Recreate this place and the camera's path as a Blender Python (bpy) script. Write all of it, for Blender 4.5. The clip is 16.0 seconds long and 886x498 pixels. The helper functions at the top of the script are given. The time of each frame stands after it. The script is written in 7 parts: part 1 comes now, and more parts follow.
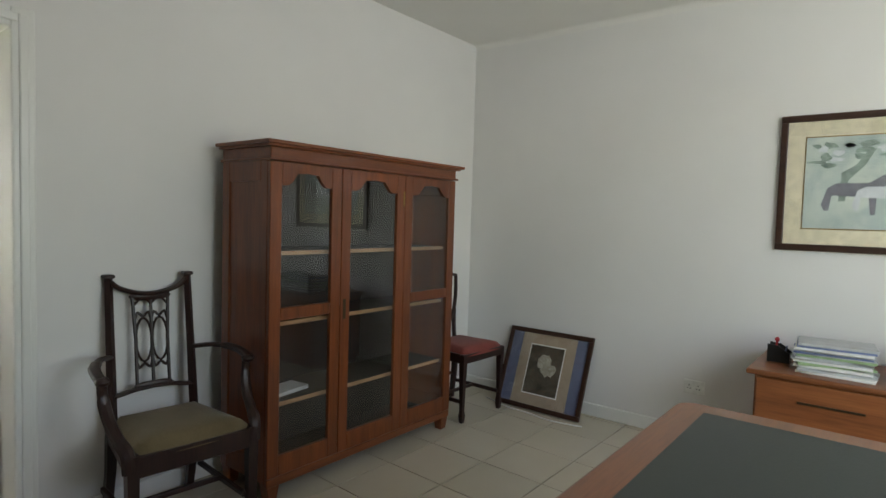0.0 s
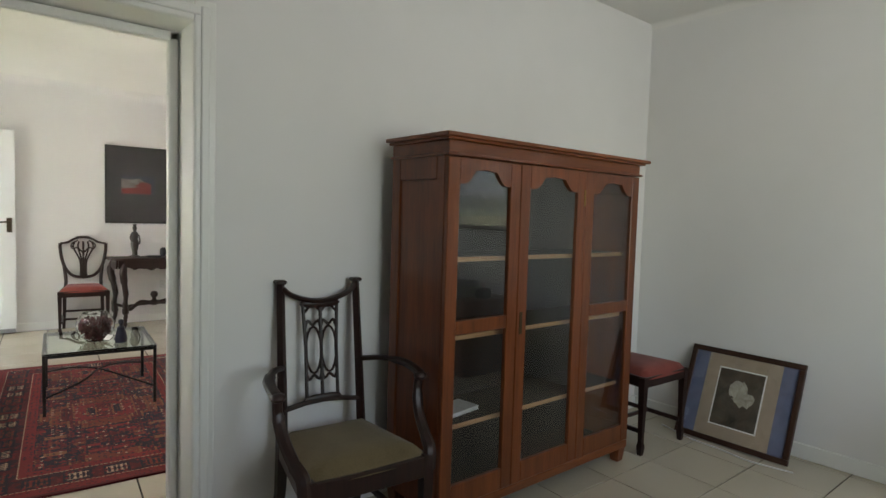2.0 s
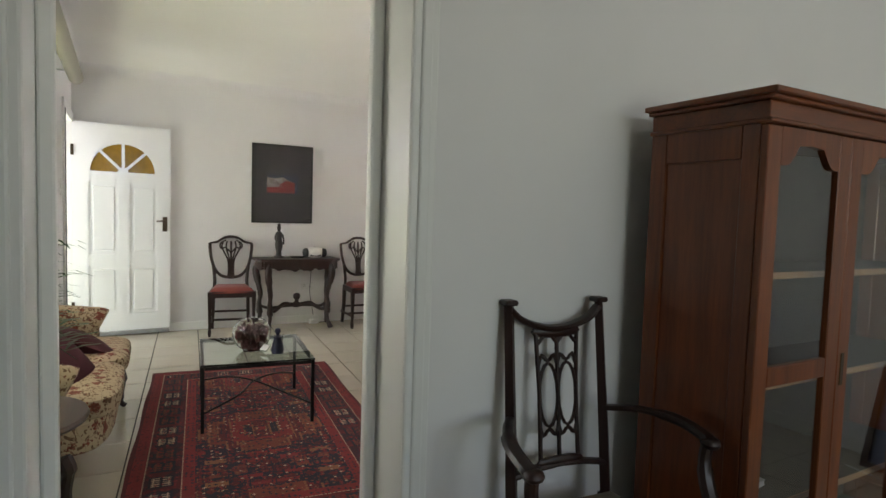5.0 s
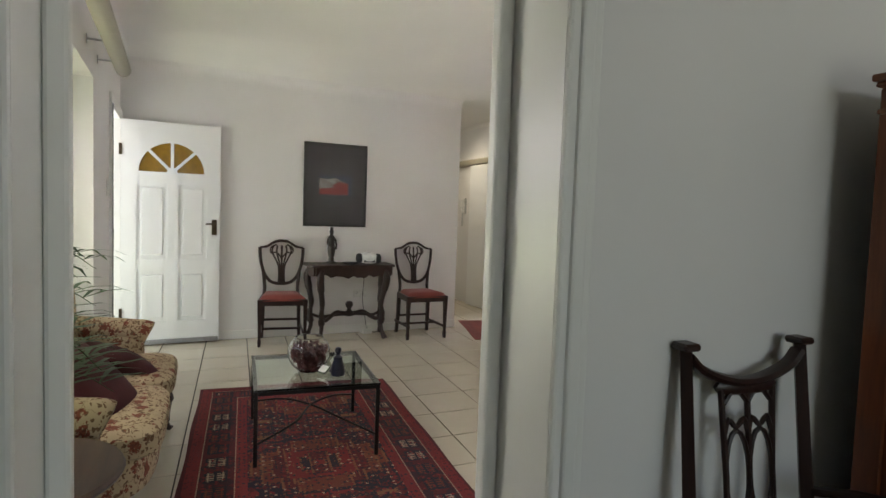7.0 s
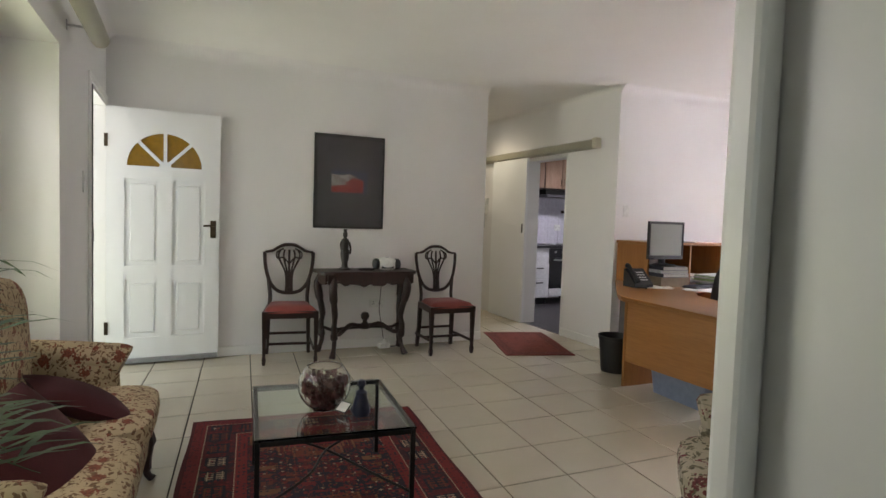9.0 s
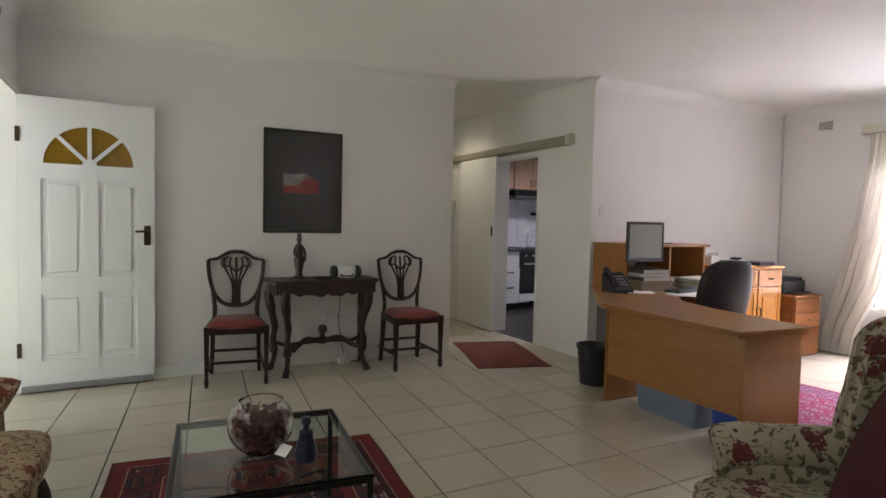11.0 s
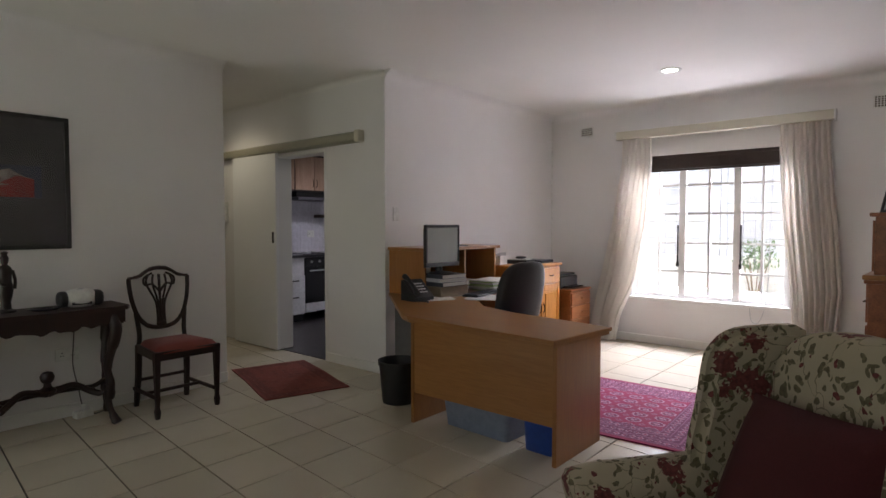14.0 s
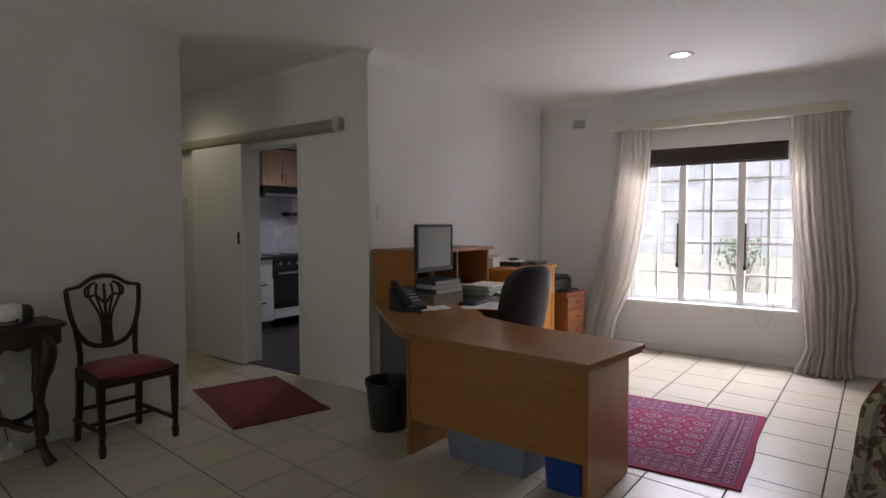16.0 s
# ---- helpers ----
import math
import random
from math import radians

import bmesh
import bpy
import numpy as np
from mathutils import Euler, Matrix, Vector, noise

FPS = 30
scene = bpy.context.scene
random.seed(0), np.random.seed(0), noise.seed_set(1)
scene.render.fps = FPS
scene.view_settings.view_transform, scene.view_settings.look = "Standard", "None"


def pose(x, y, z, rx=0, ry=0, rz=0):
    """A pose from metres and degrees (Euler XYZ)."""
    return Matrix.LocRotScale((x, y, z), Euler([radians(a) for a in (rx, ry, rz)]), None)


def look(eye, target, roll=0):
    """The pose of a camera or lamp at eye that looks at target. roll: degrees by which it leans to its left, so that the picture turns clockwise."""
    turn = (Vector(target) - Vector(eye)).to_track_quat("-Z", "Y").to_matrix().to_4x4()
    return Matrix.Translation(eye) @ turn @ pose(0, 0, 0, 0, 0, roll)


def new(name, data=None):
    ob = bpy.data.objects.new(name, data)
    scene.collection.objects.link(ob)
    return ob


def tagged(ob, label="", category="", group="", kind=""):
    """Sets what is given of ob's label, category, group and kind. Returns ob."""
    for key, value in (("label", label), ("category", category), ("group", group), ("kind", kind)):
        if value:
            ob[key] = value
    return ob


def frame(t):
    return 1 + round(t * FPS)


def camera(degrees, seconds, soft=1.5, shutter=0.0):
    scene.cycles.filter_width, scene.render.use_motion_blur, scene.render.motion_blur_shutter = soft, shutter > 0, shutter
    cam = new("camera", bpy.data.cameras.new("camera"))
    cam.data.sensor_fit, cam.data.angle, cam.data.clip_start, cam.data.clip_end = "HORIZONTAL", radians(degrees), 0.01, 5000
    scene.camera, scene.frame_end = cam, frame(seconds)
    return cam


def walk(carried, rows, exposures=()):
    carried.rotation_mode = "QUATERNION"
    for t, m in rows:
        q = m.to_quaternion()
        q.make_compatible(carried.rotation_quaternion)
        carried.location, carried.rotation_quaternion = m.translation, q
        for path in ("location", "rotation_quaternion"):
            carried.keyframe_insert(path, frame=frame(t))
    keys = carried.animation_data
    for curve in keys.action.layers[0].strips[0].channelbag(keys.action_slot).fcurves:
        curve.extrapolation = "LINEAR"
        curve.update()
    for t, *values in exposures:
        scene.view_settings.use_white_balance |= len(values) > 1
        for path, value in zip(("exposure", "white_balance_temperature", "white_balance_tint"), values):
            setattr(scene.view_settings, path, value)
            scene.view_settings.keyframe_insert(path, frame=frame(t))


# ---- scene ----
cam = camera(75.2, 16.0)
PATH = [
    (0, (-0.091, 0.176, 1.316), (-1.328, 1.744, 1.211), 1.7),
    (0.5, (-0.209, 0.176, 1.317), (-1.501, 1.698, 1.206), 1.7),
    (1, (-0.338, 0.208, 1.321), (-1.704, 1.663, 1.205), 1.7),
    (1.5, (-0.454, 0.236, 1.328), (-1.9, 1.613, 1.209), 1.6),
    (2, (-0.53, 0.239, 1.315), (-2.067, 1.515, 1.199), 1.7),
    (2.5, (-0.675, 0.227, 1.311), (-2.273, 1.423, 1.196), 1.7),
    (3, (-0.814, 0.179, 1.312), (-2.442, 1.335, 1.198), 1.7),
    (3.5, (-0.912, 0.164, 1.303), (-2.56, 1.292, 1.188), 1.7),
    (4, (-1.031, 0.169, 1.294), (-2.702, 1.262, 1.177), 1.6),
    (4.5, (-1.176, 0.187, 1.294), (-2.883, 1.222, 1.174), 1.6),
    (5, (-1.33, 0.207, 1.286), (-3.074, 1.178, 1.163), 1.8),
    (7.5, (-2.002, 0.229, 1.292), (-3.813, 1.068, 1.173), 2.0),
    (8, (-2.187, 0.254, 1.297), (-4.002, 1.087, 1.178), 2.0),
    (10.3, (-2.79, 0.44, 1.194), (-4.6, 1.288, 1.111), 1.4),
    (10.5, (-2.812, 0.46, 1.222), (-4.61, 1.332, 1.13), 1.4),
    (11, (-2.901, 0.521, 1.237), (-4.668, 1.453, 1.146), 1.3),
    (11.5, (-3.002, 0.607, 1.237), (-4.729, 1.612, 1.15), 1.0),
    (12, (-3.097, 0.665, 1.242), (-4.768, 1.761, 1.156), 0.9),
    (12.5, (-3.15, 0.696, 1.264), (-4.755, 1.886, 1.176), 0.7),
    (13, (-3.225, 0.717, 1.288), (-4.745, 2.014, 1.195), 0.6),
    (13.5, (-3.313, 0.738, 1.296), (-4.718, 2.158, 1.207), 0.3),
    (14, (-3.384, 0.755, 1.282), (-4.678, 2.278, 1.198), -0.0),
    (14.5, (-3.483, 0.773, 1.282), (-4.7, 2.358, 1.195), -0.0),
    (15, (-3.606, 0.823, 1.31), (-4.804, 2.421, 1.21), -0.0),
    (15.5, (-3.74, 0.923, 1.315), (-4.938, 2.521, 1.216), -0.1),
    (16, (-3.871, 1.022, 1.299), (-5.068, 2.621, 1.205), -0.1),
]
walk(cam, [(t, look(eye, target, roll)) for t, eye, target, roll in PATH],
     exposures=[(0, 1.58), (3, 1.55), (4.5, 1.38), (8.2, 1.0), (10.5, 0.63), (13, 0.0), (14.5, -0.2), (16, -0.52)])

# ---- world, sun, large lights ----
SUN_ELEV, SUN_ROT = radians(58), radians(170)
world = bpy.data.worlds.new("sky")
scene.world = world
world.use_nodes = True
wn = world.node_tree.nodes
sky = wn.new("ShaderNodeTexSky")
sky.sky_type, sky.sun_disc = "NISHITA", False
sky.sun_elevation, sky.sun_rotation = SUN_ELEV, SUN_ROT
world.node_tree.links.new(sky.outputs[0], wn["Background"].inputs[0])
wn["Background"].inputs[1].default_value = 0.15

sun = new("sun", bpy.data.lights.new("sun", "SUN"))
sun.data.energy, sun.data.angle, sun.data.color = 5.0, radians(0.6), (1.0, 0.94, 0.85)
sun.matrix_world = look((-3.6, -8.0, 30), (-5.2, 10.5, 0))


def sky_lamp(name, eye, target, sx, sy, watts, color):
    d = bpy.data.lights.new(name, "AREA")
    d.shape, d.size, d.size_y, d.energy, d.color = "RECTANGLE", sx, sy, watts, color
    ob = new(name, d)
    ob.matrix_world = look(eye, target)
    return ob


# daylight that comes in by the windows and the open front door
sky_lamp("north_window_daylight", (-5.15, 7.75, 2.45), (-5.15, 6.0, 0.8), 1.7, 0.9, 610, (0.87, 0.85, 1.0))
sky_lamp("north_ground_daylight", (-5.15, 7.62, 0.34), (-5.15, 5.2, 2.1), 1.7, 0.5, 42, (0.90, 0.87, 1.0))
sky_lamp("south_window_daylight", (-4.6, -0.60, 1.75), (-5.0, 3.0, 0.4), 1.6, 0.35, 6.5, (1.0, 0.91, 0.98))
sky_lamp("south_lawn_daylight", (-4.6, -0.60, 1.0), (-5.2, 2.4, 2.5), 1.6, 0.45, 9, (0.94, 1.0, 0.64))
sky_lamp("front_door_daylight", (-7.2, -1.15, 1.55), (-7.2, 3.0, 0.9), 0.9, 1.2, 4.5, (0.99, 0.93, 1.0))
sky_lamp("front_lawn_daylight", (-7.2, -1.15, 0.55), (-7.1, 3.0, 2.2), 0.9, 0.9, 5, (0.94, 1.0, 0.62))
sky_lamp("study_sky_daylight", (1.48, 1.6, 1.85), (0.0, 3.5, 0.5), 2.2, 0.6, 9.5, (0.88, 0.91, 1.0))
sky_lamp("study_lawn_daylight", (1.48, 1.6, 1.15), (0.0, 3.6, 2.3), 2.2, 0.6, 5.5, (0.88, 1.0, 0.62))

# ---- materials ----
def node_material(name, rough=0.5, metal=0.0):
    m = bpy.data.materials.new(name)
    m.use_nodes = True
    b = m.node_tree.nodes["Principled BSDF"]
    b.inputs["Roughness"].default_value, b.inputs["Metallic"].default_value = rough, metal
    return m, m.node_tree.nodes, m.node_tree.links, b


def coords(n, l, scale=(1, 1, 1), kind="Object"):
    tc, mp = n.new("ShaderNodeTexCoord"), n.new("ShaderNodeMapping")
    mp.inputs["Scale"].default_value = scale
    l.new(tc.outputs[kind], mp.inputs["Vector"])
    return mp.outputs["Vector"]


def ramp(n, l, fac, stops, mode="LINEAR"):
    r = n.new("ShaderNodeValToRGB")
    r.color_ramp.interpolation = mode
    while len(r.color_ramp.elements) < len(stops):
        r.color_ramp.elements.new(0.5)
    for e, (p, c) in zip(r.color_ramp.elements, stops):
        e.position, e.color = p, (*c, 1)
    l.new(fac, r.inputs["Fac"])
    return r.outputs["Color"]


def noise_tex(n, l, vec, scale, detail=4.0, rough=0.6, distort=0.0):
    t = n.new("ShaderNodeTexNoise")
    t.inputs["Scale"].default_value, t.inputs["Detail"].default_value = scale, detail
    t.inputs["Roughness"].default_value, t.inputs["Distortion"].default_value = rough, distort
    l.new(vec, t.inputs["Vector"])
    return t.outputs["Fac"]


def mixed(n, l, fac, a, b, blend="MIX"):
    m = n.new("ShaderNodeMix")
    m.data_type, m.blend_type = "RGBA", blend
    for sock, v in ((m.inputs[0], fac), (m.inputs[6], a), (m.inputs[7], b)):
        if isinstance(v, (int, float)):
            sock.default_value = v
        elif isinstance(v, tuple):
            sock.default_value = (*v, 1)
        else:
            l.new(v, sock)
    return m.outputs[2]


def calc(n, l, op, a, b=0.0, c=0.0):
    m = n.new("ShaderNodeMath")
    m.operation = op
    for sock, v in zip(m.inputs, (a, b, c)):
        if isinstance(v, (int, float)):
            sock.default_value = v
        else:
            l.new(v, sock)
    return m.outputs[0]


def bump(n, l, b, height, strength=0.2, dist=0.002):
    k = n.new("ShaderNodeBump")
    k.inputs["Strength"].default_value, k.inputs["Distance"].default_value = strength, dist
    l.new(height, k.inputs["Height"])
    l.new(k.outputs[0], b.inputs["Normal"])


def paint(name, color, rough=0.6, vary=0.05, grain=60.0, strength=0.12):
    m, n, l, b = node_material(name, rough)
    v = coords(n, l)
    big = noise_tex(n, l, v, 1.1, 3)
    fine = noise_tex(n, l, v, grain, 3)
    dark = tuple(c * (1 - vary) for c in color)
    light = tuple(min(1, c * (1 + vary * 0.5)) for c in color)
    l.new(ramp(n, l, big, [(0.3, dark), (0.7, light)]), b.inputs["Base Color"])
    bump(n, l, b, fine, strength)
    return m


def wood(name, dark, light, rough=0.35, axis=2, scale=1.0, coat=0.0):
    m, n, l, b = node_material(name, rough)
    s = [9.0 * scale] * 3
    s[axis] = 0.7 * scale
    v = coords(n, l, tuple(s))
    g = noise_tex(n, l, v, 2.2, 5, 0.6, 0.3)
    f = noise_tex(n, l, v, 14.0, 3, 0.6)
    col = ramp(n, l, g, [(0.3, dark), (0.52, tuple((a + c) / 2 for a, c in zip(dark, light))), (0.72, light)])
    col = mixed(n, l, 0.25, col, ramp(n, l, f, [(0.35, tuple(c * 0.6 for c in dark)), (0.6, light)]))
    oi = n.new("ShaderNodeObjectInfo")
    hs = n.new("ShaderNodeHueSaturation")
    l.new(col, hs.inputs["Color"])
    l.new(calc(n, l, "MULTIPLY_ADD", oi.outputs["Random"], 0.22, 0.89), hs.inputs["Value"])
    l.new(hs.outputs[0], b.inputs["Base Color"])
    l.new(calc(n, l, "MULTIPLY_ADD", f, 0.08, rough - 0.04), b.inputs["Roughness"])
    b.inputs["Coat Weight"].default_value = coat
    bump(n, l, b, f, 0.12, 0.001)
    return m


def plain(name, color, rough=0.5, metal=0.0, vary=0.12, scale=25.0, strength=0.08):
    m, n, l, b = node_material(name, rough, metal)
    v = coords(n, l)
    g = noise_tex(n, l, v, scale, 4)
    l.new(ramp(n, l, g, [(0.3, tuple(c * (1 - vary) for c in color)), (0.7, tuple(min(1, c * (1 + vary)) for c in color))]), b.inputs["Base Color"])
    l.new(calc(n, l, "MULTIPLY_ADD", g, 0.15, rough - 0.07), b.inputs["Roughness"])
    bump(n, l, b, g, strength, 0.001)
    return m


def cloth(name, dark, light, scale=220.0, rough=0.9, sheen=0.3):
    m, n, l, b = node_material(name, rough)
    v = coords(n, l)
    weave = noise_tex(n, l, v, scale, 2)
    big = noise_tex(n, l, v, 5.0, 4)
    col = mixed(n, l, 0.4, ramp(n, l, big, [(0.3, dark), (0.7, light)]), ramp(n, l, weave, [(0.35, dark), (0.65, light)]))
    l.new(col, b.inputs["Base Color"])
    b.inputs["Sheen Weight"].default_value = sheen
    bump(n, l, b, weave, 0.3, 0.001)
    return m


def glass(name, tint=(1, 1, 1), rough=0.0):
    m, n, l, b = node_material(name, rough)
    b.inputs["Base Color"].default_value = (*tint, 1)
    b.inputs["Transmission Weight"].default_value, b.inputs["IOR"].default_value = 1.0, 1.45
    return m


def emit(name, color, strength):
    m, n, l, b = node_material(name)
    b.inputs["Base Color"].default_value = (*color, 1)
    b.inputs["Emission Color"].default_value, b.inputs["Emission Strength"].default_value = (*color, 1), strength
    return m


def floor_tile():
    m, n, l, b = node_material("cream_tile", 0.3)
    v = coords(n, l)
    oi = n.new("ShaderNodeObjectInfo")
    ge = n.new("ShaderNodeNewGeometry")
    shift = n.new("ShaderNodeVectorMath")
    shift.operation = "ADD"
    l.new(v, shift.inputs[0])
    cmb = n.new("ShaderNodeCombineXYZ")
    l.new(calc(n, l, "MULTIPLY", oi.outputs["Random"], 40.0), cmb.inputs[0])
    l.new(calc(n, l, "MULTIPLY", ge.outputs["Random Per Island"], 17.0), cmb.inputs[1])
    l.new(cmb.outputs[0], shift.inputs[1])
    big = noise_tex(n, l, shift.outputs[0], 3.0, 2, 0.5)
    fine = noise_tex(n, l, shift.outputs[0], 140.0, 2)
    col = ramp(n, l, big, [(0.2, (0.520, 0.470, 0.370)), (0.8, (0.555, 0.505, 0.405))])
    col = mixed(n, l, 0.06, col, ramp(n, l, fine, [(0.3, (0.42, 0.38, 0.30)), (0.7, (0.54, 0.49, 0.40))]))
    hs = n.new("ShaderNodeHueSaturation")
    l.new(col, hs.inputs["Color"])
    l.new(calc(n, l, "MULTIPLY_ADD", oi.outputs["Random"], 0.07, 0.965), hs.inputs["Value"])
    l.new(hs.outputs[0], b.inputs["Base Color"])
    l.new(calc(n, l, "MULTIPLY_ADD", big, 0.10, 0.17), b.inputs["Roughness"])
    return m


def floral(name, ground, flower, leaf, scale=7.0):
    """Cream linen printed with red-brown blooms, olive leaves and thin stems."""
    m, n, l, b = node_material(name, 0.92)
    v = coords(n, l, (scale,) * 3)

    def warped(s, amount, seed):
        w = n.new("ShaderNodeTexNoise")
        w.inputs["Scale"].default_value, w.inputs["Detail"].default_value = s, 2
        o = n.new("ShaderNodeVectorMath")
        o.operation = "MULTIPLY_ADD"
        l.new(v, w.inputs["Vector"])
        l.new(w.outputs["Color"], o.inputs[0])
        o.inputs[1].default_value = (amount,) * 3
        l.new(v, o.inputs[2])
        sh = n.new("ShaderNodeVectorMath")
        sh.operation = "ADD"
        l.new(o.outputs[0], sh.inputs[0])
        sh.inputs[1].default_value = (seed, seed * 1.7, seed * 0.6)
        return sh.outputs[0]

    def spots(vec, s, edge, pick, rnd=0.9):
        t = n.new("ShaderNodeTexVoronoi")
        t.inputs["Scale"].default_value, t.inputs["Randomness"].default_value = s, rnd
        l.new(vec, t.inputs["Vector"])
        sep = n.new("ShaderNodeSeparateColor")
        l.new(t.outputs["Color"], sep.inputs[0])
        return calc(n, l, "MULTIPLY", calc(n, l, "LESS_THAN", t.outputs["Distance"], edge), calc(n, l, "GREATER_THAN", sep.outputs[0], pick)), t.outputs["Distance"]

    petals = calc(n, l, "MULTIPLY_ADD", noise_tex(n, l, v, 5.5, 2), 0.80, -0.06)
    bloom_v = warped(1.3, 0.5, 2.0)
    bloom, bd = spots(bloom_v, 0.85, petals, 0.34)
    bud, _ = spots(warped(2.5, 0.4, 11.0), 2.2, 0.22, 0.62)
    squash = n.new("ShaderNodeMapping")
    squash.inputs["Scale"].default_value, squash.inputs["Rotation"].default_value = (1.0, 2.3, 1.5), (0.6, 0.4, 0.8)
    l.new(warped(1.1, 1.3, 5.0), squash.inputs["Vector"])
    leaf1, _ = spots(squash.outputs[0], 1.7, 0.36, 0.34)
    squash2 = n.new("ShaderNodeMapping")
    squash2.inputs["Scale"].default_value, squash2.inputs["Rotation"].default_value = (2.4, 1.0, 1.6), (0.2, 0.9, -0.5)
    l.new(warped(1.1, 1.3, 9.0), squash2.inputs["Vector"])
    leaf2, _ = spots(squash2.outputs[0], 1.7, 0.34, 0.40)
    stem = n.new("ShaderNodeTexVoronoi")
    stem.feature = "DISTANCE_TO_EDGE"
    stem.inputs["Scale"].default_value = 0.62
    l.new(warped(1.0, 1.1, 3.0), stem.inputs["Vector"])
    stems = calc(n, l, "LESS_THAN", stem.outputs["Distance"], 0.008)
    shade = noise_tex(n, l, v, 7.0, 4)
    col = mixed(n, l, noise_tex(n, l, v, 1.0, 3), ground, tuple(c * 0.82 for c in ground))
    lf = ramp(n, l, shade, [(0.35, tuple(c * 0.65 for c in leaf)), (0.65, tuple(c * 1.25 for c in leaf))])
    fl = ramp(n, l, shade, [(0.3, tuple(c * 0.5 for c in flower)), (0.52, flower), (0.78, tuple(min(1, c * 1.9) for c in flower))])
    col = mixed(n, l, calc(n, l, "MULTIPLY", stems, 0.7), col, lf)
    col = mixed(n, l, leaf1, col, lf)
    col = mixed(n, l, leaf2, col, lf)
    col = mixed(n, l, bud, col, fl)
    col = mixed(n, l, bloom, col, fl)
    l.new(col, b.inputs["Base Color"])
    bump(n, l, b, noise_tex(n, l, coords(n, l), 300.0, 2), 0.25, 0.001)
    return m


class Weave:
    """Builds a rug's pattern from boxes and stripes in local x, y metres, snapped to its knots."""

    def __init__(self, name, sx, sy, knot=0.007):
        self.m, self.n, self.l, self.b = node_material(name, 0.95)
        n, l = self.n, self.l
        tc, snap, sp = n.new("ShaderNodeTexCoord"), n.new("ShaderNodeVectorMath"), n.new("ShaderNodeSeparateXYZ")
        snap.operation = "SNAP"
        l.new(tc.outputs["Object"], snap.inputs[0])
        snap.inputs[1].default_value = (knot, knot, 1.0)
        l.new(snap.outputs[0], sp.inputs[0])
        self.x, self.y, self.vec = sp.outputs[0], sp.outputs[1], snap.outputs[0]
        self.ax, self.ay = self.op("ABSOLUTE", self.x), self.op("ABSOLUTE", self.y)
        ex, ey = self.op("SUBTRACT", sx / 2, self.ax), self.op("SUBTRACT", sy / 2, self.ay)
        self.edge = self.op("MINIMUM", ex, ey)
        along = self.op("LESS_THAN", ex, ey)          # beside a long edge
        self.run = self.op("ADD", self.op("MULTIPLY", self.y, along), self.op("MULTIPLY", self.x, self.op("SUBTRACT", 1.0, along)))
        self.col = None

    def op(self, kind, a, b=0.0, c=0.0):
        return calc(self.n, self.l, kind, a, b, c)

    def both(self, *masks):
        out = masks[0]
        for k in masks[1:]:
            out = self.op("MULTIPLY", out, k)
        return out

    def between(self, v, lo, hi):
        return self.both(self.op("GREATER_THAN", v, lo), self.op("LESS_THAN", v, hi))

    def repeat(self, v, period, shift=0.0):
        """The distance from the middle of each repeat."""
        return self.op("PINGPONG", self.op("ADD", v, shift), period / 2)

    def lay(self, mask, color):
        self.col = color if self.col is None else mixed(self.n, self.l, mask, self.col, color)

    def specks(self, scale, cut, seed, pick=0.5):
        t = self.n.new("ShaderNodeTexVoronoi")
        t.distance, t.voronoi_dimensions = "MANHATTAN", "2D"
        t.inputs["Scale"].default_value, t.inputs["Randomness"].default_value = scale, 0.5
        o = self.n.new("ShaderNodeVectorMath")
        o.operation = "ADD"
        self.l.new(self.vec, o.inputs[0])
        o.inputs[1].default_value = (seed, seed * 0.7, 0)
        self.l.new(o.outputs[0], t.inputs["Vector"])
        sep = self.n.new("ShaderNodeSeparateColor")
        self.l.new(t.outputs["Color"], sep.inputs[0])
        return self.both(self.op("LESS_THAN", t.outputs["Distance"], cut), self.op("GREATER_THAN", sep.outputs[0], pick))

    def done(self, wear_lo=0.65, wear_hi=0.6):
        n, l = self.n, self.l
        wear, pile = noise_tex(n, l, coords(n, l), 4.0, 5), noise_tex(n, l, coords(n, l), 170.0, 2)
        hs = n.new("ShaderNodeHueSaturation")
        l.new(self.col, hs.inputs["Color"])
        l.new(self.op("MULTIPLY_ADD", wear, wear_hi, wear_lo), hs.inputs["Value"])
        l.new(hs.outputs[0], self.b.inputs["Base Color"])
        self.b.inputs["Sheen Weight"].default_value = 0.0
        bump(n, l, self.b, pile, 0.5, 0.003)
        return self.m


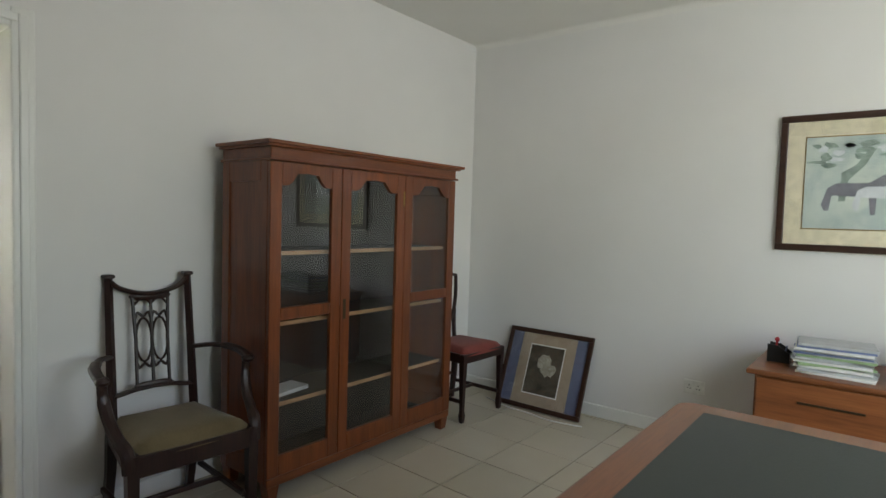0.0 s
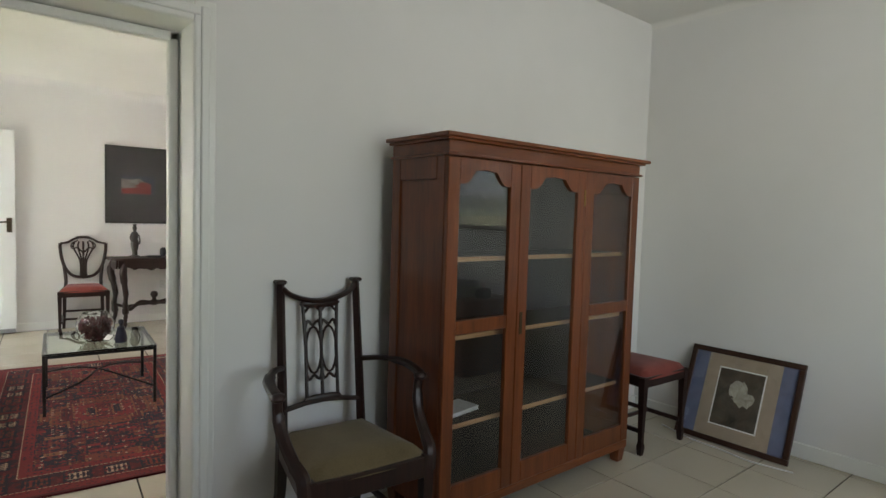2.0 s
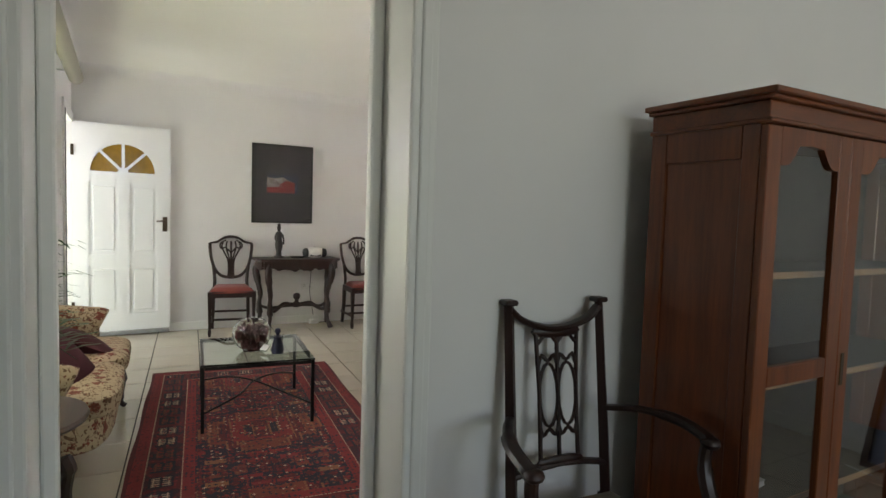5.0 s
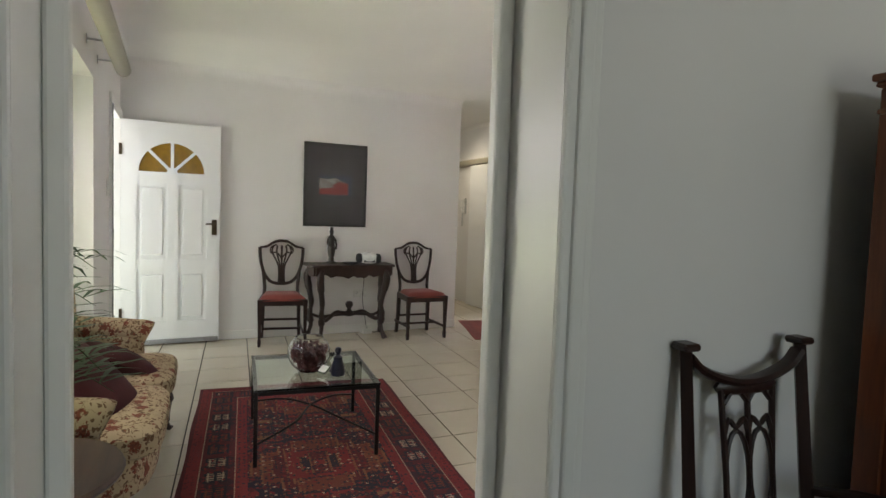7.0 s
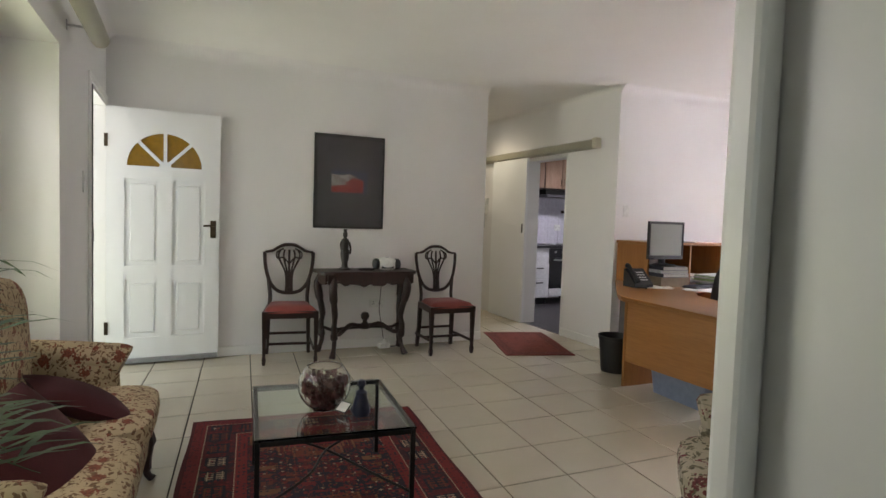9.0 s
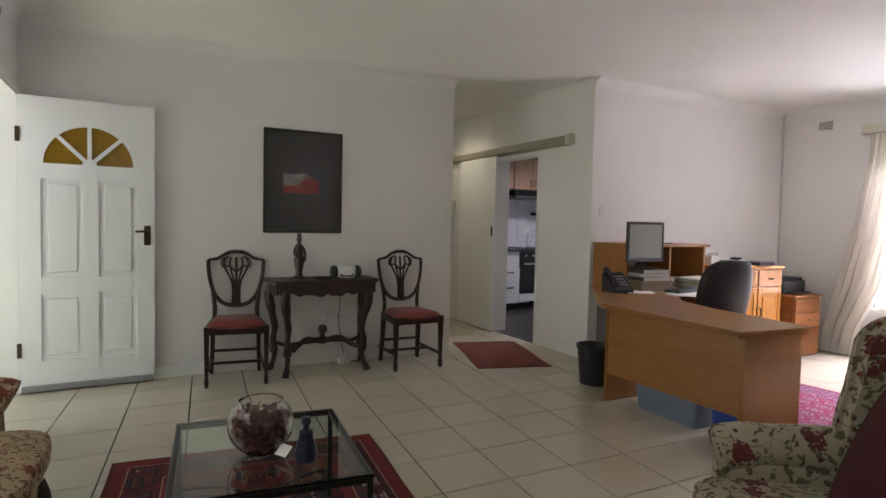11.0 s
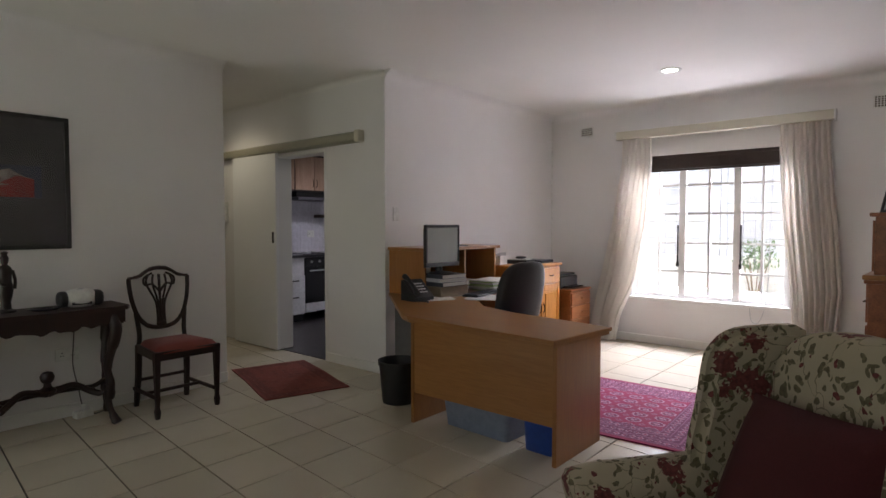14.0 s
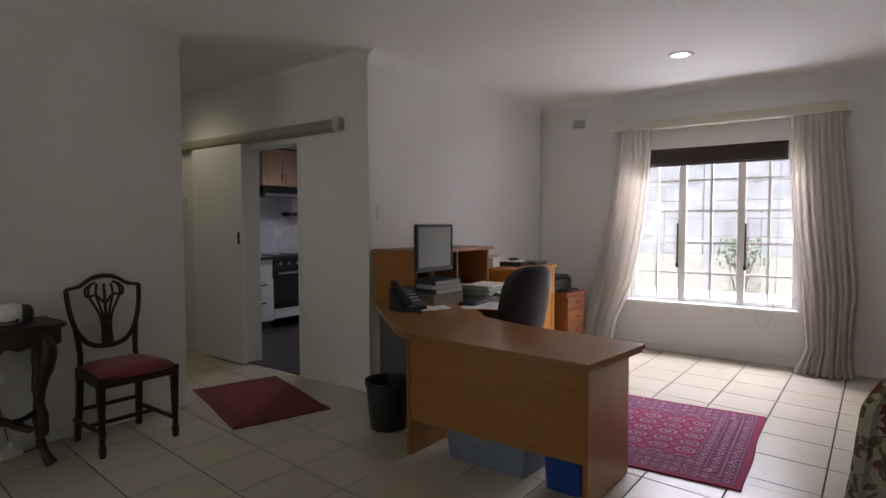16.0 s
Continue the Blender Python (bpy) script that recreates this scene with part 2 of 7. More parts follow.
def persian(sx, sy):
    w = Weave("persian_rug_wool", sx, sy, 0.006)
    navy, red, deep, tan, pale, rust, plum = (0.013, 0.011, 0.020), (0.150, 0.013, 0.013), (0.075, 0.008, 0.010), (0.17, 0.075, 0.032), (0.33, 0.235, 0.16), (0.13, 0.030, 0.015), (0.034, 0.010, 0.015)
    y, ax = w.repeat(w.y, 1.04, 0.12), w.ax
    lt, bt = lambda v, k: w.op("LESS_THAN", v, k), w.between
    w.lay(1, navy)
    w.lay(w.specks(20, 0.53, 1.0, 0.42), deep)
    w.lay(w.specks(44, 0.37, 7.0, 0.74), red)
    # stepped medallion with rows of bars
    for a, h, c in ((0.34, 0.10, rust), (0.29, 0.19, rust), (0.20, 0.26, deep), (0.13, 0.31, rust), (0.24, 0.13, deep), (0.17, 0.17, red), (0.10, 0.08, navy), (0.05, 0.13, deep), (0.035, 0.04, red)):
        w.lay(w.both(lt(ax, a), lt(y, h)), c)
        w.lay(w.both(bt(ax, a - 0.012, a), lt(y, h), lt(w.repeat(w.y, 0.024), 0.009)), tan)
        w.lay(w.both(lt(ax, a), bt(y, h - 0.012, h), lt(w.repeat(w.x, 0.024), 0.009)), navy)
    w.lay(w.both(lt(w.repeat(w.x, 0.028), 0.0042), bt(ax, 0.09, 0.20), bt(y, 0.15, 0.215)), tan)
    w.lay(w.both(lt(w.repeat(w.y, 0.026), 0.004), bt(ax, 0.235, 0.30), lt(y, 0.085)), tan)
    for x0, x1, y0, y1, c in ((0.0, 0.11, 0.33, 0.36, red), (0.16, 0.25, 0.30, 0.33, navy), (0.21, 0.31, 0.37, 0.42, tan), (0.05, 0.14, 0.41, 0.45, red), (0.24, 0.29, 0.46, 0.50, rust), (0.0, 0.05, 0.45, 0.51, deep), (0.12, 0.18, 0.475, 0.51, rust), (0.30, 0.34, 0.25, 0.285, red)):
        w.lay(w.both(bt(ax, x0, x1), bt(y, y0, y1)), c)
    w.lay(w.specks(30, 0.36, 4.0, 0.78), red)
    w.lay(w.specks(40, 0.36, 13.0, 0.55), navy)
    w.lay(w.specks(60, 0.31, 17.0, 0.74), rust)
    w.lay(w.specks(24, 0.20, 9.0, 0.74), pale)
    w.lay(w.specks(34, 0.22, 21.0, 0.74), tan)
    # border bands, from the field outward
    w.lay(lt(w.edge, 0.30), red)
    w.lay(w.both(lt(w.edge, 0.29), w.specks(40, 0.34, 2.0, 0.50)), navy)
    w.lay(w.both(lt(w.edge, 0.29), w.specks(54, 0.25, 8.0, 0.70)), rust)
    w.lay(lt(w.edge, 0.238), deep)
    w.lay(w.both(lt(w.edge, 0.236), w.specks(15, 0.62, 16.0, 0.45)), plum)
    u, v = w.repeat(w.run, 0.165), w.op("ABSOLUTE", w.op("SUBTRACT", w.edge, 0.155))
    w.lay(w.both(lt(w.edge, 0.236), lt(u, 0.058), lt(v, 0.056)), navy)
    teeth = w.both(lt(u, 0.046), bt(v, 0.006, 0.040), lt(w.repeat(w.run, 0.022), 0.0042))
    caps = w.both(lt(u, 0.046), bt(v, 0.030, 0.037))
    motif = w.both(lt(w.edge, 0.236), w.op("MAXIMUM", teeth, caps))
    w.lay(w.both(motif, lt(w.repeat(w.run, 0.66, 0.08), 0.17)), pale)
    w.lay(w.both(motif, w.op("GREATER_THAN", w.repeat(w.run, 0.66, 0.08), 0.17)), rust)
    w.lay(w.both(lt(w.edge, 0.23), w.specks(36, 0.34, 6.0, 0.62)), red)
    w.lay(w.both(lt(w.edge, 0.23), w.specks(48, 0.23, 26.0, 0.78)), plum)
    w.lay(lt(w.edge, 0.078), red)
    w.lay(w.both(lt(w.edge, 0.07), w.specks(38, 0.31, 3.0, 0.5)), deep)
    w.lay(w.both(lt(w.edge, 0.07), w.specks(50, 0.22, 31.0, 0.75)), navy)
    dots = lt(w.repeat(w.run, 0.021), 0.0065)
    for e in (0.078, 0.238):
        w.lay(w.both(bt(w.edge, e, e + 0.007), dots), pale)
    w.lay(lt(w.edge, 0.016), deep)
    return w.done(0.62, 0.82)


def bokhara(sx, sy):
    w = Weave("magenta_rug_wool", sx, sy, 0.006)
    field, dark, pale, line = (0.235, 0.008, 0.056), (0.125, 0.014, 0.062), (0.38, 0.19, 0.28), (0.27, 0.09, 0.17)
    lt, bt = lambda v, k: w.op("LESS_THAN", v, k), w.between
    w.lay(1, field)
    u, v = w.repeat(w.x, 0.125), w.repeat(w.y, 0.15)
    d = w.op("MAXIMUM", w.op("MAXIMUM", u, w.op("MULTIPLY", v, 0.8)), w.op("MULTIPLY", w.op("ADD", u, w.op("MULTIPLY", v, 0.8)), 0.72))
    w.lay(lt(d, 0.041), dark)
    w.lay(bt(d, 0.033, 0.041), pale)
    w.lay(w.both(lt(d, 0.030), w.op("LESS_THAN", w.op("MULTIPLY", w.op("SUBTRACT", u, 0.006), w.op("SUBTRACT", v, 0.006)), 0.0)), field)
    w.lay(bt(d, 0.007, 0.016), pale)
    u2, v2 = w.repeat(w.x, 0.125, 0.0625), w.repeat(w.y, 0.15, 0.075)
    w.lay(bt(w.op("ADD", u2, v2), 0.012, 0.024), line)
    w.lay(lt(w.edge, 0.27), dark)
    zig = w.op("ADD", w.op("MULTIPLY", w.repeat(w.run, 0.05), 1.0), 0.0)
    for lo, hi in ((0.045, 0.105), (0.12, 0.185), (0.20, 0.255)):
        mid = (lo + hi) / 2
        e = w.op("ABSOLUTE", w.op("SUBTRACT", w.edge, mid))
        w.lay(bt(w.op("ADD", e, zig), 0.014, 0.023), pale)
        w.lay(w.both(lt(w.op("ADD", e, zig), 0.010), lt(w.edge, 0.27)), field)
        w.lay(bt(w.edge, lo - 0.008, lo - 0.002), line)
        w.lay(bt(w.edge, hi + 0.002, hi + 0.008), line)
    w.lay(w.both(lt(w.edge, 0.27), w.specks(46, 0.16, 3.0, 0.6)), line)
    w.lay(lt(w.edge, 0.035), field)
    return w.done(0.72, 0.5)


def rust_mat(sx, sy):
    w = Weave("rust_mat_wool", sx, sy)
    base, dark, light = (0.19, 0.040, 0.028), (0.14, 0.028, 0.022), (0.23, 0.075, 0.05)
    lt, bt = lambda v, k: w.op("LESS_THAN", v, k), w.between
    w.lay(1, base)
    w.lay(w.specks(12, 0.3, 1.0, 0.5), dark)
    w.lay(w.specks(20, 0.2, 5.0, 0.6), light)
    w.lay(bt(w.edge, 0.02, 0.10), dark)
    w.lay(w.both(bt(w.edge, 0.03, 0.09), w.specks(24, 0.25, 3.0, 0.4)), light)
    return w.done(0.65, 0.6)


WALL = paint("white_wall_paint", (0.78, 0.77, 0.755), 0.65, 0.04, 45, 0.10)
CEIL = paint("ceiling_paint", (0.80, 0.79, 0.76), 0.75, 0.03, 30, 0.06)
GLOSS = paint("white_gloss_paint", (0.80, 0.80, 0.77), 0.35, 0.03, 20, 0.05)
DOORWHITE = paint("white_door_paint", (0.84, 0.85, 0.84), 0.4, 0.03, 25, 0.05)
TILE = floor_tile()
GROUT = plain("dark_grout", (0.030, 0.025, 0.021), 0.95)
MAHOGANY = wood("dark_mahogany", (0.009, 0.004, 0.0035), (0.034, 0.011, 0.008), 0.40, 2)
BOOKWOOD = wood("reddish_bookcase_wood", (0.100, 0.022, 0.005), (0.220, 0.057, 0.012), 0.36, 2, 0.8, 0.15)
BOOKWOOD_Y = wood("reddish_bookcase_rail", (0.105, 0.024, 0.006), (0.225, 0.060, 0.013), 0.36, 1, 0.8, 0.15)
SHELFWOOD = wood("pale_shelf_edge", (0.26, 0.14, 0.07), (0.42, 0.26, 0.14), 0.5, 1)
DESKWOOD = wood("honey_oak_veneer", (0.28, 0.112, 0.023), (0.345, 0.148, 0.034), 0.34, 2, 0.8, 0.15)
DESKWOOD_X = wood("honey_oak_top", (0.30, 0.126, 0.030), (0.37, 0.168, 0.044), 0.34, 0, 0.8, 0.12)
PINE = wood("orange_pine", (0.40, 0.15, 0.025), (0.58, 0.26, 0.055), 0.35, 2, 1.0, 0.2)
REDOAK = wood("red_brown_cabinet_wood", (0.16, 0.05, 0.016), (0.30, 0.105, 0.035), 0.4, 0, 0.8)
REDSEAT = cloth("dusty_red_velvet", (0.15, 0.026, 0.020), (0.25, 0.055, 0.04), 220.0, 0.9, 0.1)
OLIVE = cloth("olive_velvet", (0.098, 0.070, 0.030), (0.172, 0.128, 0.062), 220.0, 0.9, 0.12)
MAROON = cloth("maroon_cushion_cloth", (0.036, 0.003, 0.005), (0.062, 0.006, 0.009), 220.0, 0.95, 0.0)
CURTAIN = cloth("cream_curtain_linen", (0.76, 0.72, 0.66), (0.86, 0.82, 0.76), 140, 0.9, 0.1)
thin = CURTAIN.node_tree.nodes.new("ShaderNodeBsdfTranslucent")
thin.inputs["Color"].default_value = (0.88, 0.85, 0.80, 1)
blend = CURTAIN.node_tree.nodes.new("ShaderNodeMixShader")
blend.inputs[0].default_value = 0.42
CURTAIN.node_tree.links.new(CURTAIN.node_tree.nodes["Principled BSDF"].outputs[0], blend.inputs[1])
CURTAIN.node_tree.links.new(thin.outputs[0], blend.inputs[2])
CURTAIN.node_tree.links.new(blend.outputs[0], CURTAIN.node_tree.nodes["Material Output"].inputs["Surface"])
FLORAL = floral("cream_floral_linen", (0.40, 0.345, 0.255), (0.125, 0.030, 0.030), (0.125, 0.108, 0.064), 11.0)
FLORAL2 = floral("gold_floral_linen", (0.44, 0.34, 0.205), (0.17, 0.046, 0.022), (0.15, 0.085, 0.040), 17.0)
BLACKPLASTIC = plain("black_plastic", (0.014, 0.014, 0.016), 0.42)
DARKSTEEL = plain("dark_wrought_steel", (0.022, 0.021, 0.02), 0.45, 0.6)
GREYPLASTIC = plain("blue_grey_plastic", (0.20, 0.24, 0.33), 0.45)
BLUEPLASTIC = plain("blue_plastic", (0.012, 0.055, 0.30), 0.4)
WHITEPLASTIC = plain("white_plastic", (0.72, 0.72, 0.69), 0.4)
PALEGREY = plain("pale_grey_plastic", (0.45, 0.46, 0.47), 0.45)
PAPER = plain("white_paper", (0.78, 0.78, 0.76), 0.8)
BRASS = plain("aged_brass", (0.28, 0.18, 0.06), 0.4, 0.9)
DULLBRONZE = plain("dull_bronze", (0.07, 0.05, 0.03), 0.45, 0.7)
CHROME = plain("brushed_metal", (0.5, 0.5, 0.5), 0.3, 0.9)
LEATHER = plain("black_leather", (0.010, 0.010, 0.013), 0.44, 0, 0.3, 60, 0.3)
DESKLEATHER = plain("dark_green_desk_leather", (0.020, 0.026, 0.024), 0.42, 0, 0.2, 120, 0.25)
RAILPAINT = paint("olive_grey_rail_paint", (0.30, 0.285, 0.215), 0.4, 0.06)
PELMETPAINT = paint("cream_pelmet_paint", (0.58, 0.55, 0.44), 0.5, 0.05)
CLEARGLASS = glass("clear_glass")
TABLEGLASS = glass("green_tinted_glass", (0.80, 0.93, 0.88))
AMBER = plain("amber_glass", (0.26, 0.14, 0.010), 0.15)
BLIND = wood("dark_wooden_blind", (0.02, 0.010, 0.007), (0.05, 0.025, 0.017), 0.5, 0)
LEAF = plain("palm_leaf", (0.022, 0.055, 0.012), 0.6, 0, 0.35, 12)

# ---- mesh helpers ----
def box(bm, x0, x1, y0, y1, z0, z1, bev=0.0, seg=1, m=None):
    vs = bmesh.ops.create_cube(bm, size=1.0)["verts"]
    for v in vs:
        v.co = Vector((x0 + (v.co.x + 0.5) * (x1 - x0), y0 + (v.co.y + 0.5) * (y1 - y0), z0 + (v.co.z + 0.5) * (z1 - z0)))
    if bev:
        es = list({e for v in vs for e in v.link_edges})
        vs = list({v for f in bmesh.ops.bevel(bm, geom=es, offset=bev, segments=seg, affect="EDGES", profile=0.5)["faces"] for v in f.verts} | {v for v in vs if v.is_valid})
    if m is not None:
        bmesh.ops.transform(bm, matrix=m, verts=vs)
    return vs


def lathe(bm, prof, seg=24, m=None):
    """Turns (radius, z) pairs about the z axis."""
    rings = []
    for r, z in prof:
        if r < 1e-5:
            rings.append([bm.verts.new((0, 0, z))])
        else:
            rings.append([bm.verts.new((r * math.cos(2 * math.pi * k / seg), r * math.sin(2 * math.pi * k / seg), z)) for k in range(seg)])
    for a, b in zip(rings, rings[1:]):
        for k in range(seg):
            q = [a[k % len(a)], a[(k + 1) % len(a)], b[(k + 1) % len(b)], b[k % len(b)]]
            q = list(dict.fromkeys(q))
            if len(q) > 2:
                bm.faces.new(q)
    vs = [v for r in rings for v in r]
    if m is not None:
        bmesh.ops.transform(bm, matrix=m, verts=vs)
    return vs


def tube(bm, pts, radii, seg=8, flat=1.0, caps=True):
    """A round bar along points; radii may be one number or one for each point; flat squeezes it across."""
    pts = [Vector(p) for p in pts]
    radii = [radii] * len(pts) if isinstance(radii, (int, float)) else radii
    rings, side = [], None
    for k, p in enumerate(pts):
        d = (pts[min(k + 1, len(pts) - 1)] - pts[max(k - 1, 0)]).normalized()
        if side is None:
            side = d.cross(Vector((0, 0, 1)) if abs(d.z) < 0.9 else Vector((1, 0, 0))).normalized()
        side = (side - d * side.dot(d)).normalized()
        up = d.cross(side)
        rings.append([bm.verts.new(p + (side * math.cos(2 * math.pi * a / seg) + up * math.sin(2 * math.pi * a / seg) * flat) * radii[k]) for a in range(seg)])
    for a, b in zip(rings, rings[1:]):
        for k in range(seg):
            bm.faces.new((a[k], a[(k + 1) % seg], b[(k + 1) % seg], b[k]))
    if caps:
        bm.faces.new(rings[0][::-1])
        bm.faces.new(rings[-1])
    return [v for r in rings for v in r]


def spline(pts, steps=6):
    """A smooth line through points (Catmull-Rom)."""
    p = [Vector(q) for q in pts]
    p = [p[0] * 2 - p[1]] + p + [p[-1] * 2 - p[-2]]
    out = []
    for a, b, c, d in zip(p, p[1:], p[2:], p[3:]):
        for k in range(steps):
            t = k / steps
            out.append(0.5 * (2 * b + (c - a) * t + (2 * a - 5 * b + 4 * c - d) * t * t + (3 * b - a - 3 * c + d) * t ** 3))
    return out + [p[-2]]


def prism(bm, outline, depth, m=None, bev=0.0):
    """A flat board of the given x, y outline, from z 0 to depth."""
    lo = [bm.verts.new((x, y, 0)) for x, y in outline]
    f = bm.faces.new(lo)
    g = bmesh.ops.extrude_face_region(bm, geom=[f])
    hi = [v for v in g["geom"] if isinstance(v, bmesh.types.BMVert)]
    for v in hi:
        v.co.z = depth
    vs = lo + hi
    if bev:
        es = list({e for v in hi for e in v.link_edges if all(w in hi for w in e.verts)})
        r = bmesh.ops.bevel(bm, geom=es, offset=bev, segments=2, affect="EDGES", profile=0.5)
        vs = list({v for f2 in r["faces"] for v in f2.verts} | {v for v in vs if v.is_valid})
    if m is not None:
        bmesh.ops.transform(bm, matrix=m, verts=vs)
    return vs


def blob(bm, x0, x1, y0, y1, z0, z1, power=3.2, seg=20, rings=12, m=None):
    """A padded, rounded block (superellipsoid)."""
    def pw(v):
        return math.copysign(abs(v) ** (2 / power), v)
    c = Vector(((x0 + x1) / 2, (y0 + y1) / 2, (z0 + z1) / 2))
    h = Vector(((x1 - x0) / 2, (y1 - y0) / 2, (z1 - z0) / 2))
    rows = []
    for i in range(rings + 1):
        p = -math.pi / 2 + math.pi * i / rings
        row = []
        for k in range(seg):
            a = 2 * math.pi * k / seg
            row.append(bm.verts.new(c + Vector((h.x * pw(math.cos(p)) * pw(math.cos(a)), h.y * pw(math.cos(p)) * pw(math.sin(a)), h.z * pw(math.sin(p))))))
        rows.append(row)
    for a, b in zip(rows, rows[1:]):
        for k in range(seg):
            bm.faces.new((a[k], a[(k + 1) % seg], b[(k + 1) % seg], b[k]))
    vs = [v for r in rows for v in r]
    if m is not None:
        bmesh.ops.transform(bm, matrix=m, verts=vs)
    bmesh.ops.remove_doubles(bm, verts=rows[0] + rows[-1], dist=1e-5)
    return [v for v in vs if v.is_valid]


def part(name, bm, material, parent=None, label="", smooth=False):
    bmesh.ops.recalc_face_normals(bm, faces=bm.faces)
    me = bpy.data.meshes.new(name)
    bm.to_mesh(me)
    bm.free()
    me.materials.append(material)
    for p in me.polygons:
        p.use_smooth = smooth
    if smooth:
        me.set_sharp_from_angle(angle=radians(38))
    ob = new(name, me)
    ob.parent = parent
    return tagged(ob, label=label)


def thing(name, m, label, category, group="", kind=""):
    ob = new(name)
    ob.matrix_world = m
    ob.empty_display_size = 0.1
    return tagged(ob, label, category, group, kind)


def boxpart(name, dims, material, parent, bev=0.004, label="", m=None):
    bm = bmesh.new()
    box(bm, *dims, bev=bev, seg=2 if bev else 1, m=m)
    return part(name, bm, material, parent, label)


def setting(name, bm, material, label, category, smooth=False):
    return tagged(part(name, bm, material, None, "", smooth), label, category, kind="structure")


# ---- the large structure ----
CEIL_S, CEIL_A = 2.578, 2.66        # ceiling heights: sitting room, study
WA, WB = -2.74, -2.93               # wall between study and sitting room
WEST, NORTH, SOUTH = -7.76, 6.95, -0.215
PASS_S, RAIL_Y, COL_X = 3.17, 4.155, -6.915
STUDY_N, STUDY_S, STUDY_E = 3.88, -1.9, 1.5
DOOR_L, DOOR_R, DOOR_H = 0.035, 0.877, 1.985


def walls(name, boxes, label="plain white painted plaster wall", material=None):
    bm = bmesh.new()
    for b in boxes:
        box(bm, *b)
    return setting(name, bm, material or WALL, label, "wall")


walls("wall_study_west", [(WB, WA, STUDY_S, DOOR_L - 0.03, 0, CEIL_A), (WB, WA, DOOR_R + 0.03, STUDY_N, 0, CEIL_A), (WB, WA, DOOR_L - 0.03, DOOR_R + 0.03, DOOR_H + 0.03, CEIL_A)])
walls("wall_study_north", [(WB, STUDY_E + 0.15, STUDY_N, STUDY_N + 0.15, 0, CEIL_A)])
walls("wall_study_south", [(WA, STUDY_E + 0.15, STUDY_S - 0.15, STUDY_S, 0, CEIL_A)])
walls("wall_study_east", [(STUDY_E, STUDY_E + 0.15, STUDY_S, 0.5, 0, CEIL_A), (STUDY_E, STUDY_E + 0.15, 2.7, STUDY_N, 0, CEIL_A), (STUDY_E, STUDY_E + 0.15, 0.5, 2.7, 0, 0.85), (STUDY_E, STUDY_E + 0.15, 0.5, 2.7, 2.15, CEIL_A)])
walls("wall_sitting_west", [(WEST - 0.16, WEST, SOUTH - 0.35, PASS_S, 0, CEIL_S)])
walls("wall_passage_south", [(-10.3, WEST - 0.16, PASS_S - 0.15, PASS_S, 0, CEIL_S)])
walls("wall_passage_end", [(-10.45, -10.3, PASS_S - 0.15, RAIL_Y, 0, CEIL_S)])
KD_L, KD_R, KD_H = -8.50, -7.70, 1.99
walls("wall_kitchen_south", [(-10.45, KD_L, RAIL_Y, RAIL_Y + 0.15, 0, CEIL_S), (KD_R, COL_X, RAIL_Y, RAIL_Y + 0.15, 0, CEIL_S), (KD_L, KD_R, RAIL_Y, RAIL_Y + 0.15, KD_H, CEIL_S)])
walls("wall_office_west", [(COL_X - 0.15, COL_X, RAIL_Y + 0.15, NORTH + 0.2, 0, CEIL_S)])
WIN_L, WIN_R, WIN_B, WIN_T = -5.90, -4.40, 0.50, 2.02
walls("wall_office_north", [(COL_X, WIN_L, NORTH, NORTH + 0.2, 0, CEIL_S), (WIN_R, WB + 0.16, NORTH, NORTH + 0.2, 0, CEIL_S), (WIN_L, WIN_R, NORTH, NORTH + 0.2, 0, WIN_B), (WIN_L, WIN_R, NORTH, NORTH + 0.2, WIN_T, CEIL_S)])
walls("wall_office_east", [(WB, WA, STUDY_N + 0.15, NORTH, 0, CEIL_S)])
# south wall: front door opening, then a shallow alcove with the window
FD_L, FD_R, FD_H = -7.70, -6.84, 2.06
AL_L, AL_R, AL_Y, AL_Z = -5.86, -3.05, -0.46, 2.03
SW_L, SW_R, SW_B, SW_T = -5.60, -3.60, 0.75, 1.95
walls("wall_sitting_south", [(WEST, FD_L, SOUTH - 0.35, SOUTH, 0, CEIL_S), (FD_R, AL_L, SOUTH - 0.35, SOUTH, 0, CEIL_S), (FD_L, FD_R, SOUTH - 0.35, SOUTH, FD_H, CEIL_S),
                             (AL_L, AL_R, SOUTH - 0.35, SOUTH, AL_Z, CEIL_S), (AL_R, WB, SOUTH - 0.35, SOUTH, 0, CEIL_S),
                             (AL_L, SW_L, SOUTH - 0.35, AL_Y, 0, AL_Z), (SW_R, AL_R, SOUTH - 0.35, AL_Y, 0, AL_Z), (SW_L, SW_R, SOUTH - 0.35, AL_Y, 0, SW_B), (SW_L, SW_R, SOUTH - 0.35, AL_Y, SW_T, AL_Z)])
# kitchen shell
walls("wall_kitchen_west", [(-10.45, -10.3, RAIL_Y + 0.15, NORTH + 0.2, 0, CEIL_S)])
walls("wall_kitchen_north", [(-10.3, COL_X - 0.15, NORTH, NORTH + 0.2, 0, CEIL_S)])

bm = bmesh.new()
box(bm, -10.45, WB + 0.001, SOUTH - 0.35, NORTH + 0.2, CEIL_S, CEIL_S + 0.12)
setting("ceiling_sitting", bm, CEIL, "flat white painted ceiling", "ceiling")
bm = bmesh.new()
box(bm, WA, STUDY_E + 0.15, STUDY_S - 0.15, STUDY_N + 0.15, CEIL_A, CEIL_A + 0.12)
setting("ceiling_study", bm, CEIL, "flat white painted ceiling", "ceiling")


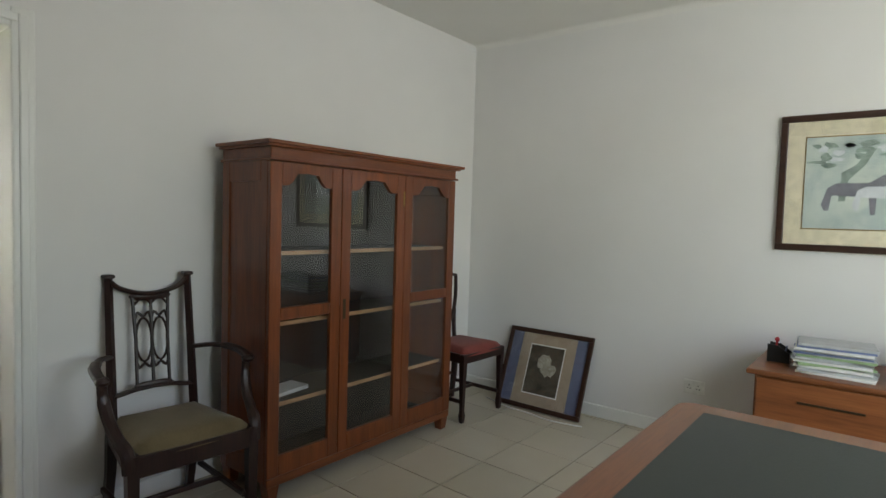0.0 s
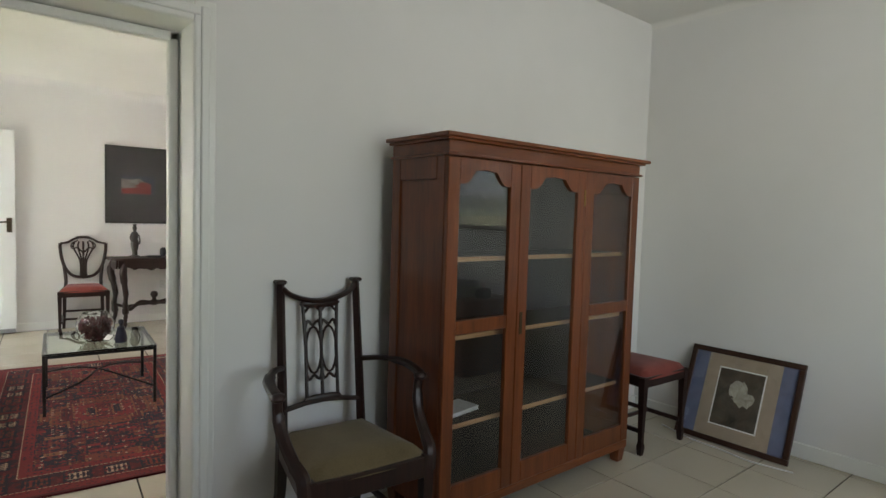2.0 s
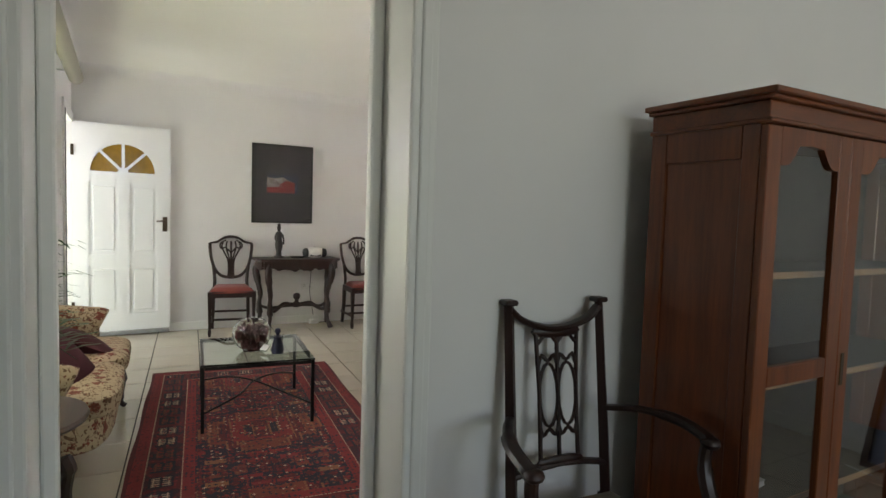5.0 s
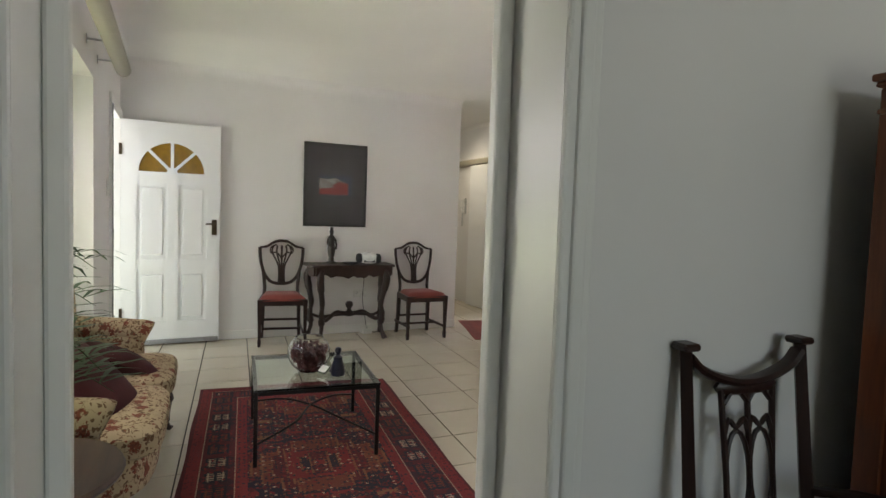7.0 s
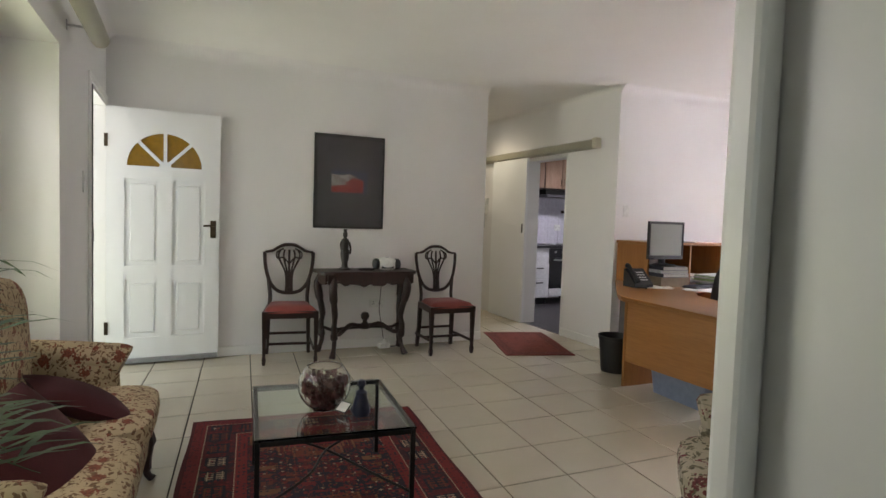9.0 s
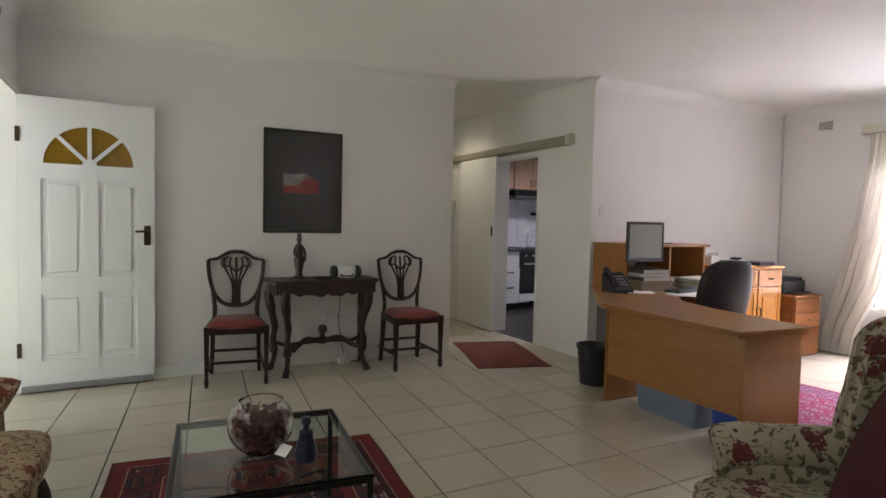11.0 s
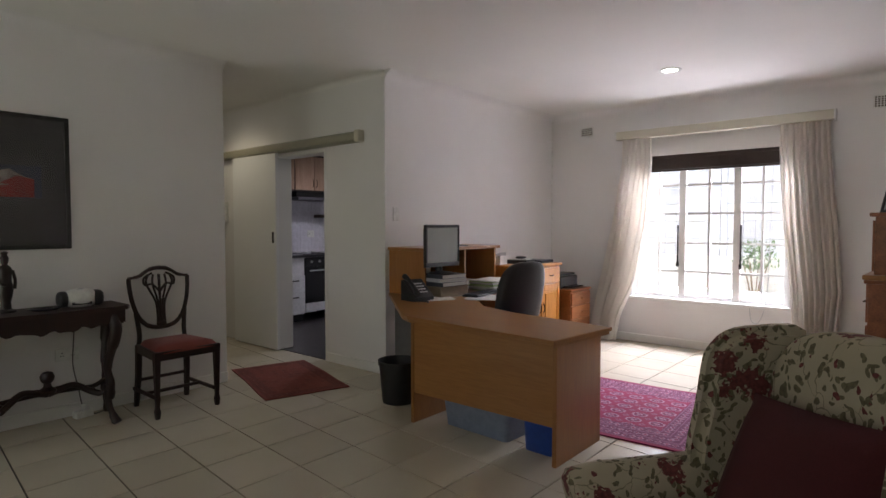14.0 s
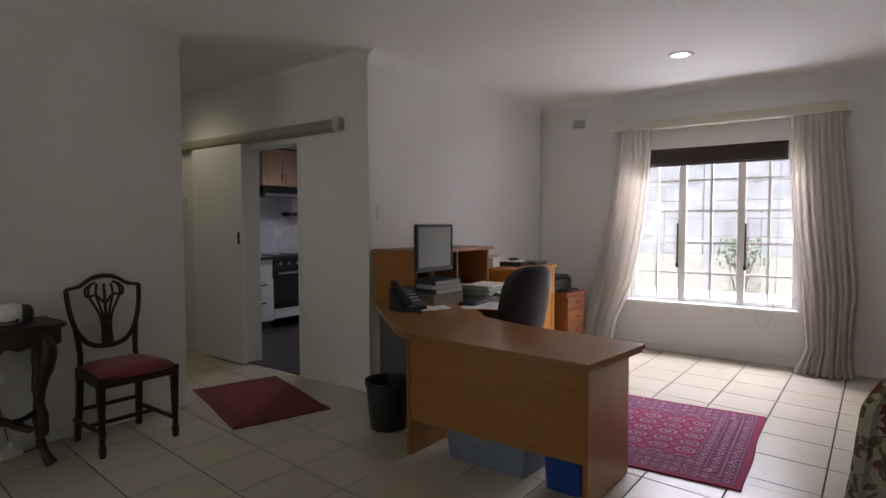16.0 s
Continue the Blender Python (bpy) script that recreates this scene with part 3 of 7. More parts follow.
def cove(name, runs, z, size, material=CEIL):
    """Plaster cornice: runs of (x0, y0, x1, y1, nx, ny), with the way into the room."""
    bm = bmesh.new()
    for x0, y0, x1, y1, nx, ny in runs:
        prof = [(0, 0)] + [(size * (1 - math.cos(a)), -size * (1 - math.sin(a))) for a in [math.pi / 2 * k / 10 for k in range(11)]]
        a = [bm.verts.new((x0 + nx * u, y0 + ny * u, z + w)) for u, w in prof]
        b = [bm.verts.new((x1 + nx * u, y1 + ny * u, z + w)) for u, w in prof]
        for k in range(len(prof)):
            bm.faces.new((a[k], a[(k + 1) % len(prof)], b[(k + 1) % len(prof)], b[k]))
        bm.faces.new(a)
        bm.faces.new(b)
    return setting(name, bm, material, "white plaster cornice along the ceiling", "cornice", True)


cove("cornice_study", [(WA, STUDY_N, STUDY_E, STUDY_N, 0, -1)], CEIL_A + 0.003, 0.04)
cove("cornice_sitting", [(WEST, SOUTH, WEST, PASS_S, 1, 0), (WEST, SOUTH, WB, SOUTH, 0, 1), (COL_X, RAIL_Y, COL_X, NORTH, 1, 0), (COL_X, NORTH, WB, NORTH, 0, -1)], CEIL_S + 0.001, 0.10, WALL)
cove("cornice_passage", [(-10.3, RAIL_Y, COL_X, RAIL_Y, 0, -1), (-10.3, PASS_S, WEST - 0.16, PASS_S, 0, 1)], CEIL_S + 0.003, 0.05)


def skirting(name, runs):
    bm = bmesh.new()
    for x0, x1, y0, y1 in runs:
        box(bm, x0, x1, y0, y1, 0.0, 0.085, 0.004)
    return setting(name, bm, GLOSS, "white painted skirting board", "skirting")


T = 0.016
skirting("baseboard_study", [(WA, WA + T, DOOR_R + 0.10, STUDY_N, ), (WA + T, STUDY_E, STUDY_N - T, STUDY_N)])
skirting("baseboard_sitting", [(WEST, WEST + T, SOUTH, PASS_S), (COL_X, COL_X + T, RAIL_Y, NORTH), (COL_X + T, WB, NORTH - T, NORTH), (KD_R, COL_X, RAIL_Y - T, RAIL_Y), (FD_R + 0.05, AL_L, SOUTH, SOUTH + T)])

# pressed steel door frame between study and sitting room
bm = bmesh.new()
for s_y, y in ((-1, DOOR_L), (1, DOOR_R)):
    a, b = sorted((y, y + s_y * 0.03))
    box(bm, WB - 0.004, WA + 0.004, a, b, 0, DOOR_H + 0.03)
    a, b = sorted((y - s_y * 0.038, y))
    box(bm, WB - 0.022, WB + 0.014, a, b, 0, DOOR_H, 0.008, 2)
box(bm, WB - 0.004, WA + 0.004, DOOR_L, DOOR_R, DOOR_H, DOOR_H + 0.03)
box(bm, WB - 0.022, WB + 0.014, DOOR_L + 0.0, DOOR_R, DOOR_H - 0.038, DOOR_H - 0.001, 0.008, 2)
setting("door_frame_1", bm, GLOSS, "white gloss painted pressed door frame", "door frame")
bm = bmesh.new()
for x, nx in ((WA, 1), (WB, -1)):
    for off, wide, proud in ((0.0, 0.078, 0.016), (0.022, 0.034, 0.024)):
        xa, xb = sorted((x, x + nx * proud))
        box(bm, xa, xb, DOOR_R + off, DOOR_R + off + wide, 0, DOOR_H + off + wide, 0.007, 2)
        box(bm, xa, xb, DOOR_L - off - wide, DOOR_L - off, 0, DOOR_H + off + wide, 0.007, 2)
        box(bm, xa, xb, DOOR_L - off, DOOR_R + off, DOOR_H + off, DOOR_H + off + wide, 0.007, 2)
setting("architrave_1", bm, GLOSS, "white gloss rounded architrave round the doorway", "architrave")

# floors: dark grout bed, tiles laid on it at the end of the file
bm = bmesh.new()
box(bm, WB - 0.0, STUDY_E + 0.15, STUDY_S - 0.15, STUDY_N + 0.15, -0.15, -0.0065)
box(bm, -10.45, WB, SOUTH - 0.35, RAIL_Y + 0.02, -0.15, -0.0065)
box(bm, COL_X - 0.15, WB, RAIL_Y + 0.02, NORTH + 0.2, -0.15, -0.0065)
FLOOR = setting("floor", bm, GROUT, "cream ceramic tile floor with dark grout", "floor")
bm = bmesh.new()
box(bm, -10.45, COL_X - 0.15, RAIL_Y + 0.02, NORTH + 0.2, -0.15, -0.002)
setting("floor_kitchen", bm, plain("dark_kitchen_floor", (0.045, 0.040, 0.042), 0.35), "dark smooth kitchen floor", "floor")

# unseen roof with deep eaves, added to keep sun out of the south openings
bm = bmesh.new()
box(bm, -11.2, STUDY_E + 1.0, -2.9, SOUTH - 0.35, 2.62, 2.74)
box(bm, -11.2, STUDY_E + 1.0, NORTH + 0.2, NORTH + 0.75, 2.62, 2.74)
box(bm, -11.2, STUDY_E + 1.0, -2.9, NORTH + 0.75, 2.80, 2.90)
setting("roof", bm, plain("dark_roof_sheet", (0.10, 0.095, 0.09), 0.7), "unseen dark roof with eaves added to shade the openings", "roof")

# outside
bm = bmesh.new()
bmesh.ops.create_grid(bm, x_segments=2, y_segments=2, size=60)
bmesh.ops.translate(bm, verts=bm.verts, vec=(-4, 0, -0.16))
setting("ground", bm, plain("pale_concrete_paving", (0.62, 0.61, 0.58), 0.85, 0, 0.15, 3), "pale sunlit concrete ground outside the house", "ground")

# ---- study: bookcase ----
# near-black colour puts the shade behind the glass into the boards
SHADEBOARD = plain("dark_shaded_interior", (0.015, 0.013, 0.012), 0.7)
bc = thing("bookcase", pose(-2.475, 2.3525, 0), "reddish-brown wooden bookcase with three glazed doors", "bookcase")
FX, BX, HW = 0.225, -0.16, 0.6675
for s in (-1, 1):        # framed side panels
    bm = bmesh.new()
    y0, y1 = sorted((s * HW, s * (HW - 0.022)))
    box(bm, BX, BX + 0.06, y0, y1, 0.09, 1.56, 0.003)
    box(bm, FX - 0.075, FX - 0.024, y0, y1, 0.09, 1.56, 0.003)
    box(bm, BX + 0.06, FX - 0.075, y0, y1, 1.46, 1.56, 0.003)
    box(bm, BX + 0.06, FX - 0.075, y0, y1, 0.09, 0.20, 0.003)
    a, b = sorted((s * (HW - 0.008), s * (HW - 0.018)))
    box(bm, BX + 0.058, FX - 0.073, a, b, 0.19, 1.47)
    part("side_panel", bm, BOOKWOOD, bc)
boxpart("back_panel", (BX, BX + 0.012, -HW + 0.022, HW - 0.022, 0.10, 1.56), SHADEBOARD, bc, 0, "back board coloured dark for the shade inside")
# boards dark as interior shade; only the front edges keep pale wood
for z in (0.105, 0.435, 0.815, 1.145):
    shelf = boxpart("shelf", (BX + 0.012, FX - 0.075, -HW + 0.023, HW - 0.023, z - 0.019, z - 0.001), SHADEBOARD, bc, 0.002, "shelf board coloured dark for the shade inside")
    boxpart("edge_strip", (FX - 0.0748, FX - 0.070, -HW + 0.023, HW - 0.023, z - 0.02, z), SHELFWOOD, shelf, 0.001, "pale raw wood edge strip")
bm = bmesh.new()
box(bm, BX, FX, -HW, HW, 1.56, 1.612, 0.003)
box(bm, BX, FX + 0.012, -HW - 0.012, HW + 0.012, 1.552, 1.564, 0.003)
part("frieze", bm, BOOKWOOD_Y, bc)
bm = bmesh.new()
box(bm, BX, FX + 0.022, -HW - 0.022, HW + 0.022, 1.612, 1.622, 0.003)
box(bm, BX, FX + 0.04, -HW - 0.04, HW + 0.04, 1.622, 1.638, 0.003)
part("cornice", bm, BOOKWOOD_Y, bc, "flat overhanging cornice board")
bm = bmesh.new()
box(bm, FX - 0.024, FX, -HW, HW, 0.075, 0.115, 0.004)
part("plinth_rail", bm, BOOKWOOD_Y, bc)
for sx in (BX + 0.035, FX - 0.035):
    for sy in (-HW + 0.04, HW - 0.04):
        bm = bmesh.new()
        vs = box(bm, sx - 0.034, sx + 0.034, sy - 0.034, sy + 0.034, 0, 0.09, 0.004)
        for v in vs:
            if v.co.z < 0.02:
                v.co.x += (sx - v.co.x) * 0.3
                v.co.y += (sy - v.co.y) * 0.3
        part("foot", bm, BOOKWOOD, bc)
for y0, y1, mid in ((-HW, -0.255, True), (-0.252, 0.209, False), (0.212, HW, True)):
    d_bm = bmesh.new()
    st, x0, x1 = 0.062, FX - 0.023, FX
    box(d_bm, x0, x1, y0, y0 + st, 0.118, 1.548, 0.003)
    box(d_bm, x0, x1, y1 - st, y1, 0.118, 1.548, 0.003)
    box(d_bm, x0, x1, y0 + st, y1 - st, 0.118, 0.212, 0.003)
    if mid:
        box(d_bm, x0, x1, y0 + st, y1 - st, 0.835, 0.892, 0.003)
    # scalloped top rail
    w0, w1, n_pt = y0 + st, y1 - st, 24
    arch = []
    for k in range(n_pt + 1):
        u = k / n_pt
        e = abs(u - 0.5) * 2
        z = 1.505 - 0.012 * e if e < 0.42 else 1.50 - 0.055 * math.sin((e - 0.42) / 0.4 * math.pi / 2) if e < 0.82 else 1.445 - 0.004 * (e - 0.82)
        arch.append((w0 + u * (w1 - w0), z))
    prism(d_bm, arch + [(w1, 1.548), (w0, 1.548)], x1 - x0 - 0.002, Matrix(((0, 0, 1, x0 + 0.001), (1, 0, 0, 0), (0, 1, 0, 0), (0, 0, 0, 1))))
    d = part("door", d_bm, BOOKWOOD, bc)
    g = boxpart("pane", (FX - 0.014, FX - 0.011, y0 + st - 0.005, y1 - st + 0.005, 0.205, 1.52), CLEARGLASS, d, 0, "clear glass pane")
    g.visible_shadow = False
    if not mid:
        boxpart("lock_plate", (FX, FX + 0.003, y0 + 0.016, y0 + 0.034, 0.80, 0.90), DULLBRONZE, d, 0.001)
        boxpart("hinge", (FX, FX + 0.004, y1 - 0.016, y1 - 0.006, 1.38, 1.46), BRASS, d, 0.001, "small brass hinge")
bk = thing("book", pose(-2.44, 1.93, 0.435, 0, 0, 8), "pale paperback book lying on a bookcase shelf", "book")
boxpart("page_block", (-0.075, 0.045, -0.10, 0.10, 0.002, 0.016), PALEGREY, bk, 0.001)
boxpart("cover", (-0.077, 0.047, -0.102, 0.102, 0.016, 0.018), PALEGREY, bk, 0)
boxpart("back_cover", (-0.077, 0.047, -0.102, 0.102, 0.0, 0.002), PALEGREY, bk, 0)


# ---- chairs ----
def leg_taper(bm, x, y, z1, top, foot, dx=0.0, dy=0.0, spade=False):
    """A square leg from the floor up to z1; it leans out by dx, dy at the floor."""
    prof = [(0.0, foot * 0.85), (0.012, foot), (0.05, foot * 1.25), (0.075, foot * 0.9), (z1, top)] if spade else [(0.0, foot), (z1 * 0.5, (foot + top) / 2 * 1.02), (z1, top)]
    rings = []
    for z, h in prof:
        u = 1 - z / z1
        cx, cy = x + dx * u * u, y + dy * u * u
        rings.append([bm.verts.new((cx + sx * h, cy + sy * h, z)) for sx, sy in ((-1, -1), (1, -1), (1, 1), (-1, 1))])
    for a, b in zip(rings, rings[1:]):
        for k in range(4):
            bm.faces.new((a[k], a[(k + 1) % 4], b[(k + 1) % 4], b[k]))
    bm.faces.new(rings[0][::-1])
    bm.faces.new(rings[-1])


def seat_frame(bm, xf, xr, wf, wr, z0, z1):
    for s in (-1, 1):
        vs = box(bm, xr, xf, -0.011, 0.011, z0, z1, 0.003)
        for v in vs:
            u = (v.co.x - xr) / (xf - xr)
            v.co.y += s * (wr + (wf - wr) * u - 0.012)
    box(bm, xf - 0.022, xf, -wf, wf, z0, z1, 0.003)
    box(bm, xr, xr + 0.022, -wr, wr, z0, z1, 0.003)


def cushion_seat(bm, xf, xr, wf, wr, z0, z1):
    """A padded seat, wider in front."""
    nx, ny = 12, 12
    rows = []
    for i in range(nx + 1):
        u = i / nx
        row = []
        for j in range(ny + 1):
            v = j / ny * 2 - 1
            e = max(abs(2 * u - 1), abs(v)) ** 4
            w = wr + (wf - wr) * u
            row.append(bm.verts.new((xr + (xf - xr) * u + 0.012 * (1 - v * v) * u, v * w, z0 + (z1 - z0) * (1 - e) ** 0.5)))
        rows.append(row)
    for a, b in zip(rows, rows[1:]):
        for k in range(ny):
            bm.faces.new((a[k], a[k + 1], b[k + 1], b[k]))


def shield_chair(m, group=""):
    """Side chair with a pierced shield back; it faces +x."""
    c = thing("dining_chair", m, "dark mahogany chair with pierced shield back and red seat", "chair", group)
    bm = bmesh.new()
    seat_frame(bm, 0.215, -0.185, 0.225, 0.185, 0.385, 0.445)
    part("seat_frame", bm, MAHOGANY, c)
    bm = bmesh.new()
    cushion_seat(bm, 0.212, -0.165, 0.222, 0.178, 0.43, 0.492)
    part("seat", bm, REDSEAT, c, "dusty red upholstered seat", True)
    for s in (-1, 1):
        bm = bmesh.new()
        leg_taper(bm, 0.197, s * 0.207, 0.44, 0.020, 0.013, spade=True)
        part("leg", bm, MAHOGANY, c)
        bm = bmesh.new()
        leg_taper(bm, -0.172, s * 0.17, 0.44, 0.018, 0.014, -0.035, s * 0.01)
        part("leg", bm, MAHOGANY, c)
        bm = bmesh.new()
        box(bm, -0.22, 0.195, s * 0.19 - 0.008, s * 0.19 + 0.008, 0.115, 0.14, 0.003)
        part("stretcher", bm, MAHOGANY, c)
    boxpart("stretcher", (-0.03, -0.012, -0.185, 0.185, 0.116, 0.138), MAHOGANY, c, 0.003)
    boxpart("stretcher", (-0.200, -0.184, -0.165, 0.165, 0.175, 0.197), MAHOGANY, c, 0.003)

    def lean(y, z):
        return Vector((-0.178 - 0.10 * max(0, z - 0.44), y, z))

    half = [(0, 0.972), (0.05, 0.966), (0.095, 0.945), (0.135, 0.918), (0.18, 0.908), (0.208, 0.905)]
    side = [(0.208, 0.905), (0.205, 0.83), (0.190, 0.73), (0.158, 0.635), (0.107, 0.572), (0.052, 0.55), (0, 0.545)]
    for s in (-1, 1):
        bm = bmesh.new()
        tube(bm, spline([lean(s * y, z) for y, z in half], 4), [0.024] * 6 + [0.02] * 9 + [0.017] * 6, 8, 0.62)
        tube(bm, spline([lean(s * y, z) for y, z in side], 4), 0.0155, 8, 0.8)
        part("shield_frame", bm, MAHOGANY, c, "", True)
        bm = bmesh.new()
        tube(bm, spline([lean(s * 0.168, 0.40), lean(s * 0.158, 0.50), lean(s * 0.163, 0.58), lean(s * 0.172, 0.66)], 4), 0.017, 8, 0.9)
        part("back_post", bm, MAHOGANY, c, "", True)
    bm = bmesh.new()
    for top, wide in ((-0.095, 0.008), (-0.05, 0.008), (0, 0.010), (0.05, 0.008), (0.095, 0.008)):
        tube(bm, spline([lean(top * 0.30, 0.555), lean(top * 0.26, 0.65), lean(top * 0.38, 0.74), lean(top * 0.95, 0.86), lean(top * 0.8, 0.925)], 4), wide, 6, 0.8)
    for s in (-1, 1):
        tube(bm, spline([lean(0, 0.80), lean(s * 0.05, 0.855), lean(s * 0.10, 0.85), lean(s * 0.105, 0.90), lean(s * 0.05, 0.935)], 4), 0.011, 6, 0.7)
    blob(bm, -0.203, -0.178, -0.035, 0.035, 0.545, 0.595, 2.4, 12, 6)
    box(bm, -0.212, -0.194, -0.028, 0.028, 0.685, 0.70, 0.003)
    part("splat", bm, MAHOGANY, c, "carved pierced back splat", True)
    return c


def carver_chair(m):
    c = thing("armchair", m, "dark mahogany open armchair with olive velvet seat", "armchair")
    bm = bmesh.new()
    seat_frame(bm, 0.235, -0.215, 0.255, 0.19, 0.335, 0.415)
    part("seat_frame", bm, MAHOGANY, c)
    bm = bmesh.new()
    cushion_seat(bm, 0.225, -0.20, 0.245, 0.18, 0.40, 0.468)
    part("seat", bm, OLIVE, c, "worn olive green velvet seat", True)

    def lean(y, z):
        return Vector((-0.205 - 0.12 * max(0, z - 0.42), y, z))

    for s in (-1, 1):
        bm = bmesh.new()
        leg_taper(bm, 0.215, s * 0.235, 0.42, 0.022, 0.016)
        part("leg", bm, MAHOGANY, c)
        bm = bmesh.new()
        leg_taper(bm, -0.205, s * 0.175, 0.42, 0.02, 0.016, -0.06)
        part("leg", bm, MAHOGANY, c)
        bm = bmesh.new()
        tube(bm, [lean(s * 0.172, 0.40), lean(s * 0.170, 0.6), lean(s * 0.168, 0.8), lean(s * 0.166, 1.02)], [0.021, 0.02, 0.018, 0.017], 4, 1.0)
        box(bm, -0.302, -0.254, s * 0.166 - 0.022, s * 0.166 + 0.022, 1.020, 1.036, 0.005)
        part("back_post", bm, MAHOGANY, c)
        # arm, its scroll and its sweeping support
        bm = bmesh.new()
        tube(bm, spline([lean(s * 0.175, 0.69) + Vector((0.01, 0, 0)), (-0.14, s * 0.235, 0.705), (-0.04, s * 0.285, 0.70), (0.05, s * 0.295, 0.682), (0.075, s * 0.285, 0.672)], 5), [0.016] * 8 + [0.022] * 12 + [0.025], 8, 0.7)
        blob(bm, 0.045, 0.10, s * 0.29 - 0.027, s * 0.29 + 0.027, 0.655, 0.69, 2.2, 12, 6)
        part("arm", bm, MAHOGANY, c, "", True)
        bm = bmesh.new()
        tube(bm, spline([(0.065, s * 0.288, 0.67), (0.062, s * 0.285, 0.61), (0.095, s * 0.275, 0.53), (0.165, s * 0.262, 0.465), (0.215, s * 0.25, 0.43), (0.222, s * 0.245, 0.36)], 5), [0.019] * 6 + [0.023] * 10 + [0.026] * 10, 8, 0.85)
        part("arm_support", bm, MAHOGANY, c, "", True)
        bm = bmesh.new()
        box(bm, -0.22, 0.215, s * 0.205 - 0.009, s * 0.205 + 0.009, 0.12, 0.145, 0.003)
        part("stretcher", bm, MAHOGANY, c)
    boxpart("stretcher", (-0.01, 0.01, -0.2, 0.2, 0.122, 0.143), MAHOGANY, c, 0.003)
    bm = bmesh.new()
    tube(bm, spline([lean(-0.160, 1.005), lean(-0.125, 0.975), lean(-0.06, 0.952), lean(0, 0.945), lean(0.06, 0.952), lean(0.125, 0.975), lean(0.160, 1.005)], 5), 0.019, 8, 0.6)
    blob(bm, -0.285, -0.255, -0.09, 0.09, 0.915, 0.955, 2.6, 14, 6)
    part("crest_rail", bm, MAHOGANY, c, "", True)
    bm = bmesh.new()
    tube(bm, [lean(-0.165, 0.52), lean(-0.08, 0.535), lean(0, 0.54), lean(0.08, 0.535), lean(0.165, 0.52)], 0.016, 8, 0.65)
    blob(bm, -0.228, -0.206, -0.085, 0.085, 0.53, 0.565, 2.6, 14, 6)
    part("lower_rail", bm, MAHOGANY, c, "", True)
    bm = bmesh.new()
    for y in (-0.068, 0.0, 0.068):
        tube(bm, [lean(y, 0.55), lean(y * 0.98, 0.75), lean(y * 1.1, 0.93)], 0.008, 6, 0.8)
    for s in (-1, 1):
        cy = s * 0.034
        ring = [(cy + 0.033 * math.sin(a) * (1 if s > 0 else -1), 0.745 + 0.095 * math.cos(a)) for a in [2 * math.pi * k / 16 for k in range(17)]]
        tube(bm, [lean(y, z) for y, z in ring], 0.0065, 6, 0.8, False)
        for zc, up in ((0.835, 1), (0.655, -1)):
            tube(bm, spline([lean(cy - 0.034, zc), lean(cy - 0.022, zc + 0.03 * up), lean(cy, zc + 0.012 * up), lean(cy + 0.022, zc + 0.03 * up), lean(cy + 0.034, zc)], 3), 0.0065, 6, 0.8)
        for zc in (0.92, 0.57):
            tube(bm, spline([lean(cy - 0.034, zc - 0.02), lean(cy, zc + (0.012 if zc > 0.7 else -0.012)), lean(cy + 0.034, zc - 0.02)], 3), 0.007, 6, 0.8)
    part("splat", bm, MAHOGANY, c, "gothic tracery back splat", True)
    return c


carver_chair(pose(-2.425, 1.35, 0, 0, 0, -5))
study_chair = shield_chair(pose(-2.43, 3.36, 0, 0, 0, -2))


# ---- study: pictures ----
def picture(name, m, w, h, frame_w, frame_d, frame_mat, mats, art, label):
    """A framed picture in local x (across) and z (up), facing -y; mats: rings of (inset, material)."""
    p = thing(name, m, label, "picture")
    bm = bmesh.new()
    for x0, x1, z0, z1 in ((-w / 2, w / 2, h - frame_w, h), (-w / 2, w / 2, 0, frame_w), (-w / 2, -w / 2 + frame_w, frame_w, h - frame_w), (w / 2 - frame_w, w / 2, frame_w, h - frame_w)):
        box(bm, x0, x1, -frame_d, 0, z0, z1, 0.004, 2)
    part("frame", bm, frame_mat, p)
    boxpart("backing", (-w / 2 + 0.004, w / 2 - 0.004, -frame_d * 0.35, -0.002, 0.004, h - 0.004), mats[0][1], p, 0)
    for k, (inset, mat) in enumerate(mats):
        ix, iz = inset if isinstance(inset, tuple) else (inset, inset)
        d = frame_d * 0.35 + 0.0015 * (k + 1)
        boxpart("mount" if k < len(mats) - 1 else "print", (-w / 2 + ix, w / 2 - ix, -d, -d + 0.0012, iz, h - iz), mat, p, 0)
    for bmart, mat in art:
        part("print_shape", bmart, mat, p)
    g = boxpart("glazing", (-w / 2 + frame_w * 0.7, w / 2 - frame_w * 0.7, -frame_d * 0.8, -frame_d * 0.8 + 0.002, frame_w * 0.7, h - frame_w * 0.7), CLEARGLASS, p, 0, "reflecting picture glass")
    g.visible_shadow = False
    return p


def patch(cx, cz, pts, y):
    """A flat printed shape of x, z points at depth y."""
    bm = bmesh.new()
    vs = [bm.verts.new((cx + x, y, cz + z)) for x, z in pts]
    f = bm.faces.new(vs)
    bmesh.ops.triangulate(bm, faces=[f])
    return bm


def round_patch(cx, cz, rx, rz, y, seed, rough=0.2, n_pt=18):
    r = random.Random(seed)
    return patch(cx, cz, [(rx * math.cos(2 * math.pi * k / n_pt) * (1 + r.uniform(-rough, rough)), rz * math.sin(2 * math.pi * k / n_pt) * (1 + r.uniform(-rough, rough))) for k in range(n_pt)], y)


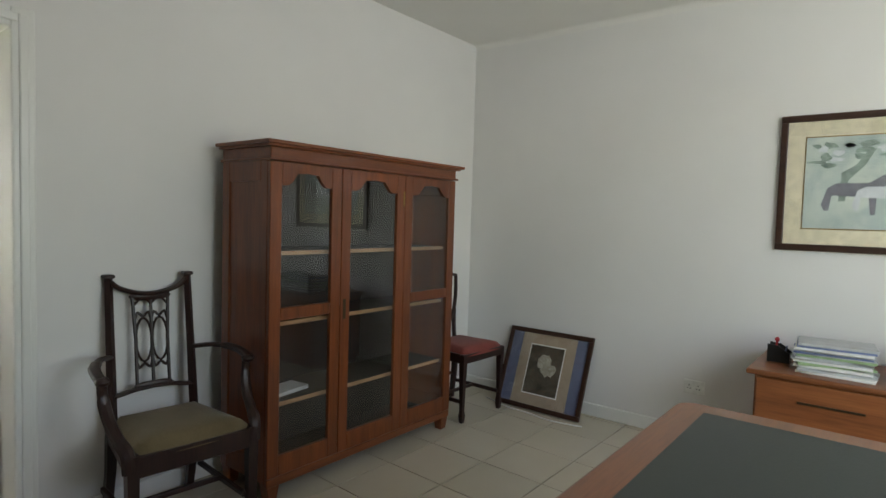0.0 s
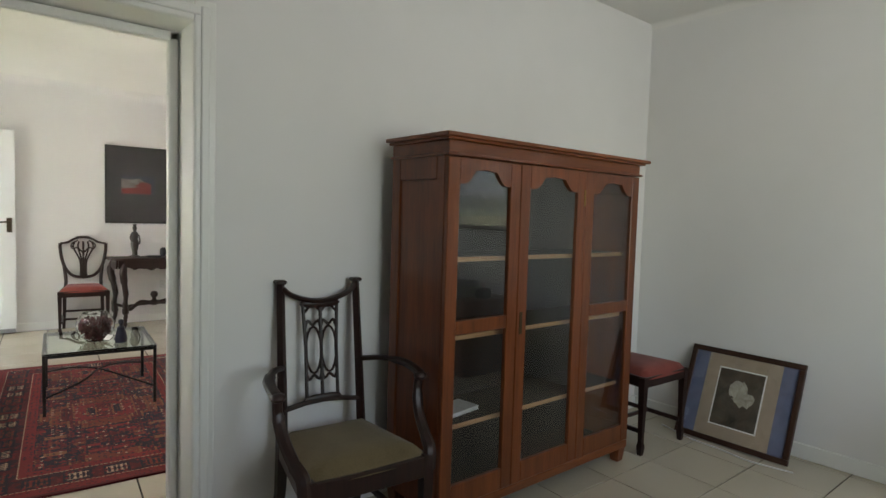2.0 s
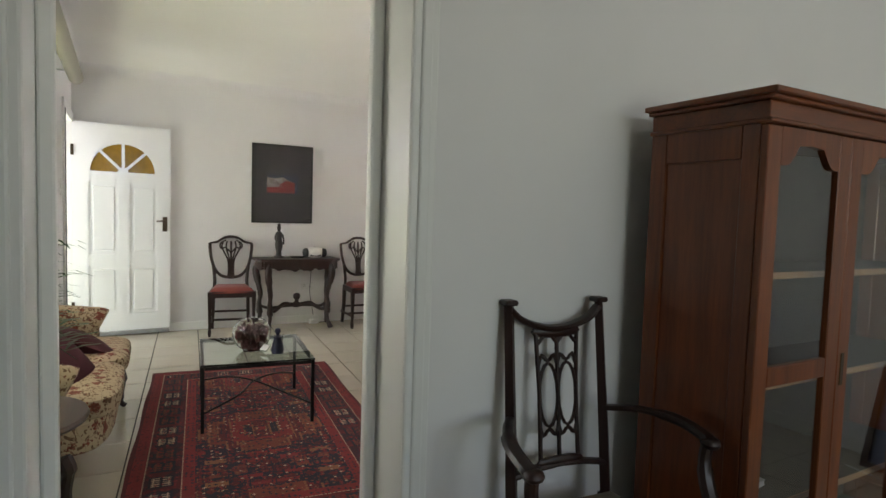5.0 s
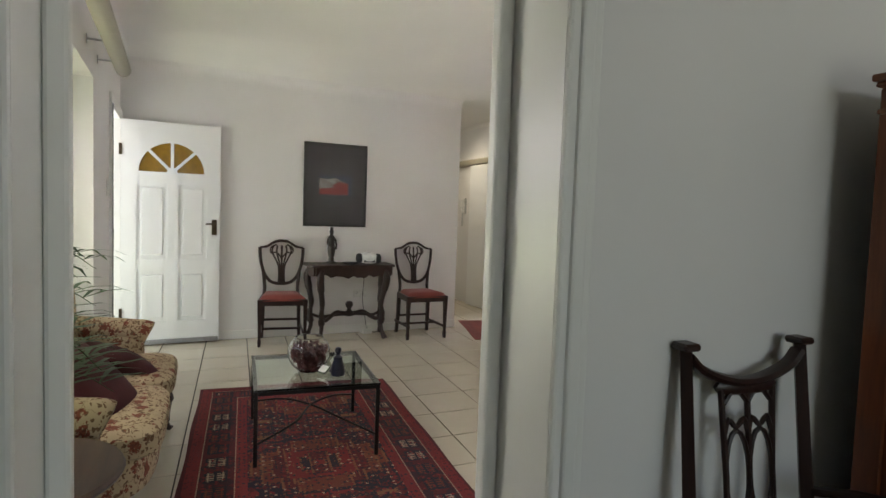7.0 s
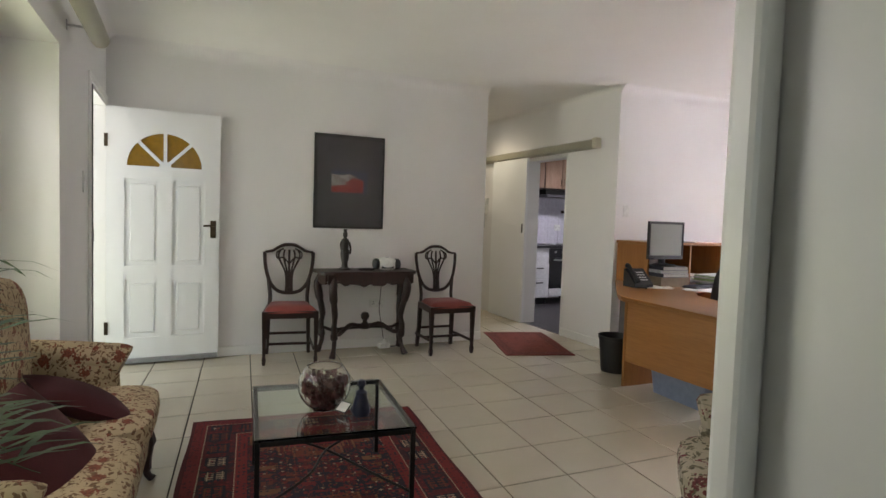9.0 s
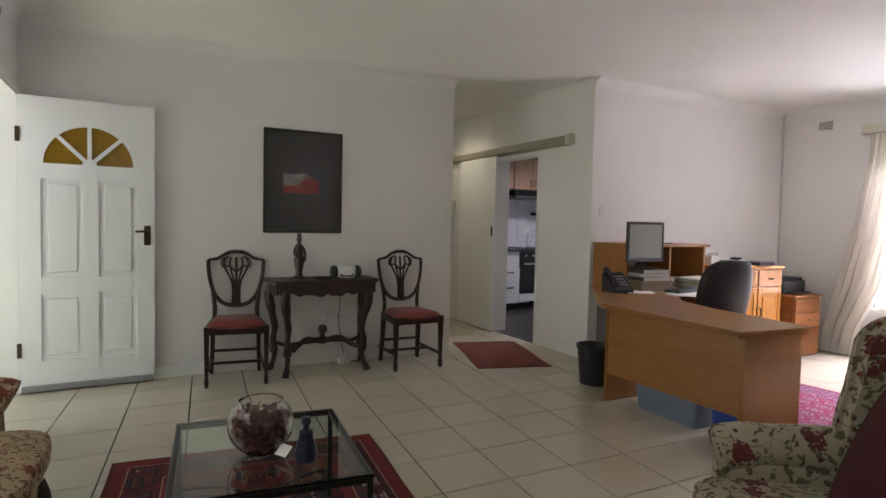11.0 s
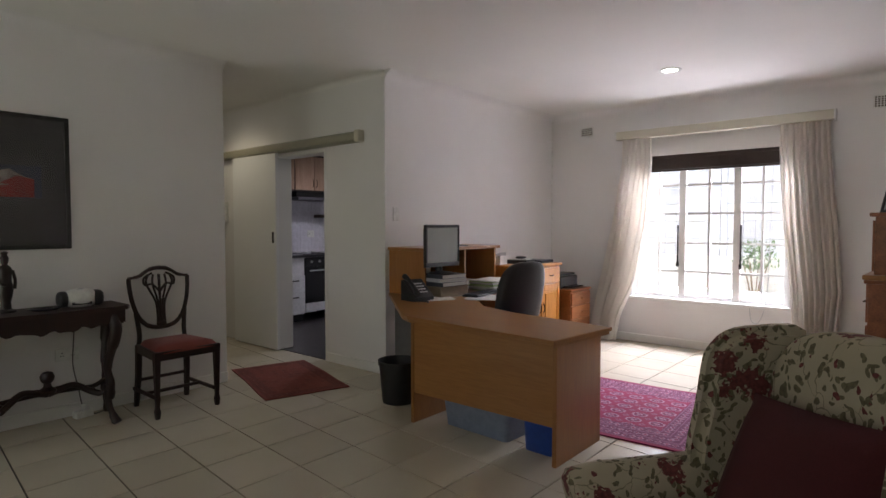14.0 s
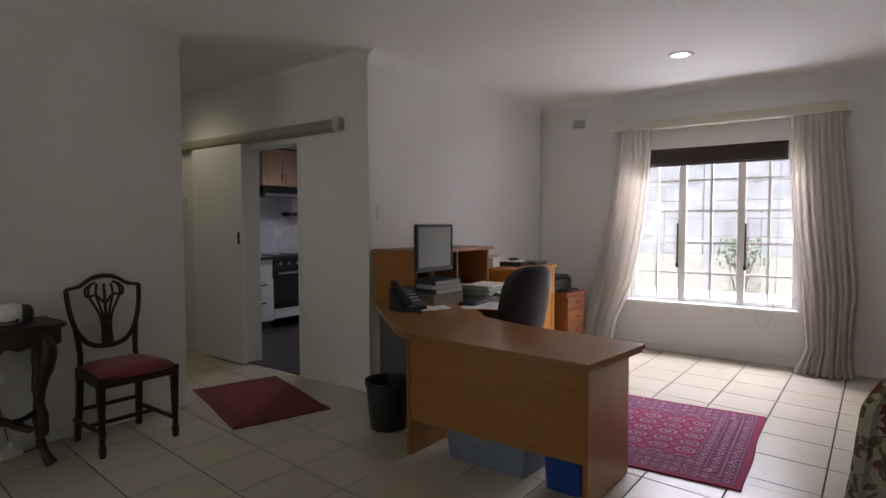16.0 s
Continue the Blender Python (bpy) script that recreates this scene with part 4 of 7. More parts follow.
def wash(name, dark, light, scale):
    m, n, l, b = node_material(name, 0.7)
    l.new(ramp(n, l, noise_tex(n, l, coords(n, l), scale, 5, 0.65, 0.5), [(0.32, dark), (0.68, light)]), b.inputs["Base Color"])
    return m


DARKFRAME = wood("dark_picture_frame", (0.022, 0.010, 0.007), (0.06, 0.025, 0.015), 0.35, 0)
BLACKFRAME = plain("black_picture_frame", (0.012, 0.011, 0.011), 0.4)
TAN = plain("tan_mount_card", (0.36, 0.29, 0.22), 0.85)
SLATE = plain("slate_blue_mount", (0.13, 0.15, 0.24), 0.85)
CREAMCARD = plain("cream_mount_card", (0.62, 0.56, 0.42), 0.85)
BROWNPRINT = wash("dark_brown_print", (0.035, 0.026, 0.02), (0.12, 0.10, 0.07), 9)
PALEFUR = wash("pale_print_shape", (0.28, 0.25, 0.20), (0.52, 0.49, 0.42), 25)

lean_w, lean_h = 0.655, 0.565
lp_mat = pose(-1.99, 3.672, 0.004, -20.5, 0, -1.0)
picture("leaning_picture", lp_mat, lean_w, lean_h, 0.032, 0.022, DARKFRAME,
        [(0.03, SLATE), ((0.115, 0.032), TAN), ((0.19, 0.105), PAPER), ((0.198, 0.113), BROWNPRINT)],
        [(round_patch(0.0, 0.335, 0.055, 0.06, -0.0155, 3, 0.22), PALEFUR), (round_patch(0.03, 0.29, 0.06, 0.045, -0.0158, 5, 0.3), PALEFUR), (round_patch(-0.04, 0.24, 0.03, 0.05, -0.0158, 7, 0.3), BROWNPRINT)],
        "brown framed print leaning against the wall on the floor")

SKYWASH = wash("pale_sky_print", (0.30, 0.37, 0.38), (0.52, 0.56, 0.50), 5)
TREEWASH = wash("grey_green_print", (0.10, 0.14, 0.12), (0.30, 0.37, 0.32), 18)
HORSEDARK = wash("slate_print", (0.12, 0.12, 0.15), (0.22, 0.22, 0.25), 14)
HORSEPALE = wash("pale_slate_print", (0.42, 0.44, 0.48), (0.58, 0.60, 0.62), 14)
GROUNDWASH = wash("mauve_print", (0.25, 0.22, 0.26), (0.42, 0.38, 0.40), 10)
art = [(patch(0, 0, [(-0.375, 0.145), (0.375, 0.145), (0.375, 0.27), (0.1, 0.285), (-0.375, 0.265)], -0.0125), GROUNDWASH)]
r_art = random.Random(4)
for k in range(70):
    px = r_art.uniform(-0.36, 0.34)
    art.append((round_patch(px, 0.60 - abs(r_art.gauss(0, 0.075)) - 0.10 * abs(px), r_art.uniform(0.012, 0.045), r_art.uniform(0.008, 0.022), -0.0130 - k * 0.00002, k, 0.45, 11), (TREEWASH, HORSEPALE, TREEWASH)[k % 3]))
art.append((patch(0, 0, [(-0.23, 0.27), (-0.20, 0.27), (-0.19, 0.38), (-0.12, 0.46), (-0.08, 0.54), (-0.11, 0.54), (-0.16, 0.46), (-0.22, 0.42)], -0.0145), TREEWASH))
HORSE = [(-0.15, 0.02), (-0.13, 0.02), (-0.12, 0.10), (0.04, 0.09), (0.05, 0.0), (0.07, 0.0), (0.075, 0.12), (0.115, 0.155), (0.16, 0.13), (0.17, 0.15), (0.12, 0.215), (0.09, 0.20), (0.04, 0.165), (-0.10, 0.165), (-0.14, 0.14), (-0.165, 0.05)]
for ox, oz, sc, mat in ((-0.14, 0.20, 1.0, HORSEDARK), (-0.03, 0.205, 0.85, HORSEPALE), (0.13, 0.21, 0.9, HORSEDARK), (0.25, 0.20, 0.85, HORSEPALE)):
    art.append((patch(ox, oz, [(x * sc, z * sc) for x, z in HORSE], -0.0148 - 0.0002 * len(art) / 10), mat))
picture("horse_picture", pose(-0.12, STUDY_N - 0.002, 1.20, 0, 0, 0), 1.02, 0.735, 0.036, 0.026, DARKFRAME,
        [(0.03, CREAMCARD), ((0.118, 0.118), BRASS), ((0.124, 0.124), SKYWASH)], art, "dark framed print of grazing horses under trees")

# ---- study: sideboard, papers, desk ----
sb = thing("sideboard", pose(0.02, 3.535, 0), "low red-brown wooden sideboard against the wall", "sideboard")
boxpart("body", (-0.62, 0.62, -0.235, 0.30, 0.04, 0.61), REDOAK, sb, 0.004)
boxpart("top", (-0.655, 0.655, -0.262, 0.31, 0.61, 0.636), REDOAK, sb, 0.008)
boxpart("plinth", (-0.60, 0.60, -0.215, 0.28, 0.0, 0.04), REDOAK, sb, 0.002)
for x0, x1 in ((-0.61, -0.005), (0.005, 0.61)):
    dr = boxpart("drawer_front", (x0, x1, -0.249, -0.236, 0.40, 0.60), REDOAK, sb, 0.003)
    boxpart("finger_pull", ((x0 + x1) / 2 - 0.13, (x0 + x1) / 2 + 0.13, -0.256, -0.249, 0.505, 0.515), DULLBRONZE, dr, 0.002)
    boxpart("door_front", (x0, x1, -0.249, -0.236, 0.05, 0.39), REDOAK, sb, 0.003)


def paper_stack(name, m, w, d, n_sheets, label, seed, colours, thick=0.008):
    r = random.Random(seed)
    p = thing(name, m, label, "papers")
    z = 0.0
    for k in range(n_sheets):
        t = thick * r.uniform(0.6, 1.5)
        mm = pose(r.uniform(-0.02, 0.02), r.uniform(-0.015, 0.015), 0, 0, 0, r.uniform(-11, 11))
        boxpart("sheaf", (-w / 2, w / 2, -d / 2, d / 2, z, z + t), colours[r.randrange(len(colours))], p, 0.001, "", mm)
        z += t
    return p


GREENCARD = plain("green_card", (0.30, 0.42, 0.22), 0.7)
BLUECARD = plain("blue_card", (0.16, 0.20, 0.36), 0.6)
paper_stack("paper_stack", pose(-0.30, 3.48, 0.636, 0, 0, 6), 0.31, 0.22, 15, "pile of papers and folders on the sideboard", 2, [PAPER, PAPER, BLUECARD, GREENCARD, PALEGREY])
paper_stack("paper_stack", pose(0.10, 3.50, 0.636, 0, 0, -4), 0.31, 0.23, 19, "taller pile of papers and magazines on the sideboard", 8, [PAPER, PAPER, GREENCARD, PALEGREY, MAROON])
ph = thing("pen_holder", pose(-0.535, 3.56, 0.636), "black plastic pen holder with a red pen", "pen holder")
bm = bmesh.new()
box(bm, -0.05, -0.044, -0.04, 0.04, 0, 0.075)
box(bm, 0.044, 0.05, -0.04, 0.04, 0, 0.045)
for s in (-1, 1):
    prism(bm, [(-0.05, 0), (0.05, 0), (0.05, 0.05), (0.0, 0.085), (-0.05, 0.09)], 0.006, Matrix(((1, 0, 0, 0), (0, 0, 1, s * 0.04 - 0.003), (0, 1, 0, 0), (0, 0, 0, 1))))
box(bm, -0.05, 0.05, -0.04, 0.04, 0, 0.005)
part("tray", bm, BLACKPLASTIC, ph)
RED = plain("red_plastic", (0.45, 0.02, 0.025), 0.35)
bm = bmesh.new()
tube(bm, [(-0.02, 0.0, 0.006), (-0.012, -0.01, 0.105)], 0.005)
blob(bm, -0.024, 0.0, -0.022, 0.002, 0.10, 0.125, 2.0, 10, 6)
part("pen", bm, RED, ph, "red topped pen", True)
bm = bmesh.new()
tube(bm, [(0.015, 0.012, 0.006), (0.03, 0.018, 0.08)], 0.004)
part("pen", bm, BLUECARD, ph, "", True)

dk = thing("writing_desk", pose(0.15, 1.30, 0), "wooden writing desk with dark green leather top", "desk")
ow, oy0, oy1 = 0.77, -0.95, 0.83
r_c = 0.055
outline = []
for cx, cy, a0 in ((ow - r_c, oy1 - r_c, 0), (-ow + r_c, oy1 - r_c, 90), (-ow + r_c, oy0 + r_c, 180), (ow - r_c, oy0 + r_c, 270)):
    outline += [(cx + r_c * math.cos(radians(a0 + k * 22.5)), cy + r_c * math.sin(radians(a0 + k * 22.5))) for k in range(5)]
bm = bmesh.new()
prism(bm, outline, 0.032, Matrix.Translation((0, 0, 0.715)), 0.008)
part("desktop", bm, wood("red_brown_desktop", (0.13, 0.042, 0.016), (0.24, 0.085, 0.032), 0.32, 1, 0.8, 0.2), dk)
boxpart("leather_inlay", (-0.675, 0.675, -0.86, 0.735, 0.7475, 0.7492), DESKLEATHER, dk, 0.0006, "dark green leather inlay")
boxpart("apron", (-0.70, 0.70, -0.88, 0.76, 0.60, 0.715), REDOAK, dk, 0.004)
for sy0, sy1 in ((-0.88, -0.45), (0.36, 0.76)):
    pd = boxpart("pedestal", (-0.68, 0.68, sy0, sy1, 0.03, 0.60), REDOAK, dk, 0.004)
boxpart("base", (-0.66, 0.66, -0.86, 0.74, 0.0, 0.03), REDOAK, dk, 0.002)


# ---- sockets, switches, vents ----
def wall_plate(name, m, w, h, label, category, kind):
    """A wall plate facing local -y."""
    p = thing(name, m, label, category)
    boxpart("plate", (-w / 2, w / 2, -0.009, 0, -h / 2, h / 2), WHITEPLASTIC, p, 0.003)
    if kind == "socket":
        for dx in (-w * 0.22, w * 0.22):
            for ox, oz in ((0, 0.012), (-0.008, -0.008), (0.008, -0.008)):
                bm = bmesh.new()
                lathe(bm, [(0, 0), (0.0035, 0), (0.0035, 0.001), (0, 0.001)], 10, Matrix.Translation((dx + ox, -0.009, oz)) @ Matrix.Rotation(math.pi / 2, 4, "X"))
                part("hole", bm, BLACKPLASTIC, p)
    else:
        boxpart("rocker", (-w * 0.16, w * 0.16, -0.0125, -0.009, -h * 0.17, h * 0.17), WHITEPLASTIC, p, 0.0015)
    return p


wall_plate("wall_socket", pose(-1.02, STUDY_N - 0.001, 0.33), 0.12, 0.085, "white double wall socket", "wall socket", "socket")
wall_plate("light_switch", pose(COL_X + 0.001, 4.28, 1.375, 0, 0, 90), 0.075, 0.115, "white light switch on the wall", "light switch", "switch")
wall_plate("light_switch", pose(-6.60, SOUTH + 0.001, 1.40, 0, 0, 180), 0.075, 0.13, "white light switch beside the front door", "light switch", "switch")
wall_plate("wall_socket", pose(WEST + 0.001, 2.03, 0.42, 0, 0, 90), 0.14, 0.085, "white wall socket below the console table", "wall socket", "socket")
bm = bmesh.new()
tube(bm, spline([(-2.42, 3.70, 0.006), (-2.2, 3.62, 0.006), (-2.0, 3.60, 0.006), (-1.86, 3.57, 0.006), (-1.74, 3.585, 0.004), (-1.62, 3.61, 0.004)], 8), 0.004, 6)
tagged(part("floor_cable", bm, WHITEPLASTIC, None, "", True), "thin white cable lying along the floor", "cable")

# ---- sitting room: front door ----
def panel_door(m, w, h, t):
    """A white panelled door with an amber fanlight; hinge edge at local y 0, leaf to +y, face to +x."""
    d = thing("front_door", m, "open white panelled front door with amber fanlight", "door")
    bm = bmesh.new()
    z0 = 0.012
    xs0, xs1, xm0, xm1 = 0.125, w - 0.115, w / 2 - 0.038, w / 2 + 0.052
    box(bm, -t, 0, 0, xs0, z0, h)
    box(bm, -t, 0, xs1, w, z0, h)
    box(bm, -t, 0, xm0, xm1, 0.215, 0.685)
    box(bm, -t, 0, xm0, xm1, 0.795, 1.48)
    for a, b in ((z0, 0.215), (0.685, 0.795), (1.48, 1.585)):
        box(bm, -t, 0, xs0, xs1, a, b)
    # head with the half-round opening
    cy, cz, rad = w / 2, 1.585, 0.272
    arc = [(cy + rad * math.cos(math.pi * k / 20), cz + rad * 0.98 * math.sin(math.pi * k / 20)) for k in range(21)]
    to_world = Matrix(((0, 0, 1, -t), (1, 0, 0, 0), (0, 1, 0, 0), (0, 0, 0, 1)))
    prism(bm, [(xs0, 1.585), (cy - rad, 1.585)] + arc[::-1][1:11] + [(cy, h), (xs0, h)], t, to_world)
    prism(bm, [(cy, h)] + arc[::-1][10:20] + [(cy + rad, 1.585), (xs1, 1.585), (xs1, h)], t, to_world)
    part("leaf", bm, DOORWHITE, d)
    for y0, y1, a, b in ((xs0, xm0, 0.215, 0.685), (xm1, xs1, 0.215, 0.685), (xs0, xm0, 0.795, 1.48), (xm1, xs1, 0.795, 1.48)):
        bm = bmesh.new()
        box(bm, -t + 0.012, -0.012, y0, y1, a, b)
        box(bm, -0.014, -0.004, y0 + 0.035, y1 - 0.035, a + 0.035, b - 0.035, 0.008)
        part("panel", bm, DOORWHITE, d)
    for k in range(4):
        a0, a1 = math.pi * k / 4, math.pi * (k + 1) / 4
        bm = bmesh.new()
        prism(bm, [(cy, cz)] + [(cy + rad * math.cos(a0 + (a1 - a0) * q / 6), cz + rad * 0.98 * math.sin(a0 + (a1 - a0) * q / 6)) for q in range(7)], 0.006, to_world @ Matrix.Translation((0, 0, t * 0.5)))
        part("pane", bm, AMBER, d, "amber textured glass pane")
    bm = bmesh.new()
    for k in (1, 2, 3):
        a = math.pi * k / 4
        dy, dz = math.cos(a), math.sin(a)
        ny, nz = -dz * 0.013, dy * 0.013
        prism(bm, [(cy + 0.03 * dy + ny, cz + 0.03 * dz + nz), (cy + rad * dy + ny, cz + rad * dz + nz), (cy + rad * dy - ny, cz + rad * dz - nz), (cy + 0.03 * dy - ny, cz + 0.03 * dz - nz)], t * 0.8, to_world @ Matrix.Translation((0, 0, t * 0.1)))
    prism(bm, [(cy + 0.045 * math.cos(math.pi * k / 8), cz + 0.045 * math.sin(math.pi * k / 8)) for k in range(9)], t * 0.8, to_world @ Matrix.Translation((0, 0, t * 0.1)))
    part("glazing_bars", bm, DOORWHITE, d)
    hn = boxpart("lock_plate", (0, 0.004, w - 0.072, w - 0.028, 1.02, 1.165), DULLBRONZE, d, 0.001, "aged bronze lock plate")
    bm = bmesh.new()
    tube(bm, spline([(0.004, w - 0.05, 1.125), (0.045, w - 0.05, 1.125), (0.05, w - 0.07, 1.125), (0.048, w - 0.13, 1.122)], 4), 0.008, 8)
    part("lever_handle", bm, DULLBRONZE, hn, "", True)
    for z in (0.25, 1.72):
        boxpart("hinge", (-0.01, 0.006, -0.014, 0.012, z, z + 0.10), DULLBRONZE, d, 0.001, "dark steel hinge")
    boxpart("weather_bar", (-0.001, 0.028, 0.01, w - 0.01, 0.012, 0.052), plain("grey_weather_bar", (0.28, 0.28, 0.28), 0.5), d, 0.006, "grey weather bar along the foot")
    return d


panel_door(pose(-7.665, -0.205, 0, 0, 0, 2.5), 0.825, 2.035, 0.04)
bm = bmesh.new()
for x0, x1 in ((FD_L - 0.002, FD_L + 0.035), (FD_R - 0.035, FD_R + 0.002)):
    box(bm, x0, x1, SOUTH - 0.10, SOUTH + 0.012, 0, FD_H, 0.003)
box(bm, FD_L + 0.035, FD_R - 0.035, SOUTH - 0.10, SOUTH + 0.012, FD_H - 0.035, FD_H, 0.003)
for x0, x1, z0, z1 in ((FD_L - 0.05, FD_L + 0.01, 0, FD_H + 0.05), (FD_R - 0.01, FD_R + 0.05, 0, FD_H + 0.05), (FD_L + 0.01, FD_R - 0.01, FD_H - 0.01, FD_H + 0.05)):
    box(bm, x0, x1, SOUTH + 0.0, SOUTH + 0.018, z0, z1, 0.004)
setting("door_frame_2", bm, GLOSS, "white painted front door frame", "door frame")
# black strip added to draw the dark rebate gap at the frame
boxpart("gap_strip", (FD_R - 0.009, FD_R + 0.012, SOUTH + 0.0185, SOUTH + 0.024, 0.02, FD_H - 0.03), BLACKPLASTIC, None, 0)
tagged(bpy.data.objects["gap_strip"], "thin black strip drawn for the dark gap at the front door frame", "trim", kind="structure")
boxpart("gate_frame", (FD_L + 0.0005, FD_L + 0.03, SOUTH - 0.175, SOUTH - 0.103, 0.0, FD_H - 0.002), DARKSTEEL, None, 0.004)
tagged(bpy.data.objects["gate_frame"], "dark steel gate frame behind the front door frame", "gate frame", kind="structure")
# key and ring left in the lock keep by the door
ky = thing("key_bunch", pose(FD_R - 0.02, SOUTH - 0.02, 1.10), "small bunch of keys hanging at the door frame", "keys")
bm = bmesh.new()
tube(bm, [(0, 0.0, 0.0), (0, 0.045, 0)], 0.004, 6)
for k in range(3):
    box(bm, -0.008 + 0.006 * k, -0.006 + 0.006 * k, 0.03, 0.045, -0.075 + 0.01 * k, -0.006, 0.0)
part("keys", bm, BLACKPLASTIC, ky)

# ---- framed picture on the west wall ----
DARKMOUNT = plain("charcoal_mount", (0.030, 0.028, 0.030), 0.8)
NAVY = wash("navy_print", (0.015, 0.018, 0.04), (0.05, 0.06, 0.11), 8)
REDPRINT = wash("red_print", (0.20, 0.012, 0.010), (0.36, 0.03, 0.02), 12)
PALECLOUD = wash("pale_cloud_print", (0.16, 0.10, 0.09), (0.46, 0.40, 0.38), 16)
GREYPRINT = wash("dim_print", (0.035, 0.033, 0.037), (0.055, 0.05, 0.055), 6)
cxp, czp = -0.02, 0.435
art = [(patch(cxp, czp, [(-0.15, -0.105), (0.15, -0.105), (0.15, 0.01), (0.02, -0.03), (-0.15, -0.05)], -0.0150), REDPRINT),
       (patch(cxp, czp, [(-0.15, -0.05), (0.02, -0.03), (0.15, 0.01), (0.09, 0.03), (0.02, 0.07), (-0.06, 0.05), (-0.15, 0.06)], -0.0151), PALECLOUD),
       (patch(cxp, czp, [(-0.03, -0.02), (0.15, -0.05), (0.15, 0.01), (0.06, 0.03)], -0.0153), REDPRINT)]
picture("wall_picture", pose(WEST + 0.002, 1.74, 1.125, 0, 0, 90), 0.66, 0.855, 0.026, 0.024, BLACKFRAME,
        [(0.024, DARKMOUNT), ((0.145, 0.27), GREYPRINT), ((0.16, 0.325), NAVY)], art, "large black framed print with a small red and blue image")

# ---- console table, its things, and the two chairs ----
ct = thing("console_table", pose(-7.535, 1.855, 0), "dark carved mahogany console table with scrolled stretcher", "console table")
bm = bmesh.new()
W2, D2 = 0.445, 0.19
top_line = [(-D2, -W2), (D2 * 0.6, -W2), (D2 * 0.85, -W2 + 0.03), (D2, -W2 + 0.10), (D2 * 0.93, -0.2), (D2 * 1.05, 0), (D2 * 0.93, 0.2), (D2, W2 - 0.10), (D2 * 0.85, W2 - 0.03), (D2 * 0.6, W2), (-D2, W2)]
prism(bm, top_line, 0.026, Matrix.Translation((0, 0, 0.732)), 0.007)
part("tabletop", bm, MAHOGANY, ct)
bm = bmesh.new()
low = []
for k in range(33):
    u = k / 32 * 2 - 1
    z = 0.668 - 0.020 * abs(math.sin(u * math.pi * 2.5)) - 0.022 * (1 - u * u) ** 2 - 0.006 * math.sin(u * math.pi * 9)
    low.append((u * (W2 - 0.06), z))
prism(bm, low + [(W2 - 0.06, 0.732), (-W2 + 0.06, 0.732)], 0.018, Matrix(((0, 0, 1, D2 - 0.035), (1, 0, 0, 0), (0, 1, 0, 0), (0, 0, 0, 1))))
for s in (-1, 1):
    prism(bm, [(-D2 + 0.03, 0.65), (0, 0.63), (D2 - 0.04, 0.65), (D2 - 0.04, 0.732), (-D2 + 0.03, 0.732)], 0.018, Matrix(((1, 0, 0, 0), (0, 0, 1, s * (W2 - 0.05) - 0.009), (0, 1, 0, 0), (0, 0, 0, 1))))
box(bm, -D2 + 0.01, -D2 + 0.028, -W2 + 0.06, W2 - 0.06, 0.64, 0.732)
part("apron", bm, MAHOGANY, ct, "carved scalloped apron")
for sx in (-1, 1):
    for sy in (-1, 1):
        bm = bmesh.new()
        o = Vector((sx * 0.12, sy * (W2 - (0.135 if sx > 0 else 0.075)), 0))
        pts = [(0.0, 0.0, 0.735), (0.035, 0.02, 0.68), (0.045, 0.03, 0.60), (0.015, 0.012, 0.48), (-0.012, -0.006, 0.36), (0.004, 0.004, 0.27), (0.0, 0.002, 0.20), (-0.012, -0.004, 0.13), (0.02, 0.012, 0.045), (0.045, 0.028, 0.0)]
        tube(bm, spline([o + Vector((sx * x, sy * y, z)) for x, y, z in pts], 4), [0.03] * 6 + [0.037] * 6 + [0.028] * 5 + [0.023] * 3 + [0.027] * 4 + [0.033] * 3 + [0.021] * 3 + [0.019] * 2 + [0.025] * 2 + [0.029] * 3, 10)
        part("leg", bm, MAHOGANY, ct, "", True)
bm = bmesh.new()
for s in (-1, 1):
    tube(bm, spline([(0.11, s * 0.31, 0.235), (0.10, s * 0.27, 0.20), (0.05, s * 0.22, 0.215), (0.02, s * 0.14, 0.265), (0.0, s * 0.06, 0.25), (0, 0, 0.235)], 5), [0.014] * 6 + [0.02] * 14 + [0.024] * 6, 8)
    tube(bm, spline([(-0.11, s * 0.36, 0.235), (-0.08, s * 0.28, 0.21), (-0.02, s * 0.16, 0.23), (0, s * 0.05, 0.24)], 5), 0.015, 8)
    blob(bm, -0.01, 0.03, s * 0.245 - 0.02, s * 0.245 + 0.02, 0.185, 0.225, 2.2, 10, 6)
part("stretcher", bm, MAHOGANY, ct, "scrolled stretcher", True)
bm = bmesh.new()
lathe(bm, [(0, 0.235), (0.045, 0.24), (0.05, 0.26), (0.022, 0.28), (0.02, 0.30), (0.036, 0.32), (0.04, 0.345), (0.028, 0.368), (0, 0.378)], 16)
part("finial", bm, MAHOGANY, ct, "turned finial", True)

shield_chair(pose(-7.505, 1.175, 0, 0, 0, -7), "chairs beside the console table")
shield_chair(pose(-7.435, 2.595, 0, 0, 0, 0), "chairs beside the console table")

EBONY = plain("carved_ebony", (0.020, 0.013, 0.011), 0.35, 0, 0.3, 40, 0.3)
bm = bmesh.new()
lathe(bm, [(0, 0), (0.055, 0), (0.055, 0.012), (0.03, 0.02), (0.026, 0.06), (0.036, 0.10), (0.042, 0.15), (0.032, 0.19), (0.034, 0.225), (0.04, 0.25), (0.03, 0.272), (0.014, 0.285), (0.02, 0.305), (0.022, 0.325), (0.014, 0.345), (0.02, 0.36), (0.0, 0.368)], 14)
